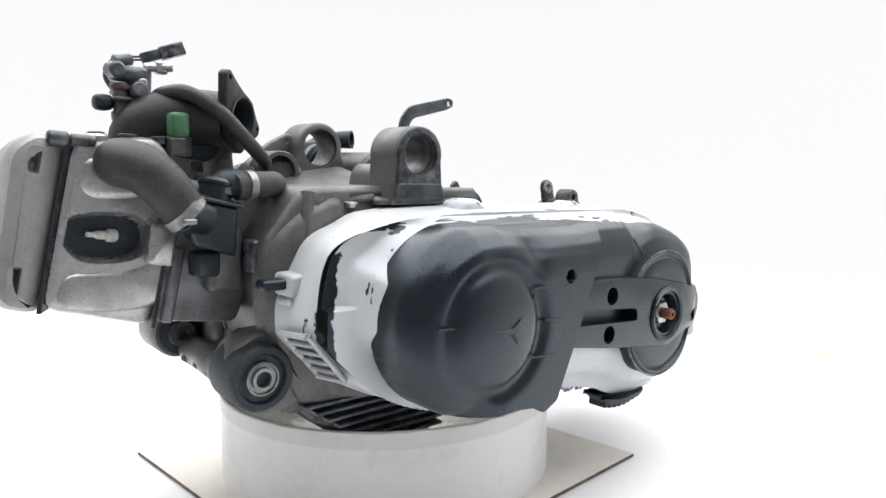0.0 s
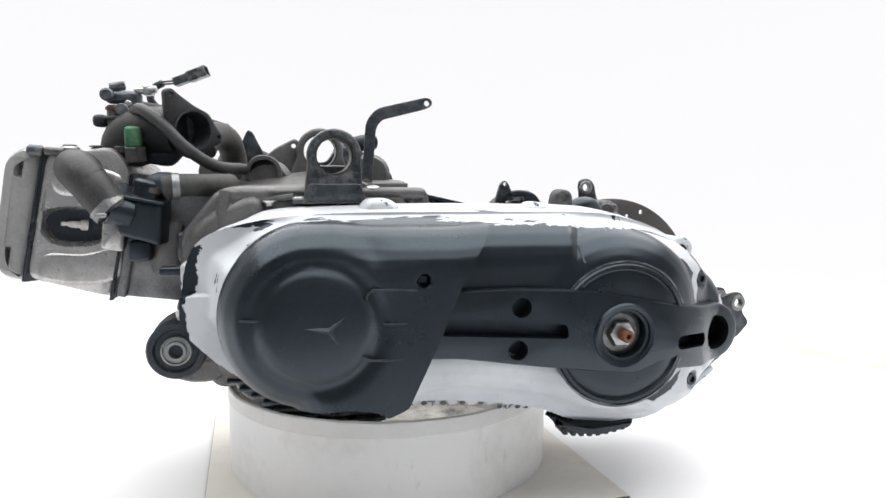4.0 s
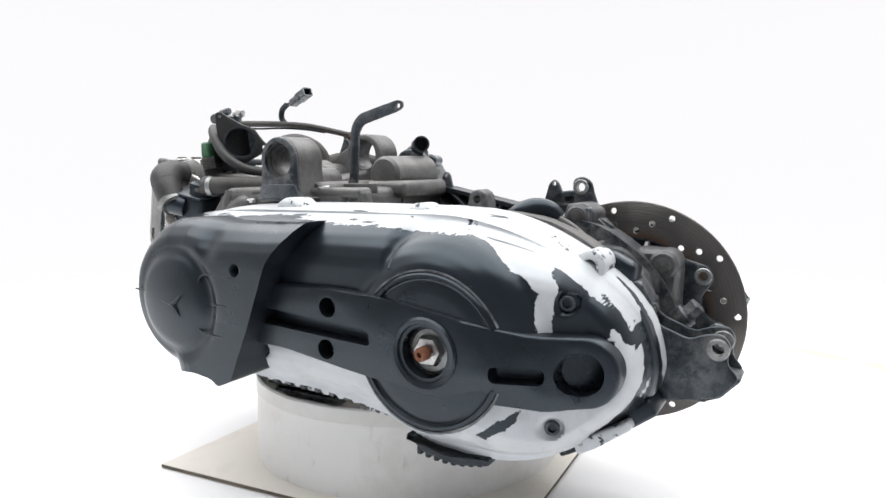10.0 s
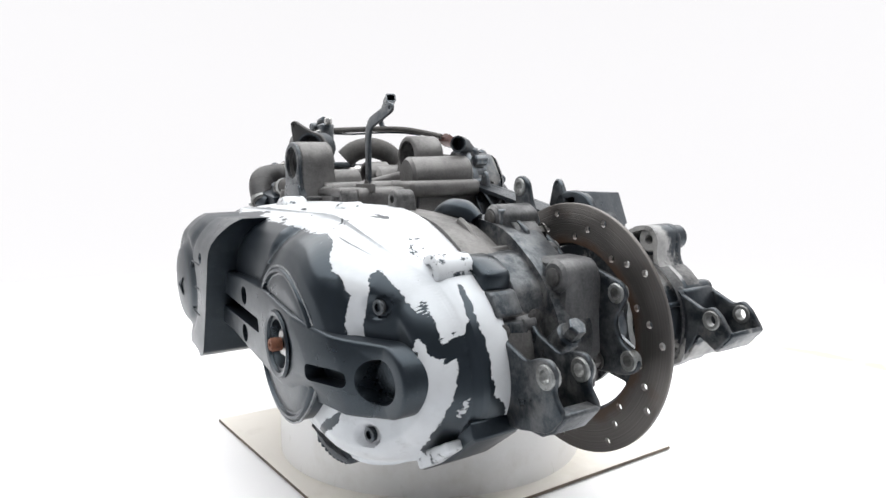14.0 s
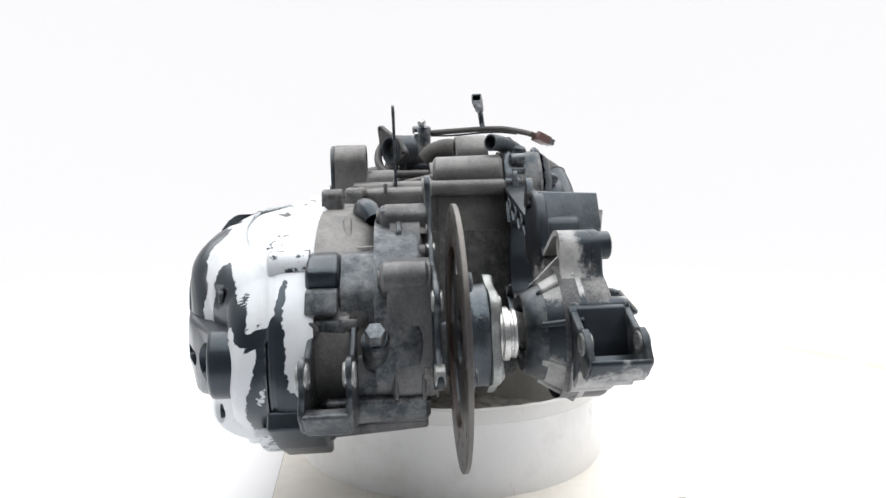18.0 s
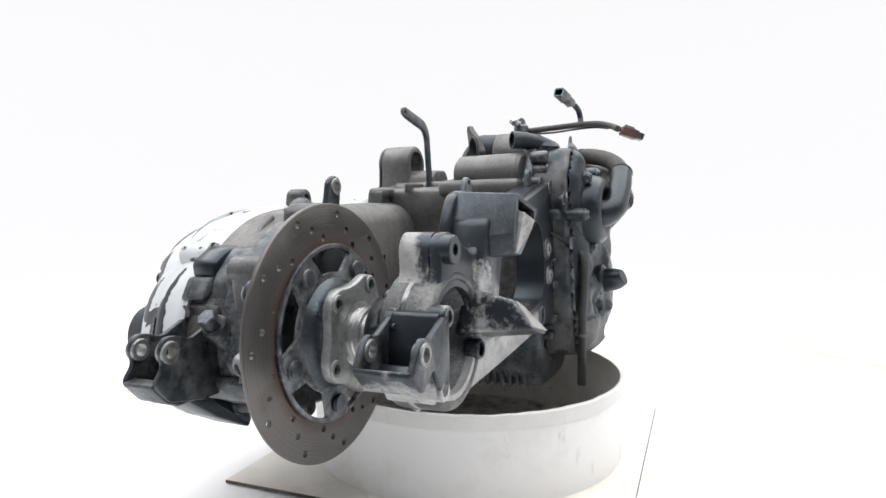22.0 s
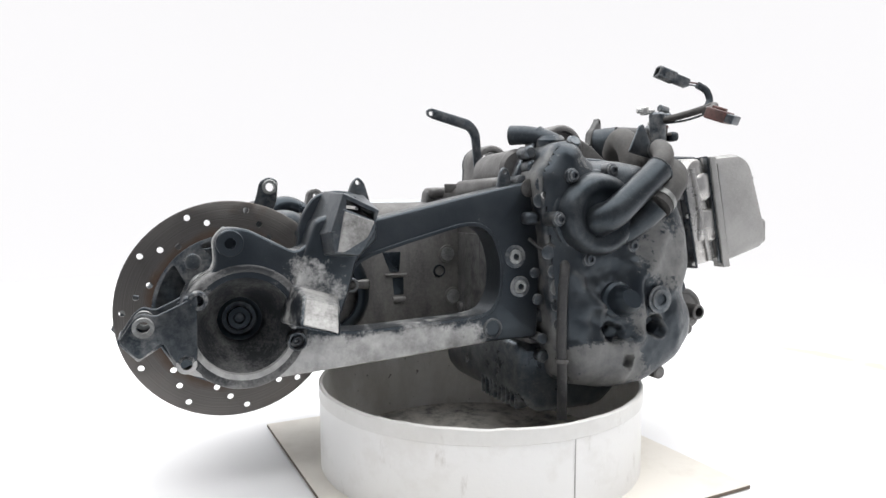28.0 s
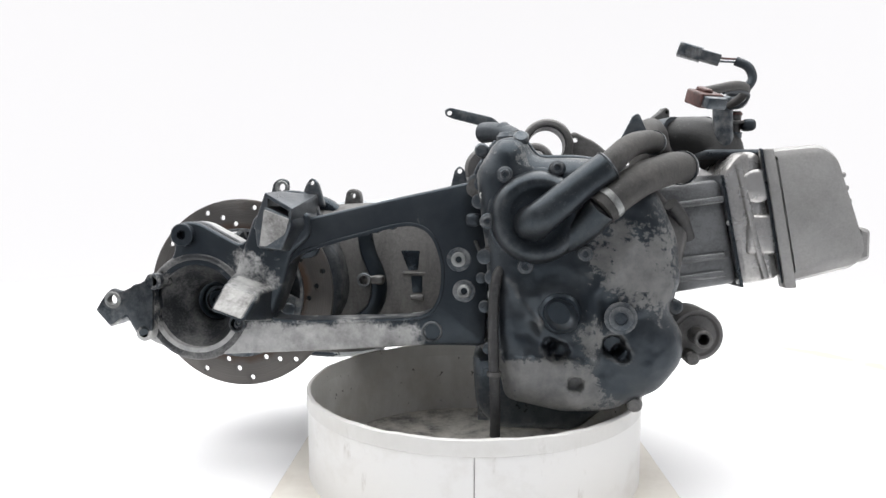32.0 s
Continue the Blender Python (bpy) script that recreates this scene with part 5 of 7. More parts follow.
    part("hood_wall", tapered([(0.118, 0.100, -0.012), (0.124, 0.100, -0.012), (0.124, 0.100, -0.030), (0.117, 0.100, -0.030)], [(0.1255, 0.172, -0.0270), (0.129, 0.171, -0.0258), (0.1300, 0.170, -0.0370), (0.1275, 0.170, -0.038)], 0.0008), BLACK, hd)
    lip = tapered([(0.1290, 0.166, -0.0365), (0.1565, 0.163, -0.0265), (0.1645, 0.1575, -0.0650), (0.1405, 0.1545, -0.0690)],
                  [(0.1290, 0.1715, -0.0365), (0.1560, 0.1690, -0.0272), (0.1635, 0.1630, -0.0648), (0.1408, 0.1595, -0.0686)], 0.0012)
    part("worn_face", lip, LIP, hd, "end face worn to bare grey metal")
    prong = tapered([(0.154, 0.122, -0.106), (0.203, 0.122, -0.092), (0.213, 0.122, -0.134), (0.158, 0.122, -0.150)],
                    [(0.1635, 0.168, -0.1155), (0.1980, 0.171, -0.1040), (0.2055, 0.190, -0.1285), (0.1700, 0.194, -0.1395)], 0.004)
    pg = part("lower_prong", prong, WORN_ARM, arm, "pointed lower prong of the mount")
    face = tapered([(0.1655, 0.167, -0.1165), (0.1965, 0.170, -0.1062), (0.2030, 0.187, -0.1280), (0.1715, 0.190, -0.1372)],
                   [(0.1660, 0.1705, -0.1155), (0.1962, 0.1735, -0.1050), (0.2025, 0.1905, -0.1268), (0.1718, 0.1945, -0.1362)], 0.0015)
    part("worn_face", face, LIP, pg, "end face worn to bare grey metal")
    # rear plates with eyelets
    tailp = rounded(P2((0.288, -0.099), (0.2975, -0.1045), (0.3235, -0.1165), (0.334, -0.1125), (0.3425, -0.1195), (0.3538, -0.137), (0.3379, -0.1541), (0.3182, -0.1400), (0.3125, -0.152), (0.303, -0.166), (0.290, -0.160)), 0.004)
    for y in (0.1000, 0.1455):
        part("tail_plate", prism(tailp, y - 0.003, y + 0.003, 0.0012, [circle(0.3335, -0.1255, 0.0056, 16)]), YOKE, arm, "black plate with a bright eyelet")
        part("eyelet", pipe((0.3335, y - 0.0045, -0.1255), (0.3335, y + 0.0045, -0.1255), 0.0092, 0.0055), HUBSTEEL, arm)
    part("tail_bridge", prism(rounded(P2((0.304, -0.150), (0.3190, -0.1385), (0.3365, -0.1500), (0.3530, -0.1335), (0.3552, -0.1375), (0.3385, -0.1560), (0.3195, -0.1440), (0.3130, -0.156), (0.306, -0.168)), 0.002), 0.099, 0.146, 0.001), WORN_ARM, arm)
    part("tail_wall", prism(rounded(P2((0.290, -0.100), (0.300, -0.102), (0.308, -0.130), (0.308, -0.158), (0.290, -0.160)), 0.003), 0.102, 0.144, 0.002), WORN_ARM, arm)
    # bosses and bolts
    for x, z, r in ((0.2582, -0.0548, 0.0125), (0.2880, -0.1052, 0.009), (0.2992, -0.1614, 0.009)):
        part("boss", pipe((x, 0.098, z), (x, 0.142 if z > -0.1 else 0.1485, z), r, 0.005), WORN_ARM, arm)
    for x, y, z, r in ((-0.0423, 0.1345, -0.079, 0.0112), (-0.048, 0.1345, -0.1124, 0.0105)):
        part("bush_ring", lathe([(r * 0.72, 0), (r * 1.2, 0), (r * 1.12, 0.0025), (r * 0.72, 0.003)], (x, y - 0.002, z), (0, 1, 0), 24, None, True), BLACK, arm)
        part("bush", lathe([(0.0036, 0), (r * 0.72, 0), (r * 0.7, 0.0042), (r * 0.58, 0.005), (0.0036, 0.0046)], (x, y - 0.002, z), (0, 1, 0), 24, None, True), HUBSTEEL, arm, "bright worn bush")
    for x, z, y, k in ((-0.0139, -0.1564, 0.133, 0.85), (0.1985, -0.1510, 0.137, 0.70)):
        part("bolt_well", lathe([(0.0135 * k, -0.012), (0.0135 * k, 0.0015), (0.0120 * k, 0.0026), (0.0100 * k, 0.0020), (0.0090 * k, -0.006), (0, -0.006)], (x, y, z), (0, 1, 0), 28), YOKE, arm)
        bolt(arm, (x, y - 0.005, z), (0, 1, 0), 0.0060 * k, 0.004, YOKE, False, True)
    bolt(arm, (-0.060, 0.134, -0.004), (0, 1, 0), 0.0075, 0.007, STEEL_DARK)
    # upright lug on the top rail
    lug = rounded(P2((0.110, -0.024), (0.140, -0.020), (0.131, 0.003), (0.125, 0.0095), (0.118, 0.003)), 0.004)
    part("lug", prism(lug, 0.094, 0.101, 0.0012, [circle(0.125, 0.003, 0.0028, 12)]), BLACK, arm)
    lug = rounded(P2((-0.052, -0.01), (-0.030, -0.01), (-0.036, 0.016), (-0.041, 0.021), (-0.047, 0.016)), 0.004)
    part("lug", prism(lug, 0.108, 0.114, 0.0012, [circle(-0.0415, 0.015, 0.0028, 12)]), BLACK, arm)
    return arm


swing_arm()


# ---- crankcase ----
def crankcase():
    out = rounded(P2((-0.285, -0.045), (-0.245, 0.004), (-0.15, 0.006), (-0.05, 0.002), (-0.052, -0.03), (-0.062, -0.055), (-0.062, -0.17), (-0.078, -0.205), (-0.16, -0.207), (-0.245, -0.198), (-0.258, -0.175), (-0.272, -0.118)), 0.012, 4)
    cc = part("crankcase", prism(out, -0.112, 0.112, 0.006), CAST, engine, "dirty grey aluminium crankcase halves")
    part("case_joint", prism(inset(out, -0.0022), 0.006, 0.0105, 0.001), CAST_DARK, cc)
    # sump with cooling fins
    sump = rounded(P2((-0.244, -0.185), (-0.056, -0.18), (-0.060, -0.242), (-0.082, -0.266), (-0.17, -0.266), (-0.200, -0.240), (-0.232, -0.216)), 0.012, 4)
    s = part("sump", prism(sump, -0.104, 0.118, 0.010), BLACK, cc, "black oily sump with fins")
    for i in range(7):
        z = -0.200 - 0.0085 * i
        part("fin", block((-0.243 + 0.012 * i, -0.1135, z - 0.0018), (-0.075, -0.098, z + 0.0018), 0.001), BLACK, s)
    for i in range(9):
        x = -0.066 - 0.0002 * i
        y = 0.012 + 0.0105 * i
        part("fin", block((x - 0.01, y - 0.0018, -0.262), (x + 0.006, y + 0.0018, -0.238), 0.001), BLACK, s)
    part("rear_wall", block((-0.0640, -0.106, -0.166), (-0.0600, 0.106, -0.058), 0.0015), CAST_DARK, cc, "oily dark rear wall")
    # starter motor barrel on top
    part("starter_barrel", rod((-0.078, 0.006, 0.017), (-0.070, 0.098, 0.018), 0.025, 0.004, 32), CAST, cc)
    part("starter_seat", block((-0.120, -0.01, -0.012), (-0.034, 0.100, 0.010), 0.006), CAST, cc)
    for y in (-0.06, 0.004):
        part("casting_rib", block((-0.150, y - 0.002, -0.004), (-0.042, y + 0.002, 0.008), 0.0008), CAST, cc)
    part("top_shaft", rod((-0.100, -0.105, 0.000), (-0.100, 0.03, 0.000), 0.011, 0.002), CAST, cc)
    part("top_rail", block((-0.2, -0.112, -0.010), (-0.03, -0.085, 0.004), 0.004), CAST, cc)
    # engine mounts
    for cx, cz, ya, yb, ro, ri, nm in ((-0.129, 0.037, -0.131, -0.086, 0.0275, 0.0195, "left"), (-0.136, 0.045, 0.040, 0.086, 0.0290, 0.0218, "right")):
        foot = 0.030 if nm == "left" else 0.045
        outp = circle(cx, cz, ro, 26, -14, 194) + P2((cx - foot * 1.02, -0.004), (cx - foot * 1.08, -0.012), (cx + foot * 1.02, -0.012), (cx + foot * 0.98, -0.004))
        mt = part("engine_mount", prism(outp, ya, yb, 0.003, [circle(cx, cz, ri, 30)]), CAST, cc, "grey cast mounting eye")
        part("bush_ring", pipe((cx, ya + 0.004, cz), (cx, yb - 0.004, cz), ri + 0.0005, ri - 0.0016), CAST_DARK, mt)
        if nm == "left":
            # the eye is grey all round; this darker sheet puts shade on its front
            part("mount_face_shade", prism(inset(outp, 0.0005), ya - 0.0045, ya + 0.0012, 0.002, [circle(cx, cz, ri + 0.001, 30)]), WORN_REAR, mt, "thin dark sheet for the shaded front of the mount")
            part("mount_wall", prism(rounded(P2((cx - 0.026, cz - 0.028), (cx + 0.026, cz - 0.028), (cx + 0.031, -0.008), (cx - 0.031, -0.008)), 0.004), ya - 0.0062, ya + 0.004, 0.001), BLACK, mt)
    part("mount_web", prism(rounded(P2((-0.235, 0.012), (-0.19, 0.050), (-0.166, 0.062), (-0.158, 0.054), (-0.160, 0.0), (-0.23, -0.004)), 0.005), 0.060, 0.070, 0.002, [circle(-0.1685, 0.052, 0.003, 10)]), CAST, cc)
    # base plate of the left mount with bolts
    part("mount_foot", block((-0.172, -0.128, -0.012), (-0.088, -0.06, -0.006), 0.002), CAST_DARK, cc)
    for p in ((-0.166, -0.112, -0.006), (-0.195, -0.112, -0.010), (-0.088, -0.104, 0.004)):
        bolt(cc, p, (0, -0.2, 1), 0.0055, 0.004, STEEL)
    # open socket between the mounts
    part("port", pipe((-0.204, 0.006, 0.018), (-0.204, 0.040, 0.018), 0.0215, 0.0165), CAST, cc)
    part("port_floor", lathe([(0, 0), (0.016, 0), (0.016, 0.002), (0, 0.002)], (-0.204, 0.030, 0.018), (0, 1, 0), 20), CAST_DARK, cc)
    part("port_seat", loft(curve(P2((-0.235, -0.02), (-0.228, 0.018), (-0.205, 0.034), (-0.178, 0.026), (-0.165, -0.01), (-0.2, -0.03)), 4, True), [(0.012, 0.0064), (0.018, 0.0), (0.06, 0.0)]), CAST, cc)
    part("left_bulge", loft(curve(P2((-0.285, -0.06), (-0.25, -0.015), (-0.2, -0.005), (-0.19, -0.08), (-0.2, -0.15), (-0.27, -0.16)), 4, True), [(-0.118, 0.012), (-0.112, 0.004), (-0.095, 0)]), CAST, cc)
    # front swinging link with two bearings
    ln = part("link_bracket", prism(rounded(P2((-0.268, -0.142), (-0.252, -0.128), (-0.23, -0.13), (-0.22, -0.205), (-0.252, -0.212), (-0.270, -0.188)), 0.012, 4), -0.100, 0.112, 0.008), CAST, cc, "grey cast link bracket")
    part("link_rib", prism(rounded(P2((-0.290, -0.152), (-0.272, -0.136), (-0.25, -0.132), (-0.25, -0.205), (-0.278, -0.196)), 0.010), -0.060, -0.020, 0.006), CAST, ln)
    part("link_rib", prism(rounded(P2((-0.276, -0.146), (-0.262, -0.134), (-0.25, -0.132), (-0.25, -0.205), (-0.272, -0.192)), 0.010), 0.010, 0.050, 0.005), CAST, ln)
    def eye_ring(cx, cz, r, y, n=12):
        return [(cx + r * math.cos(2 * math.pi * k / n), y, cz + r * math.sin(2 * math.pi * k / n)) for k in range(n)]

    part("link_bar", tapered(eye_ring(-0.250, -0.178, 0.026, 0.070), eye_ring(-0.262, -0.172, 0.029, -0.086), 0.004), CAST, ln, "round cast bar between the two link eyes")
    part("link_arm_web", tapered(eye_ring(-0.281, -0.174, 0.015, 0.068), eye_ring(-0.284, -0.175, 0.019, -0.082), 0.004), CAST, ln, "cast web between the link eyes")
    for k in range(4):
        part("web_rib", rod((-0.280, 0.045 - 0.032 * k, -0.190), (-0.298, 0.045 - 0.032 * k, -0.176), 0.004, 0.001, 10), CAST, ln)
    p = (-0.2895, -0.106, -0.1605)
    part("bearing_boss", lathe([(0, -0.026), (0.0295, -0.030), (0.0295, 0.014), (0.0275, 0.0165), (0.0225, 0.0165), (0.0205, 0.0125), (0, 0.0125)], p, (0, -1, 0), 40), PLASTIC_DULL, ln, "black rubber bearing housing")
    part("bearing_ring", lathe([(0.0072, 0), (0.0150, 0), (0.0150, 0.004), (0.0132, 0.0045), (0.0125, 0.0025), (0.0105, 0.0025), (0.0100, 0.0055), (0.0072, 0.0055)], (p[0], -0.1185, p[2]), (0, -1, 0), 32, None, True), HUBSTEEL, ln, "bright steel bearing")
    part("bush_housing", lathe([(0, 0), (0.0255, 0), (0.0275, 0.004), (0.0275, 0.050), (0.0255, 0.054), (0.0225, 0.054), (0.0200, 0.051), (0, 0.051)], (-0.291, 0.071, -0.1565), (0, 1, 0), 36), CAST, ln)
    part("bush_rubber", lathe([(0.0085, 0), (0.0225, 0.001), (0.0235, 0.003), (0.0085, 0.005)], (-0.291, 0.0685, -0.1565), (0, 1, 0), 32, None, True), PLASTIC_DULL, ln)
    part("inner_ring", lathe([(0.0062, 0), (0.0135, 0), (0.0135, 0.012), (0.0062, 0.012)], (-0.291, 0.061, -0.1565), (0, 1, 0), 28, None, True), STEEL_DARK, ln)
    part("spacer_tube", pipe((-0.2905, 0.115, -0.1565), (-0.2905, 0.1495, -0.1565), 0.0092, 0.0058), STEEL_DARK, ln, "worn steel spacer tube")
    part("link_arm", loft(curve(P2((-0.318, -0.160), (-0.300, -0.128), (-0.262, -0.124), (-0.24, -0.15), (-0.245, -0.195), (-0.290, -0.197)), 4, True), [(-0.106, 0.004), (-0.100, 0.0), (-0.070, 0.003), (-0.060, 0.010)]), CAST, ln)
    # ridges and pockets of the left side
    part("side_ridge", tube([(-0.238, -0.108, 0.000), (-0.242, -0.113, -0.030), (-0.240, -0.113, -0.070), (-0.246, -0.110, -0.105)], 0.0065, 10), CAST, cc)
    part("side_ridge", tube([(-0.268, -0.104, -0.105), (-0.24, -0.110, -0.118), (-0.21, -0.112, -0.122)], 0.006, 10), CAST, cc)
    part("side_block", block((-0.288, -0.100, -0.072), (-0.262, -0.078, -0.042), 0.003), BLACK, cc, "small black rubber block")
    part("deck", tapered([(-0.238, 0.030, 0.010), (-0.242, -0.040, -0.004), (-0.246, -0.098, -0.016), (-0.240, -0.098, -0.040), (-0.238, 0.030, -0.040)],
                         [(-0.118, 0.030, 0.026), (-0.118, -0.040, 0.012), (-0.120, -0.112, -0.003), (-0.118, -0.112, -0.030), (-0.118, 0.030, -0.030)], 0.006), CAST, cc, "sloping casting between port and mount")
    part("deck_edge", tube([(-0.238, -0.100, -0.014), (-0.205, -0.108, -0.009), (-0.170, -0.114, -0.005)], 0.0035, 8), CAST_DARK, cc)
    part("mount_bridge", prism(rounded(P2((-0.160, -0.012), (-0.096, -0.012), (-0.104, 0.020), (-0.112, 0.0275), (-0.146, 0.0275), (-0.153, 0.020)), 0.006), -0.090, -0.047, 0.003), CAST, cc, "cast wall behind the mounting eye")
    for x, y, z in ((-0.225, -0.112, -0.012), (-0.222, -0.114, -0.060), (-0.262, -0.106, -0.108)):
        bolt(cc, (x, y, z), (0, -1, 0.2), 0.0055, 0.005)
    for y in (-0.09, -0.05, 0.045, 0.085):
        part("rear_boss", rod((-0.066, y, -0.160), (-0.056, y, -0.160), 0.008, 0.002), CAST_DARK, cc)
    # lower front boss
    part("front_boss", rod((-0.262, -0.112, -0.155), (-0.262, -0.06, -0.150), 0.024, 0.004), CAST_DARK, cc)
    return cc


crankcase()


# ---- right cover and water pump ----
def cast_face(out):
    """The bulging outer face of the right cover: a relief over its outline, with swells, creases and pits."""
    edges = [(out[i - 1], out[i]) for i in range(len(out))]

    def depth(px, pz):
        """Distance inside the outline, negative outside."""
        best, inside = 1.0, False
        for a, b in edges:
            dx, dz = b.x - a.x, b.y - a.y
            t = max(0.0, min(1.0, ((px - a.x) * dx + (pz - a.y) * dz) / max(1e-12, dx * dx + dz * dz)))
            best = min(best, math.hypot(px - a.x - t * dx, pz - a.y - t * dz))
            if (a.y > pz) != (b.y > pz) and px < a.x + dx * (pz - a.y) / dz:
                inside = not inside
        return best if inside else -best

    def bell(d, r):
        return math.exp(-(d / r) ** 2)

    def seg(px, pz, a, b):
        dx, dz = b[0] - a[0], b[1] - a[1]
        t = max(0.0, min(1.0, ((px - a[0]) * dx + (pz - a[1]) * dz) / (dx * dx + dz * dz)))
        return math.hypot(px - a[0] - t * dx, pz - a[1] - t * dz)

    def step(v, lo, hi):
        t = max(0.0, min(1.0, (v - lo) / (hi - lo)))
        return t * t * (3 - 2 * t)

    def height(x, z, d):
        s = max(0.0, min(1.0, d / 0.030))
        y = 0.146 + 0.026 * math.sqrt(max(0.0, 1 - (1 - s) ** 2))
        y += 0.008 * bell(math.hypot((x + 0.172) / 1.3, z + 0.140), 0.055) * s
        for a, b, r, h in (((-0.094, -0.098), (-0.125, -0.136), 0.007, 0.0056), ((-0.125, -0.136), (-0.128, -0.168), 0.006, 0.0048), ((-0.174, -0.090), (-0.176, -0.170), 0.008, 0.0056), ((-0.176, -0.170), (-0.156, -0.222), 0.009, 0.0048),
                           ((-0.215, -0.060), (-0.190, -0.100), 0.012, 0.0064), ((-0.250, -0.115), (-0.215, -0.125), 0.008, 0.003), ((-0.226, -0.150), (-0.236, -0.190), 0.010, 0.0025)):
            y += h * bell(seg(x, z, a, b), r) * s
        for a, b, r, h in (((-0.112, -0.112), (-0.140, -0.100), 0.012, 0.0064), ((-0.118, -0.150), (-0.140, -0.172), 0.010, 0.0056), ((-0.150, -0.095), (-0.160, -0.115), 0.010, 0.003), ((-0.188, -0.108), (-0.186, -0.168), 0.006, 0.0025)):
            y -= h * bell(seg(x, z, a, b), r) * s
        y += 0.005 * step(-z, 0.171, 0.175) * step(x, -0.172, -0.160) * s
        for px, pz, r, h in ((-0.161, -0.199, 0.0085, 0.013), (-0.198, -0.160, 0.0115, 0.014), (-0.206, -0.168, 0.008, 0.009), (-0.144, -0.167, 0.011, 0.010), (-0.136, -0.160, 0.008, 0.006)):
            y -= h * (1 - step(math.hypot(x - px, z - pz), r * 0.72, r * 1.12))
        y += (0.0022 * noise.noise(Vector((x * 48, 0.3, z * 48))) + 0.0008 * noise.noise(Vector((x * 130, 0.7, z * 130)))) * s
        return y

    bm = bmesh.new()
    g = 0.0022
    x0, z0, nx, nz = -0.280, -0.240, 106, 136
    vs = {}
    for i in range(nx):
        for j in range(nz):
            px, pz = x0 + g * i, z0 + g * j
            d = depth(px, pz)
            if d > 0.0015:
                vs[i, j] = bm.verts.new((px, height(px, pz, d), pz))
    for i, j in vs:
        q = [vs.get(c) for c in ((i, j), (i + 1, j), (i + 1, j + 1), (i, j + 1))]
        if all(q):
            bm.faces.new(q)
    return bm



def right_cover():
    out = rounded(P2((-0.060, 0.010), (-0.082, 0.046), (-0.108, 0.048), (-0.122, 0.026), (-0.165, 0.026), (-0.205, 0.020), (-0.243, -0.010), (-0.262, -0.053), (-0.267, -0.098), (-0.255, -0.126), (-0.270, -0.150),
                     (-0.270, -0.178), (-0.248, -0.208), (-0.198, -0.232), (-0.150, -0.234), (-0.092, -0.222), (-0.078, -0.150), (-0.070, -0.060)), 0.010, 3)
    rc = part("right_cover", loft(out, [(0.096, 0.0), (0.148, 0.0), (0.1525, 0.0012), (0.1545, 0.004), (0.150, 0.012)]), WORN_CASE, engine, "black painted crankcase cover worn to grey metal")
    part("flange", prism(inset(out, -0.006), 0.100, 0.112, 0.002), BLACK, rc)
    part("cast_face", cast_face(out), WORN_CASE, rc, "uneven cast face with creases, pits and grey dust")
    for k, z in enumerate((0.036, 0.020, -0.085, -0.148, -0.195)):
        part("flange_lug", rod((-0.0655 - 0.004 * k, 0.108, z), (-0.0655 - 0.004 * k, 0.130, z), 0.0075, 0.002), BLACK, rc)
    # oil filler grip and drain plug
    f = part("filler_cap", lathe([(0.0, 0.0), (0.0205, 0.0), (0.0205, 0.005), (0.0175, 0.008), (0, 0.009)], (-0.145, 0.176, -0.128), (0, 1, 0), 28), PLASTIC, rc, "black oil filler cap with a grip")
    part("grip", tube([(-0.146, 0.176, -0.130), (-0.145, 0.188, -0.1285), (-0.143, 0.200, -0.126), (-0.1415, 0.209, -0.123)], [0.0190, 0.0180, 0.0160, 0.0115], 20, 5, flat=0.8), PLASTIC, f)
    bolt(rc, (-0.2030, 0.1800, -0.1312), (0, 1, 0), 0.0118, 0.004, BLACK, True, True, "drain_plug", "black socket plug")
    # front shoulder and lug
    part("front_lug", rod((-0.262, 0.118, -0.124), (-0.262, 0.150, -0.124), 0.008, 0.002), WORN_CASE, rc)
    part("front_lug", rod((-0.283, 0.118, -0.178), (-0.283, 0.140, -0.178), 0.0075, 0.002), STEEL_DARK, rc)
    part("rim_lug", rod((-0.222, 0.130, -0.222), (-0.222, 0.160, -0.222), 0.008, 0.002), STEEL_DARK, rc)
    # bolts along the joint
    for x, z in ((-0.070, -0.074), (-0.078, -0.095), (-0.082, -0.132), (-0.085, -0.154), (-0.0665, 0.0), (-0.064, -0.018)):
        bolt(rc, (x, 0.150 if z > -0.05 else 0.157, z), (0.15, 1, 0), 0.0058, 0.006, BLACK)
    bolt(rc, (-0.0835, 0.157, -0.113), (0.1, 1, 0), 0.0075, 0.006, HUBSTEEL)
    part("chalk_mark", tube([(-0.0720, 0.1535, -0.0085), (-0.0675, 0.1535, -0.0080), (-0.0650, 0.1530, -0.0120), (-0.0680, 0.1535, -0.0160), (-0.0735, 0.1535, -0.0165)], 0.0008, 6, 4), WHITE_LABEL, rc, "small white chalk mark")
    for x, y, z, r in ((-0.058, 0.122, 0.004, 0.0062), (-0.060, 0.128, -0.030, 0.0052), (-0.062, 0.132, -0.052, 0.0060), (-0.066, 0.136, -0.098, 0.0050), (-0.070, 0.138, -0.128, 0.0055), (-0.074, 0.140, -0.172, 0.0050)):
        part("joint_boss", rod((x, y - 0.024, z), (x, y, z), r * 1.15, 0.002), BLACK, rc)
        bolt(rc, (x, y, z), (0, 1, 0), r * 0.85, 0.006, BLACK)
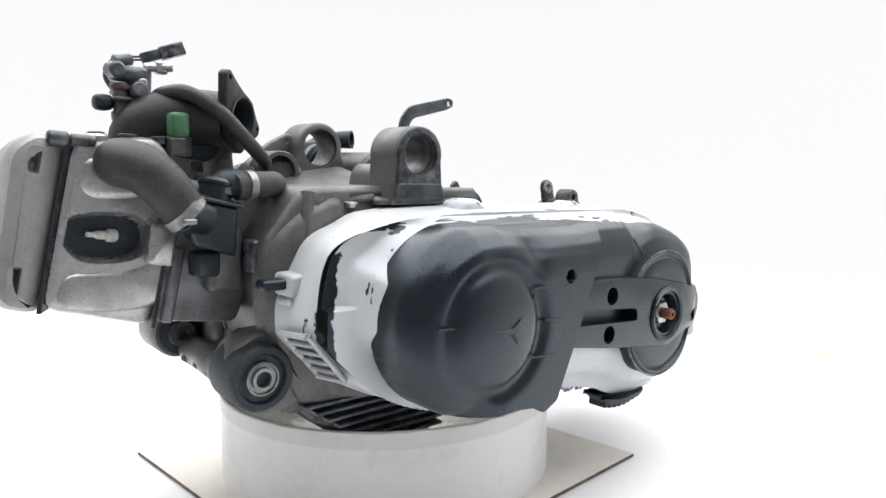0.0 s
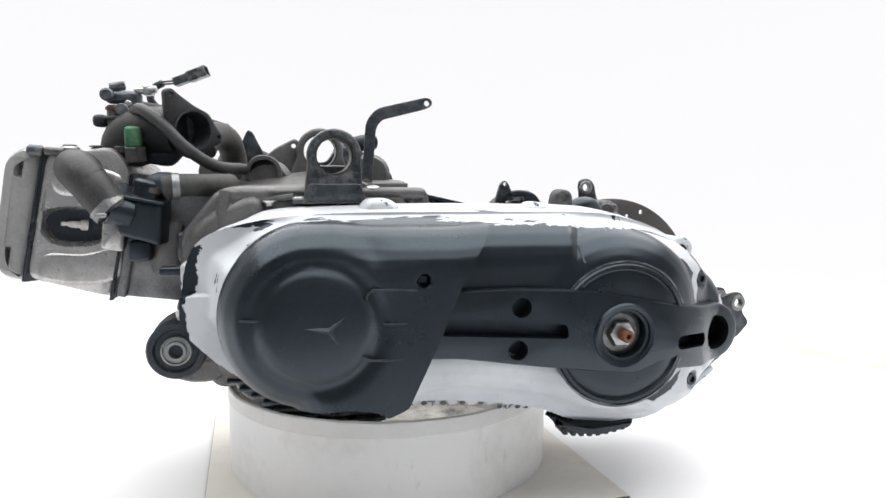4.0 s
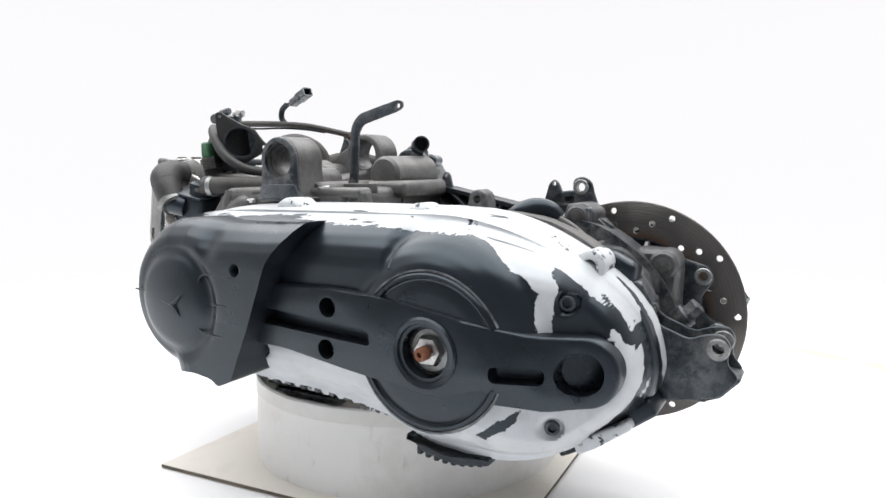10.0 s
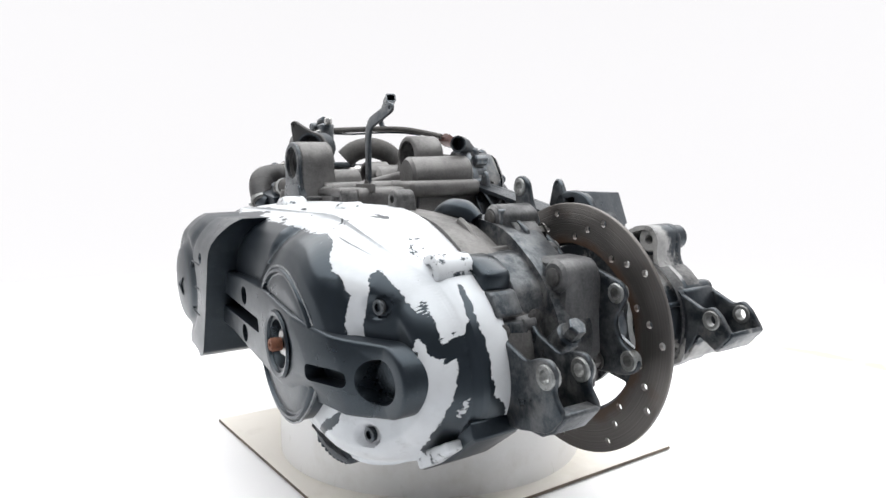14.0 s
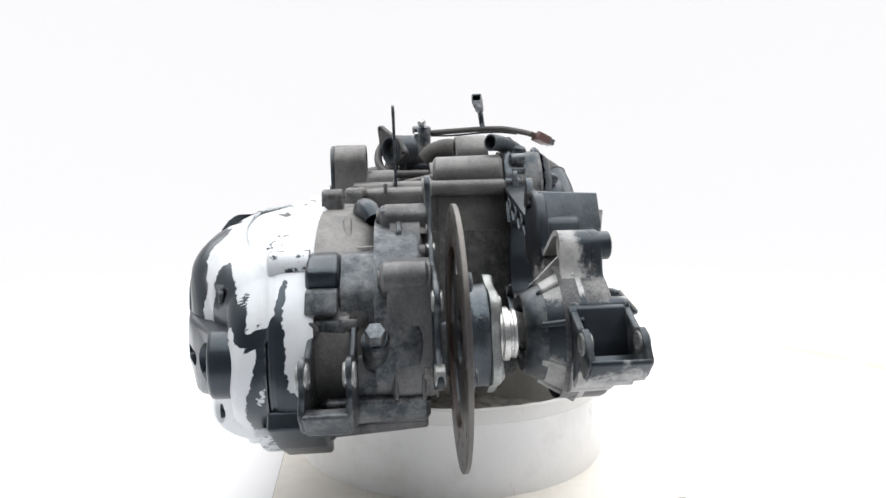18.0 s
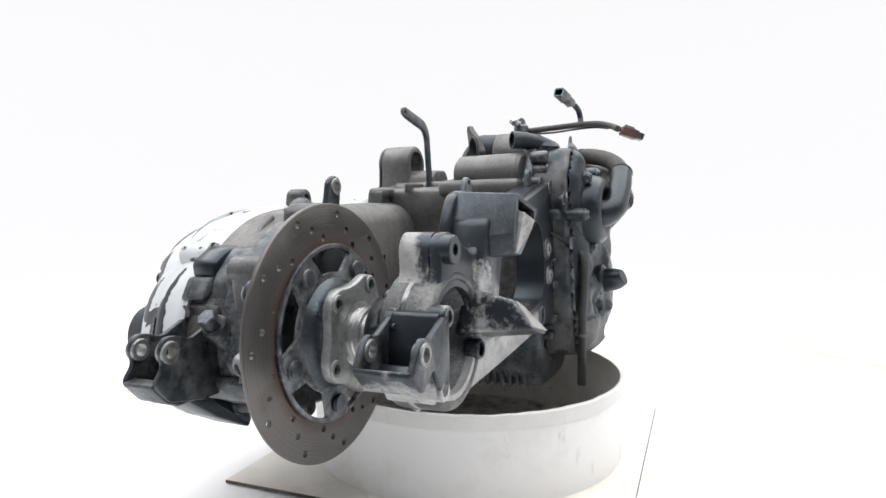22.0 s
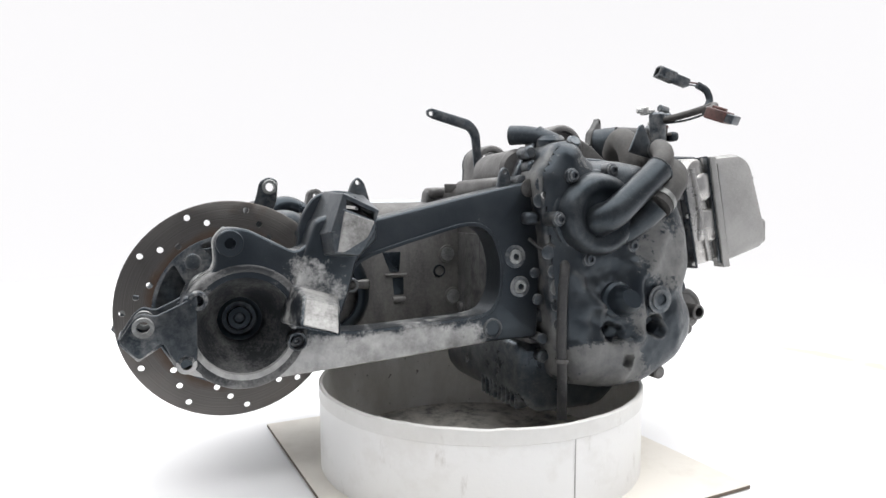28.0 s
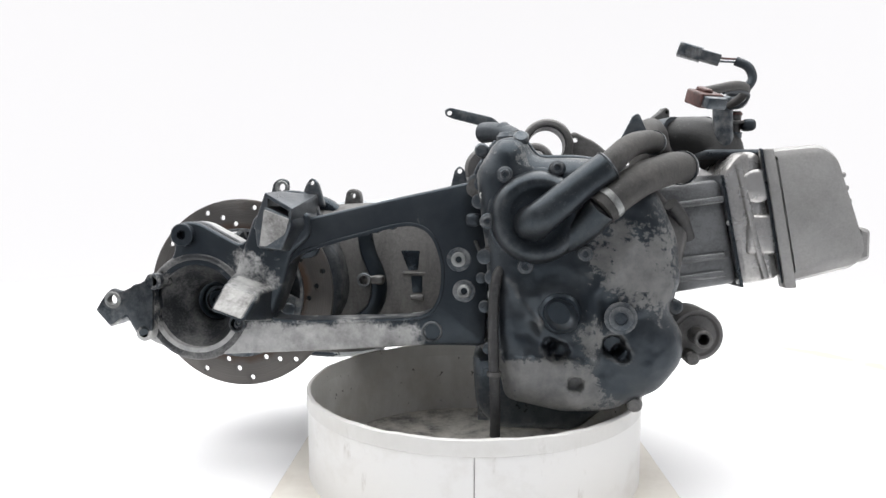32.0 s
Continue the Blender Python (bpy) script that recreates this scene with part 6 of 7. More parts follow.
    part("plug_wire", tube([(-0.060, 0.134, -0.060), (-0.066, 0.150, -0.070), (-0.074, 0.158, -0.066), (-0.086, 0.162, -0.074)], 0.0022, 8), RUBBER_DARK, rc, "short black wire to a plug")
    part("sensor_body", block((-0.066, 0.130, -0.044), (-0.050, 0.148, -0.030), 0.004), PLASTIC_DULL, rc, "small black sensor")
    # overflow tube
    part("drain_tube", tube([(-0.088, 0.163, -0.085), (-0.083, 0.170, -0.094), (-0.080, 0.171, -0.12), (-0.080, 0.168, -0.17), (-0.082, 0.166, -0.215), (-0.082, 0.165, -0.257)], 0.0055, 12), RUBBER_DARK, rc, "black rubber drain tube")
    part("tube_clip", lathe([(0.0058, -0.002), (0.0075, -0.002), (0.0075, 0.002), (0.0058, 0.002)], (-0.081, 0.167, -0.192), (0, 0, 1), 16, None, True), STEEL_DARK, rc)
    # thermostat top and outlet stub
    part("outlet_neck", rod((-0.098, 0.118, 0.030), (-0.096, 0.122, 0.056), 0.016, 0.004), WORN_CASE, rc)
    part("outlet_stub", tube([(-0.066, 0.083, 0.059), (-0.078, 0.098, 0.058), (-0.092, 0.114, 0.053), (-0.100, 0.124, 0.046)], [0.0115, 0.0108, 0.0108, 0.012], 16, wall=0.0022), PLASTIC_DULL, rc, "black water outlet pipe")
    part("sensor_cap", lathe([(0, 0), (0.008, 0), (0.008, 0.005), (0.006, 0.007), (0, 0.007)], (-0.106, 0.150, 0.044), (0, 0.8, 0.6), 18), BLACK, rc)
    # water pump
    c = Vector((-0.122, 0.0, -0.034))
    wp = part("water_pump", lathe([(0.0500, 0.150), (0.0500, 0.166), (0.0485, 0.168), (0.0465, 0.169), (0.0455, 0.176), (0.0435, 0.184), (0.040, 0.189), (0.036, 0.1915), (0.031, 0.191), (0.027, 0.189), (0.023, 0.187), (0.018, 0.187), (0.0, 0.188)], (c.x, 0, c.z), (0, 1, 0), 48), PUMP, rc, "round dull black water pump housing")
    for x, z in ((-0.090, 0.008), (-0.141, 0.014), (-0.0735, -0.038), (-0.111, -0.082), (-0.169, -0.069), (-0.168, -0.008)):
        part("ear", rod((x, 0.150, z), (x, 0.1760, z), 0.0082, 0.002), PUMP, wp)
        bolt(wp, (x, 0.1755, z), (0, 1, 0), 0.0052, 0.004, BLACK, True, True)
    part("inlet_pipe", tube([(-0.1165, 0.176, -0.040), (-0.1185, 0.190, -0.038), (-0.1260, 0.199, -0.032), (-0.140, 0.2015, -0.0205), (-0.162, 0.202, -0.003), (-0.186, 0.199, 0.015)], [0.0215, 0.0175, 0.0162, 0.0155, 0.0148, 0.0148], 20), PUMP, wp, "black pump inlet pipe")
    part("pipe_bead", lathe([(0.0146, -0.0015), (0.0160, 0), (0.0146, 0.0015)], (-0.1855, 0.199, 0.0145), (-0.024, -0.003, 0.018), 24), PUMP, wp)
    part("volute", tube([(-0.146, 0.176, -0.062), (-0.158, 0.181, -0.052), (-0.170, 0.189, -0.039), (-0.182, 0.198, -0.024)], [0.009, 0.0125, 0.0145, 0.0155], 16), PUMP, wp)
    hose_a = part("coolant_hose", tube([(-0.184, 0.1992, 0.0135), (-0.194, 0.194, 0.023), (-0.208, 0.178, 0.034), (-0.226, 0.152, 0.041), (-0.240, 0.134, 0.042), (-0.252, 0.110, 0.036), (-0.256, 0.092, 0.024)], 0.0115, 16), RUBBER, engine, "grey-black rubber coolant hose")
    hose_b = part("coolant_hose", tube([(-0.180, 0.200, -0.026), (-0.196, 0.195, -0.012), (-0.218, 0.182, 0.002), (-0.242, 0.156, 0.011), (-0.262, 0.128, 0.017), (-0.276, 0.106, 0.018)], 0.0165, 16), RUBBER, engine, "bent rubber coolant hose with a metal clamp")
    part("hose_clamp", lathe([(0.0166, -0.0034), (0.0174, -0.0034), (0.0174, 0.0034), (0.0166, 0.0034)], (-0.187, 0.198, -0.0195), (-0.020, -0.007, 0.016), 28, None, True), HUBSTEEL, hose_b, "bright metal clamp")
    part("end_ring", lathe([(0.0166, -0.002), (0.0182, -0.002), (0.0182, 0.002), (0.0166, 0.002)], (-0.275, 0.108, 0.018), (-0.014, -0.022, 0.001), 24, None, True), BLACK, hose_b)
    part("spring_clip", lathe([(0.0116, -0.002), (0.0127, -0.002), (0.0127, 0.002), (0.0116, 0.002)], (-0.241, 0.1325, 0.042), (-0.012, -0.022, -0.002), 24, None, True), BLACK, hose_a)
    part("guard_plate", prism(rounded(P2((-0.248, 0.030), (-0.206, 0.040), (-0.222, 0.072), (-0.228, 0.074)), 0.003), 0.118, 0.121, 0.0008), BLACK, engine, "thin black sheet bracket")
    part("side_hose", tube([(-0.262, 0.120, -0.020), (-0.275, 0.110, -0.034), (-0.286, 0.098, -0.056)], 0.0075, 12), RUBBER_DARK, engine, "short rubber tube with a red end")


right_cover()


# ---- cylinder, head, valve cover ----
# the cylinder leans forwards; the block between the left and right joint lines
def slab(name, left, right, yl, yr, mat, parent, label="", bev=0.005, r=0.010, holes=(), depth=0.0):
    """A body between two outlines (x, z) with equal counts, at y = yl and y = yr; holes are pits in the left face."""
    a, b = rounded(left, r, 3), rounded(right, r, 3)
    bm = bmesh.new()
    rings = []
    k = bev / (yr - yl)
    for s, d in ((0.0, bev), (k * 0.3, bev * 0.3), (k, 0.0), (1 - k, 0.0), (1 - k * 0.3, bev * 0.3), (1.0, bev)):
        pa = [p.lerp(q, s) for p, q in zip(a, b)]
        rings.append([bm.verts.new((q.x, yl + (yr - yl) * s, q.y)) for q in inset(pa, d)])
    for u, v in zip(rings, rings[1:]):
        for i in range(len(u)):
            bm.faces.new((u[i - 1], u[i], v[i], v[i - 1]))
    bm.faces.new(rings[-1])
    loops = [rings[0]]
    for h in holes:
        wide = min(1.0, max((p - q).length for p in h for q in h) / 0.045)
        steps = [[bm.verts.new((q.x, yl + depth * t, q.y)) for q in inset(h, d * wide * wide)] for t, d in ((0.0, 0.0), (0.05, 0.0008), (0.16, 0.0022), (0.40, 0.0045), (0.7, 0.0075), (1.0, 0.0120))]
        for u, v in zip(steps, steps[1:]):
            for i in range(len(h)):
                bm.faces.new((u[i - 1], u[i], v[i], v[i - 1]))
        bm.faces.new(steps[-1])
        loops.append(steps[0])
    if holes:
        edges = [bm.edges.get((lp[i - 1], lp[i])) or bm.edges.new((lp[i - 1], lp[i])) for lp in loops for i in range(len(lp))]
        bmesh.ops.triangle_fill(bm, use_beauty=True, use_dissolve=False, edges=edges)
    else:
        bm.faces.new(rings[0])
    return part(name, bm, mat, parent, label)


def top_end():
    cyl = slab("cylinder", P2((-0.250, -0.004), (-0.335, 0.012), (-0.362, -0.112), (-0.285, -0.122)), P2((-0.240, -0.004), (-0.324, 0.008), (-0.346, -0.106), (-0.270, -0.120)), -0.062, 0.076, CYL, engine, "grey aluminium cylinder")
    pit = curve(P2((-0.4270, -0.034), (-0.416, -0.0205), (-0.384, -0.0195), (-0.366, -0.027), (-0.364, -0.047), (-0.380, -0.0565), (-0.414, -0.054)), 5, True)
    head = slab("cylinder_head", P2((-0.335, 0.020), (-0.352, 0.046), (-0.419, 0.039), (-0.445, -0.092), (-0.362, -0.116)), P2((-0.324, 0.012), (-0.344, 0.038), (-0.362, 0.036), (-0.389, -0.102), (-0.347, -0.108)), -0.062, 0.080, HEAD, engine,
                "light grey aluminium cylinder head with oil stains", 0.008, 0.012, [inset(pit, -0.002)], 0.040)
    # shade of the recess given as a dark plate a little below its rim
    part("pit_shade", prism(inset(pit, 0.0016), -0.0475, -0.022, 0.0), PLASTIC_DULL, head, "dark plate standing for the shade in the plug pit")
    slab("gasket", P2((-0.418, 0.0405), (-0.4215, 0.0405), (-0.4475, -0.0945), (-0.444, -0.095)), P2((-0.361, 0.0405), (-0.365, 0.040), (-0.392, -0.105), (-0.388, -0.1055)), -0.0625, 0.086, BLACK, head, "black rubber gasket", 0.002, 0.001)
    slots = [rounded(P2((-0.440, 0.012), (-0.448, 0.014), (-0.446, 0.034), (-0.436, 0.034)), 0.003), rounded(P2((-0.458, -0.084), (-0.466, -0.080), (-0.464, -0.056), (-0.453, -0.058)), 0.003)]
    vc = slab("valve_cover", P2((-0.421, 0.040), (-0.440, 0.046), (-0.460, 0.032), (-0.476, -0.070), (-0.470, -0.090), (-0.447, -0.096)), P2((-0.365, 0.040), (-0.428, 0.046), (-0.447, 0.032), (-0.480, -0.066), (-0.472, -0.086), (-0.392, -0.108)), -0.061, 0.086, COVERALU, engine,
              "matt grey aluminium valve cover", 0.014, 0.014, slots, 0.010)
    for x, z in ((-0.4425, 0.0235), (-0.4605, -0.0695)):
        bolt(vc, (x, -0.0515, z), (0, -1, 0), 0.0030, 0.003, STEEL_DARK, False)
    part("right_step", loft(rounded(P2((-0.466, -0.084), (-0.4835, -0.079), (-0.4835, -0.047), (-0.470, -0.043)), 0.005), [(0.078, 0.004), (0.074, 0.0), (0.03, 0.0), (0.026, 0.003)]), COVERALU, vc)
    part("right_rim", slab_rim(), COVERALU, vc)
    for k in range(4):
        z = -0.030 + 0.014 * k
        part("edge_rib", block((-0.4655 + 0.0035 * k, 0.060, z - 0.003), (-0.455 + 0.0035 * k, 0.080, z + 0.003), 0.002), COVERALU, vc)
    # stud with black cap on the head
    part("stud_cap", rod((-0.434, -0.059, 0.041), (-0.419, -0.060, 0.040), 0.0058, 0.002), BLACK, head)
    part("stud", rod((-0.418, -0.060, 0.040), (-0.400, -0.060, 0.039), 0.0045, 0.001), STEEL_DARK, head)
    # spark plug in its pit
    part("spark_plug", lathe([(0.0, 0.0), (0.0021, 0.0), (0.0023, 0.0045), (0.0017, 0.0052), (0.0030, 0.0075), (0.0036, 0.0095), (0.0036, 0.018), (0.0056, 0.0188), (0.0056, 0.025), (0, 0.025)], (-0.408, -0.056, -0.0350), (1, 0.42, -0.12), 18), CREAM, head, "white ceramic spark plug in its dark pit")
    # raised swells of the head casting
    part("head_step", loft(curve(P2((-0.350, -0.060), (-0.352, -0.092), (-0.38, -0.100), (-0.430, -0.092), (-0.424, -0.066), (-0.385, -0.066)), 4, True), [(-0.0640, 0.005), (-0.0636, 0.003), (-0.0625, 0.001), (-0.060, 0.0)]), HEAD, head)
    part("head_swell", loft(curve(P2((-0.352, 0.020), (-0.40, 0.028), (-0.414, 0.012), (-0.405, -0.006), (-0.365, -0.006), (-0.345, 0.004)), 4, True), [(-0.0645, 0.008), (-0.0640, 0.005), (-0.0626, 0.0015), (-0.060, 0.0)]), HEAD, head)
    part("head_box", loft(rounded(P2((-0.341, -0.030), (-0.363, -0.026), (-0.367, -0.060), (-0.346, -0.064)), 0.004), [(-0.074, 0.003), (-0.072, 0.0), (-0.058, 0.0)]), HEAD, head)
    part("head_boss", rod((-0.397, -0.050, 0.028), (-0.397, -0.050, 0.0455), 0.0095, 0.002), HEAD, head)
    bolt(head, (-0.397, -0.050, 0.0455), (0, 0, 1), 0.0048, 0.003, STEEL_DARK)
    part("cam_plug", lathe([(0, 0), (0.018, 0), (0.018, 0.003), (0.015, 0.005), (0, 0.005)], (-0.362, 0.079, 0.000), (0, 1, 0), 28), HEAD, head)
    part("right_pocket", block((-0.385, 0.074, -0.075), (-0.352, 0.0835, -0.030), 0.005), HEAD, head)
    part("right_ridge", tube([(-0.342, 0.079, 0.024), (-0.350, 0.081, -0.010), (-0.362, 0.081, -0.06), (-0.374, 0.080, -0.100)], 0.004, 10), HEAD, head)
    # cylinder: ribs, black joint and bolts on the right
    for z0, z1 in ((-0.016, -0.028), (-0.078, -0.088), (-0.098, -0.106)):
        part("jacket_rib", prism(rounded(P2((-0.268, z0 - 0.003), (-0.330, z0 + 0.006), (-0.334, z0 - 0.001), (-0.270, z0 - 0.010)), 0.002), 0.070, 0.081, 0.0015), CYL, cyl)
    part("left_rail", prism(rounded(P2((-0.333, -0.050), (-0.342, -0.048), (-0.356, -0.112), (-0.346, -0.114)), 0.003), -0.068, -0.050, 0.002), CYL, cyl)
    slab("head_gasket", P2((-0.333, 0.018), (-0.337, 0.018), (-0.364, -0.117), (-0.360, -0.117)), P2((-0.322, 0.012), (-0.326, 0.012), (-0.350, -0.110), (-0.346, -0.110)), -0.066, 0.086, BLACK, cyl, "", 0.002, 0.001)
    for x, z in ((-0.327, 0.006), (-0.333, -0.040), (-0.345, -0.104)):
        bolt(cyl, (x, 0.0845, z), (0, 1, 0), 0.0032, 0.003, STEEL, False)
    # thermostat housing and coolant pipes on the left
    th = part("thermostat", tapered([(-0.355, -0.112, -0.001), (-0.301, -0.104, -0.013), (-0.295, -0.070, -0.007), (-0.345, -0.070, 0.005)], [(-0.340, -0.108, -0.044), (-0.303, -0.102, -0.056), (-0.297, -0.070, -0.056), (-0.336, -0.070, -0.040)], 0.005), PLASTIC, engine, "black plastic thermostat housing")
    part("housing_lid", tapered([(-0.358, -0.115, 0.0015), (-0.298, -0.107, -0.0110), (-0.292, -0.068, -0.0050), (-0.347, -0.068, 0.0075)], [(-0.358, -0.115, -0.0020), (-0.298, -0.107, -0.0145), (-0.292, -0.068, -0.0085), (-0.347, -0.068, 0.0040)], 0.0015), PLASTIC, th)
    part("sensor_plug", block((-0.336, -0.096, -0.072), (-0.314, -0.076, -0.050), 0.003), PLASTIC, th, "square black plug under the housing")
    part("housing_spout", lathe([(0.0, 0.0), (0.0135, 0.0), (0.0135, 0.012), (0.0150, 0.0135), (0.0150, 0.016), (0.0120, 0.019), (0, 0.019)], (-0.318, -0.090, -0.008), (0.25, 0.1, 1), 28), PLASTIC, th)
    part("housing_spout", rod((-0.330, -0.100, -0.022), (-0.350, -0.109, -0.016), 0.0150, 0.001), PLASTIC, th)
    part("seat_block", block((-0.318, -0.080, -0.090), (-0.285, -0.058, -0.030), 0.006), CAST, th, "grey cast seat of the housing")
    part("top_elbow", tube([(-0.311, -0.088, 0.000), (-0.306, -0.087, 0.006), (-0.297, -0.088, 0.007), (-0.290, -0.089, 0.006)], [0.0105, 0.0125, 0.0125, 0.012], 16), PLASTIC_DULL, th)
    part("spring_clip", lathe([(0.0128, -0.004), (0.0140, -0.004), (0.0140, 0.004), (0.0128, 0.004)], (-0.312, -0.088, 0.002), (0.3, 0.1, 1), 24, None, True), STEEL_DARK, th)
    h1 = part("coolant_hose", tube([(-0.378, -0.050, 0.018), (-0.386, -0.074, 0.023), (-0.376, -0.097, 0.018), (-0.364, -0.105, 0.006), (-0.353, -0.108, -0.009), (-0.345, -0.109, -0.020)], [0.0185, 0.0192, 0.0195, 0.0190, 0.0178, 0.0168], 24), RUBBER_DARK, engine, "thick bent rubber hose with a metal clamp")
    part("hose_clamp", lathe([(0.0170, -0.0045), (0.0182, -0.0045), (0.0182, 0.0045), (0.0170, 0.0045)], (-0.349, -0.1085, -0.0155), (0.011, -0.001, -0.011), 28, None, True), HUBSTEEL, h1, "bright worm-drive clamp")
    part("clamp_screw", block((-0.357, -0.1295, -0.0245), (-0.346, -0.1245, -0.0195), 0.0015), HUBSTEEL, h1)
    for k in range(3):
        q = Vector((-0.366 + 0.006 * k, -0.104 - 0.0015 * k, 0.009 - 0.008 * k))
        part("hose_rib", lathe([(0.0175, -0.0012), (0.0192 - 0.0005 * k, 0), (0.0175, 0.0012)], q, (0.011, -0.003, -0.012), 24), RUBBER_DARK, h1)
    h2 = part("coolant_hose", tube([(-0.300, -0.094, 0.004), (-0.284, -0.092, 0.006), (-0.266, -0.084, 0.006), (-0.250, -0.066, 0.006), (-0.240, -0.040, 0.006)], 0.0118, 14), RUBBER, engine, "rubber hose to the crankcase with a bright clamp")
    part("hose_clamp", lathe([(0.0121, -0.0035), (0.0131, -0.0035), (0.0131, 0.0035), (0.0121, 0.0035)], (-0.288, -0.0925, 0.0055), (0.02, 0.004, 0.001), 24, None, True), HUBSTEEL, h2, "bright clamp")
    # green temperature sensor
    gs = part("sensor", rod((-0.333, -0.052, 0.030), (-0.3335, -0.054, 0.046), 0.0115, 0.001, 6), STEEL_DARK, head, "sensor with a green plastic top")
    part("sensor_top", block((-0.3415, -0.064, 0.044), (-0.3255, -0.048, 0.0665), 0.003), GREEN, gs, "green plastic sensor top")
    for p in ((-0.347, -0.050, 0.044), (-0.372, -0.046, 0.045)):
        bolt(head, p, (0, 0, 1), 0.0055, 0.005, STEEL_DARK)
    # intake manifold with throttle flange
    inn = part("intake_manifold", tube([(-0.350, -0.006, 0.030), (-0.349, -0.012, 0.048), (-0.334, -0.022, 0.060), (-0.312, -0.032, 0.064), (-0.290, -0.042, 0.064)], [0.026, 0.027, 0.027, 0.026, 0.025], 24), MANIFOLD, engine, "dusty black plastic intake manifold")
    part("manifold_foot", block((-0.385, -0.040, 0.034), (-0.318, 0.045, 0.043), 0.004), PLASTIC_DULL, inn)
    part("manifold_web", prism(rounded(P2((-0.345, 0.032), (-0.300, 0.024), (-0.285, 0.040), (-0.300, 0.075), (-0.345, 0.080)), 0.008), -0.040, -0.028, 0.002), PLASTIC_DULL, inn)
    d = Vector((0.62, -0.78, -0.06)).normalized()
    m = Matrix.Translation((-0.278, -0.050, 0.064)) @ d.to_track_quat("Y", "Z").to_matrix().to_4x4()
    fl = rounded(P2((-0.036, 0.046), (-0.027, 0.050), (-0.018, 0.043), (0.004, 0.030), (0.024, 0.022), (0.036, 0.004), (0.044, -0.004), (0.043, -0.014), (0.030, -0.020), (0.012, -0.030), (0.004, -0.036), (-0.006, -0.034), (-0.018, -0.024), (-0.030, -0.004), (-0.034, 0.020)), 0.005)
    fl = [Vector((-q.x, q.y)) * 0.86 for q in fl]
    part("flange", prism(fl, -0.004, 0.005, 0.0015, [circle(-0.001, 0, 0.0195, 30), circle(0.024, 0.036, 0.0026, 10), circle(-0.0322, -0.006, 0.0026, 10)], m=m), MANIFOLD, inn, "black flange with an open round throat")
    part("throat", lathe([(0.0192, 0.004), (0.0203, 0.0065), (0.0226, 0.0065), (0.0231, 0.0), (0.0231, -0.035), (0.0176, -0.035), (0.0186, 0.0)], m @ Vector((-0.001, 0, 0)), d, 32, None, True), PLASTIC_DULL, inn)
    part("throttle_plate", lathe([(0, 0), (0.0184, 0), (0.0184, 0.001), (0, 0.001)], m @ Vector((0, -0.022, 0)), d, 28), BLACK, inn)
    # injector tower
    it = part("injector", rod((-0.350, 0.004, 0.036), (-0.346, 0.006, 0.108), 0.0115, 0.003), BLACK, engine, "black fuel injector tower with holder")
    part("injector_body", rod((-0.363, -0.006, 0.045), (-0.364, -0.002, 0.092), 0.0072, 0.001), STEEL_DARK, it)
    part("injector_clip", block((-0.372, -0.014, 0.076), (-0.344, 0.008, 0.080), 0.001), STEEL_DARK, it)
    part("rail_block", block((-0.372, -0.006, 0.094), (-0.342, 0.012, 0.108), 0.004), BLACK, it)
    part("o_ring", lathe([(0.0070, -0.002), (0.0088, -0.0015), (0.0088, 0.0015), (0.0070, 0.002)], (-0.3635, -0.003, 0.0885), (0, 0, 1), 20, None, True), BROWN, it, "brown rubber ring")
    part("body_collar", rod((-0.3632, -0.005, 0.060), (-0.3636, -0.004, 0.068), 0.0092, 0.001), BLACK, it)
    part("side_socket", rod((-0.352, 0.000, 0.084), (-0.352, -0.020, 0.087), 0.0068, 0.001), BLACK, it)
    part("clip_screw", rod((-0.3470, -0.012, 0.094), (-0.3470, -0.004, 0.094), 0.0036, 0.0008), STEEL, it)
    part("fuel_stub", rod((-0.368, 0.002, 0.112), (-0.352, 0.004, 0.115), 0.0052, 0.001), BLACK, it)
    part("fuel_cap", rod((-0.368, -0.014, 0.103), (-0.370, 0.004, 0.104), 0.0072, 0.002), BLACK, it)
    part("fuel_nipple", rod((-0.342, 0.004, 0.109), (-0.318, -0.003, 0.111), 0.0042, 0.001), STEEL, it)
    part("nipple_arm", block((-0.333, -0.004, 0.104), (-0.322, 0.006, 0.116), 0.002), STEEL, it)
    part("relay", block((-0.386, -0.007, 0.068), (-0.370, 0.009, 0.082), 0.004), PLASTIC_DULL, it, "small dark connector")
    part("vacuum_hose", tube([(-0.338, -0.022, 0.082), (-0.335, -0.034, 0.084), (-0.324, -0.054, 0.084), (-0.303, -0.070, 0.069), (-0.281, -0.074, 0.046), (-0.259, -0.063, 0.029), (-0.246, -0.040, 0.024), (-0.232, -0.010, 0.023), (-0.226, 0.010, 0.022)], 0.0066, 12), RUBBER_DARK, it, "thin rubber vacuum hose")
    part("breather_hose", tube([(-0.272, 0.004, 0.046), (-0.266, 0.018, 0.058), (-0.256, 0.042, 0.063), (-0.247, 0.066, 0.054), (-0.243, 0.080, 0.034), (-0.240, 0.082, 0.010)], 0.0160, 16), RUBBER, engine, "fat rubber breather elbow")


def slab_rim():
    """The flange where the valve cover meets its gasket on the right."""
    return prism(rounded(P2((-0.3655, 0.0395), (-0.376, 0.0395), (-0.404, -0.1095), (-0.392, -0.1105)), 0.002), 0.070, 0.0885, 0.001)


top_end()


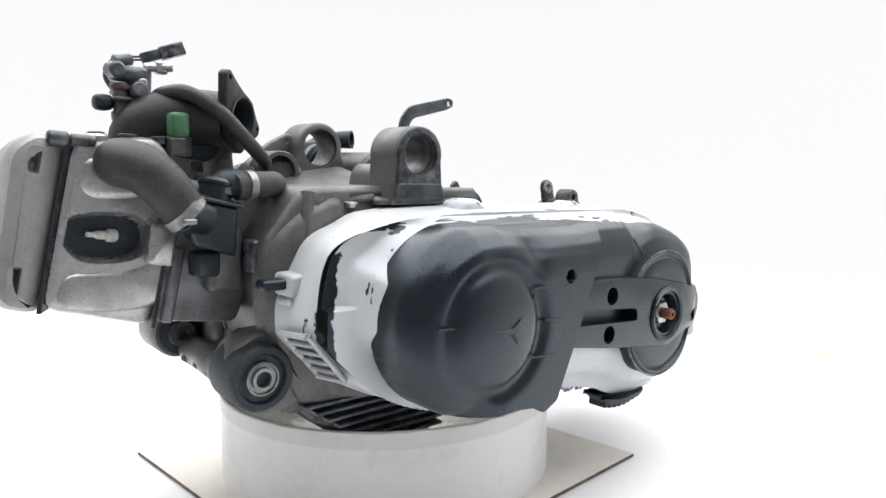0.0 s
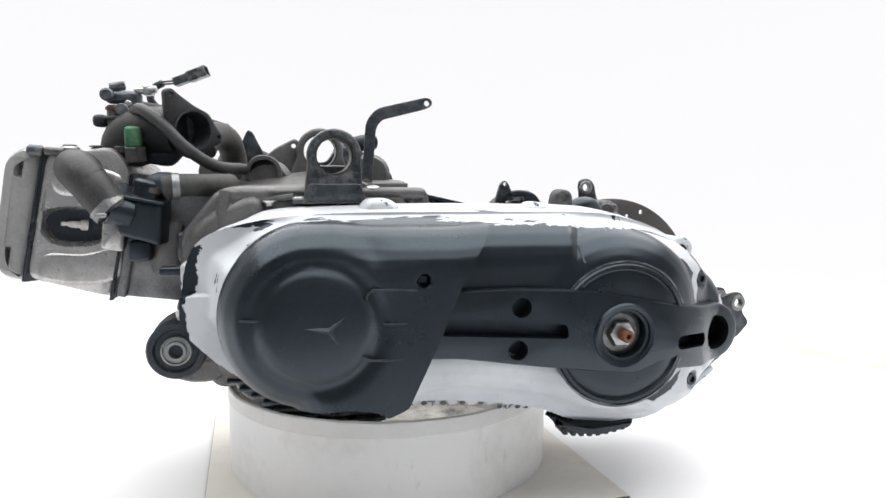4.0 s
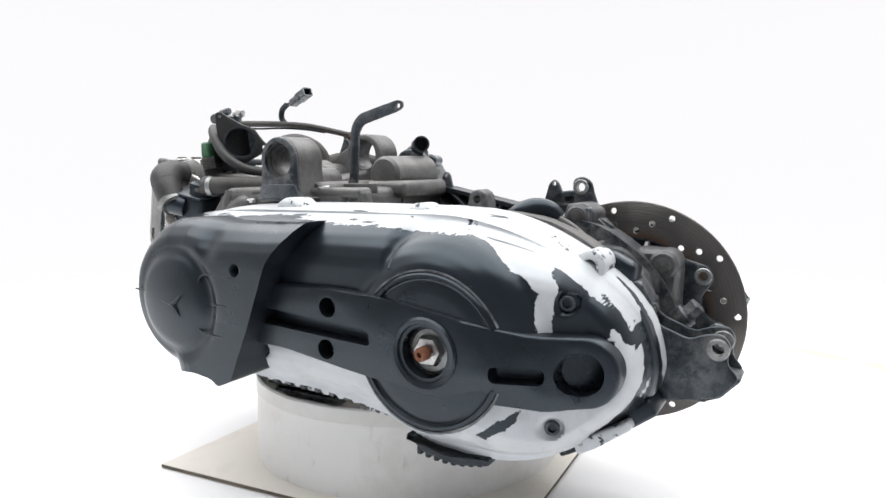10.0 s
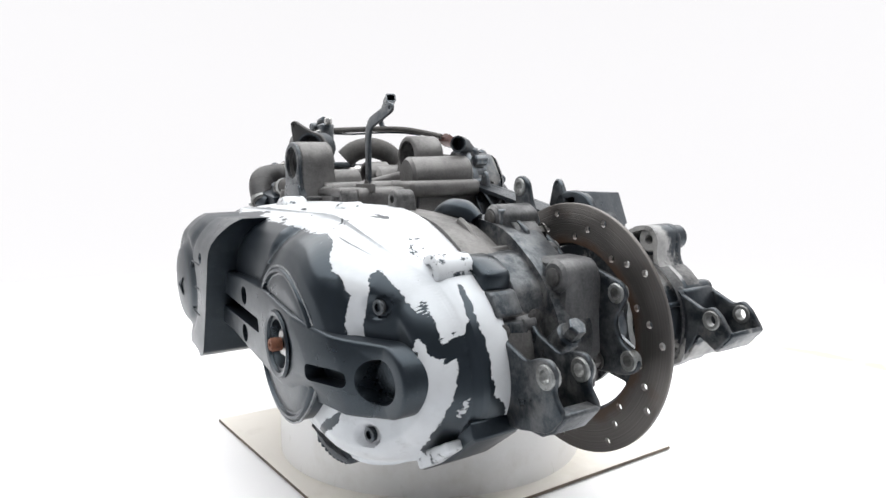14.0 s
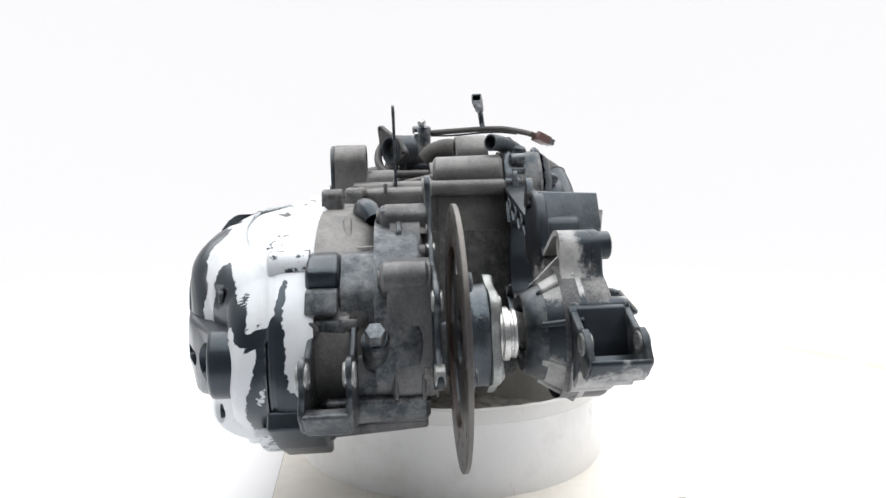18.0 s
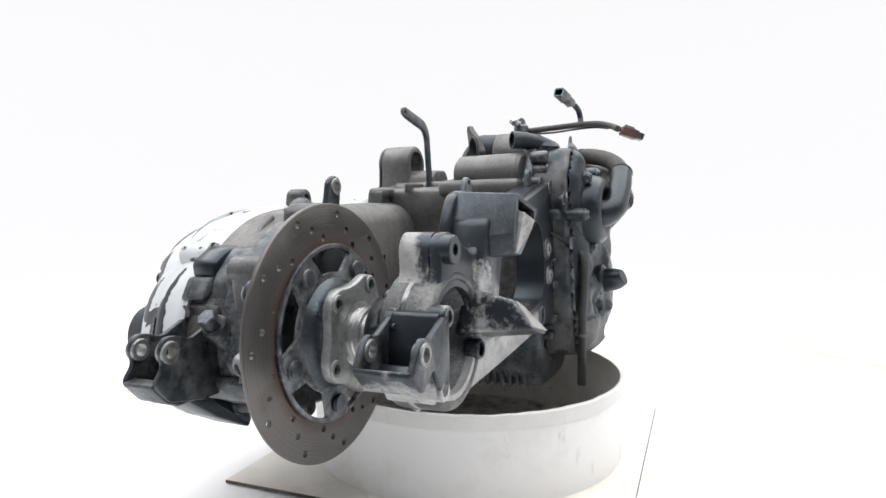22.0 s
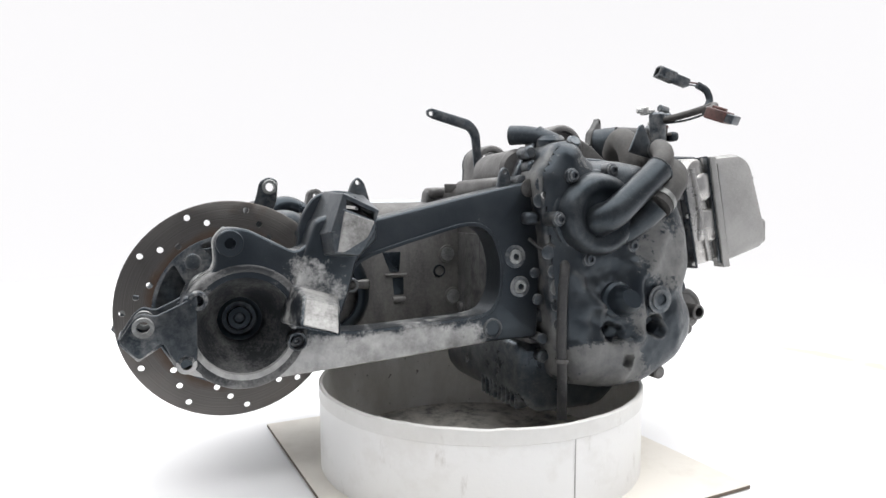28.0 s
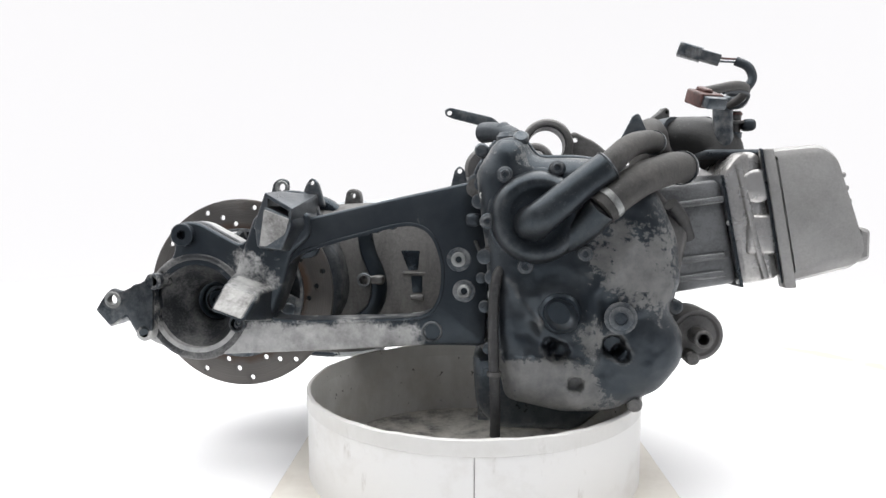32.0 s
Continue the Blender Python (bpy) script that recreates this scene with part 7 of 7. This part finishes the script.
# ---- loom with connectors and bracket arm ----
def loom():
    lm = part("wire_loom", tube([(-0.352, 0.008, 0.096), (-0.350, 0.060, 0.0985), (-0.338, 0.108, 0.0995), (-0.318, 0.142, 0.097), (-0.290, 0.168, 0.089), (-0.2667, 0.181, 0.0825)], 0.0048, 10), RUBBER, engine, "taped cable loom with two plugs")
    part("loom_branch", tube([(-0.338, 0.109, 0.099), (-0.345, 0.107, 0.110), (-0.341, 0.105, 0.1225), (-0.329, 0.102, 0.1295)], 0.0046, 10), PLASTIC_DULL, lm)
    part("thin_wire", tube([(-0.352, 0.010, 0.092), (-0.353, 0.055, 0.091), (-0.343, 0.104, 0.0935), (-0.322, 0.138, 0.092), (-0.300, 0.160, 0.087)], 0.0016, 6, 4), PLASTIC_DULL, lm)
    for dz in (-0.0016, 0.0016):
        part("wire", tube([(-0.331, 0.1025, 0.1295 + dz), (-0.321, 0.1015, 0.1305 + dz), (-0.312, 0.0998, 0.1315 + dz)], 0.0012, 6, 3), BROWN if dz > 0 else BLACK, lm)
    d = Vector((0.0372, -0.0092, 0.0140)).normalized()
    m = Matrix.Translation((-0.3140, 0.1002, 0.1305)) @ d.to_track_quat("Y", "Z").to_matrix().to_4x4()
    c = part("black_plug", prism(rounded(P2((-0.0068, -0.0053), (0.0068, -0.0053), (0.0068, 0.0053), (-0.0068, 0.0053)), 0.0018), 0.0, 0.030, 0.001, m=m), BLACK, lm, "black plastic connector plug")
    part("mouth", loft(rounded(P2((-0.0082, -0.0068), (0.0082, -0.0068), (0.0082, 0.0068), (-0.0082, 0.0068)), 0.003), [(0.044, 0.0), (0.020, 0.0)], [rounded(P2((-0.0064, -0.0050), (0.0064, -0.0050), (0.0064, 0.0050), (-0.0064, 0.0050)), 0.0018)], 0.030, m=m), BLACK, c)
    for k in (-1, 0, 1):
        part("wire", tube([(-0.269, 0.179 + 0.001 * k, 0.0835), (-0.268, 0.185 + 0.002 * k, 0.081), (-0.2690, 0.190 + 0.002 * k, 0.0795)], 0.0012, 6, 3), BROWN, lm)
    d = Vector((-0.0148, 0.0375, -0.0163)).normalized()
    m = Matrix.Translation((-0.2675, 0.186, 0.0805)) @ d.to_track_quat("Y", "Z").to_matrix().to_4x4()
    c = part("brown_plug", prism(rounded(P2((-0.012, -0.0065), (0.012, -0.0065), (0.012, 0.0065), (-0.012, 0.0065)), 0.002), 0.0, 0.024, 0.0012, m=m), BROWN, lm, "brown plastic connector plug")
    part("mouth", prism(rounded(P2((-0.010, -0.005), (0.010, -0.005), (0.010, 0.005), (-0.010, 0.005)), 0.0015), 0.022, 0.033, 0.001, m=m), BLACK, c)
    part("latch", block((-0.004, 0.002, 0.006), (0.004, 0.018, 0.0095), 0.001, m=m), BROWN, c)


loom()


def arm_bracket():
    y = -0.046
    outer = rounded(P2((-0.094, -0.002), (-0.082, -0.002), (-0.0765, 0.070), (-0.0700, 0.0795), (-0.0200, 0.0925), (-0.0115, 0.0965), (-0.0110, 0.1035), (-0.0175, 0.1063), (-0.024, 0.1050), (-0.076, 0.0925), (-0.088, 0.078)),
                    [0.002, 0.002, 0.006, 0.012, 0.004, 0.004, 0.004, 0.004, 0.006, 0.016, 0.016], 4)
    b = part("arm_bracket", prism(outer, y - 0.002, y + 0.002, 0.0006, [circle(-0.0174, 0.0994, 0.0032, 14)]), BLACK, engine, "bent black flat steel bracket")
    bolt(b, (-0.088, y - 0.002, 0.006), (0, -1, 0), 0.005, 0.004)


arm_bracket()


# ---- everything on the turntable turns together ----
def motions():
    rows = [0.5 * i for i in range(65)]
    turn = {t: Matrix.Rotation(radians(-5.9 - RATE * (t - 6.5)), 4, "Z") for t in rows}
    for th in (board, drum):
        walk(th, [(t, turn[t]) for t in rows])
    lean = Matrix.Translation((0, 0, CAM_Z)) 
    walk(engine, [(t, turn[t] @ lean @ Matrix.Rotation(radians(TILT), 4, "X")) for t in rows])


motions()
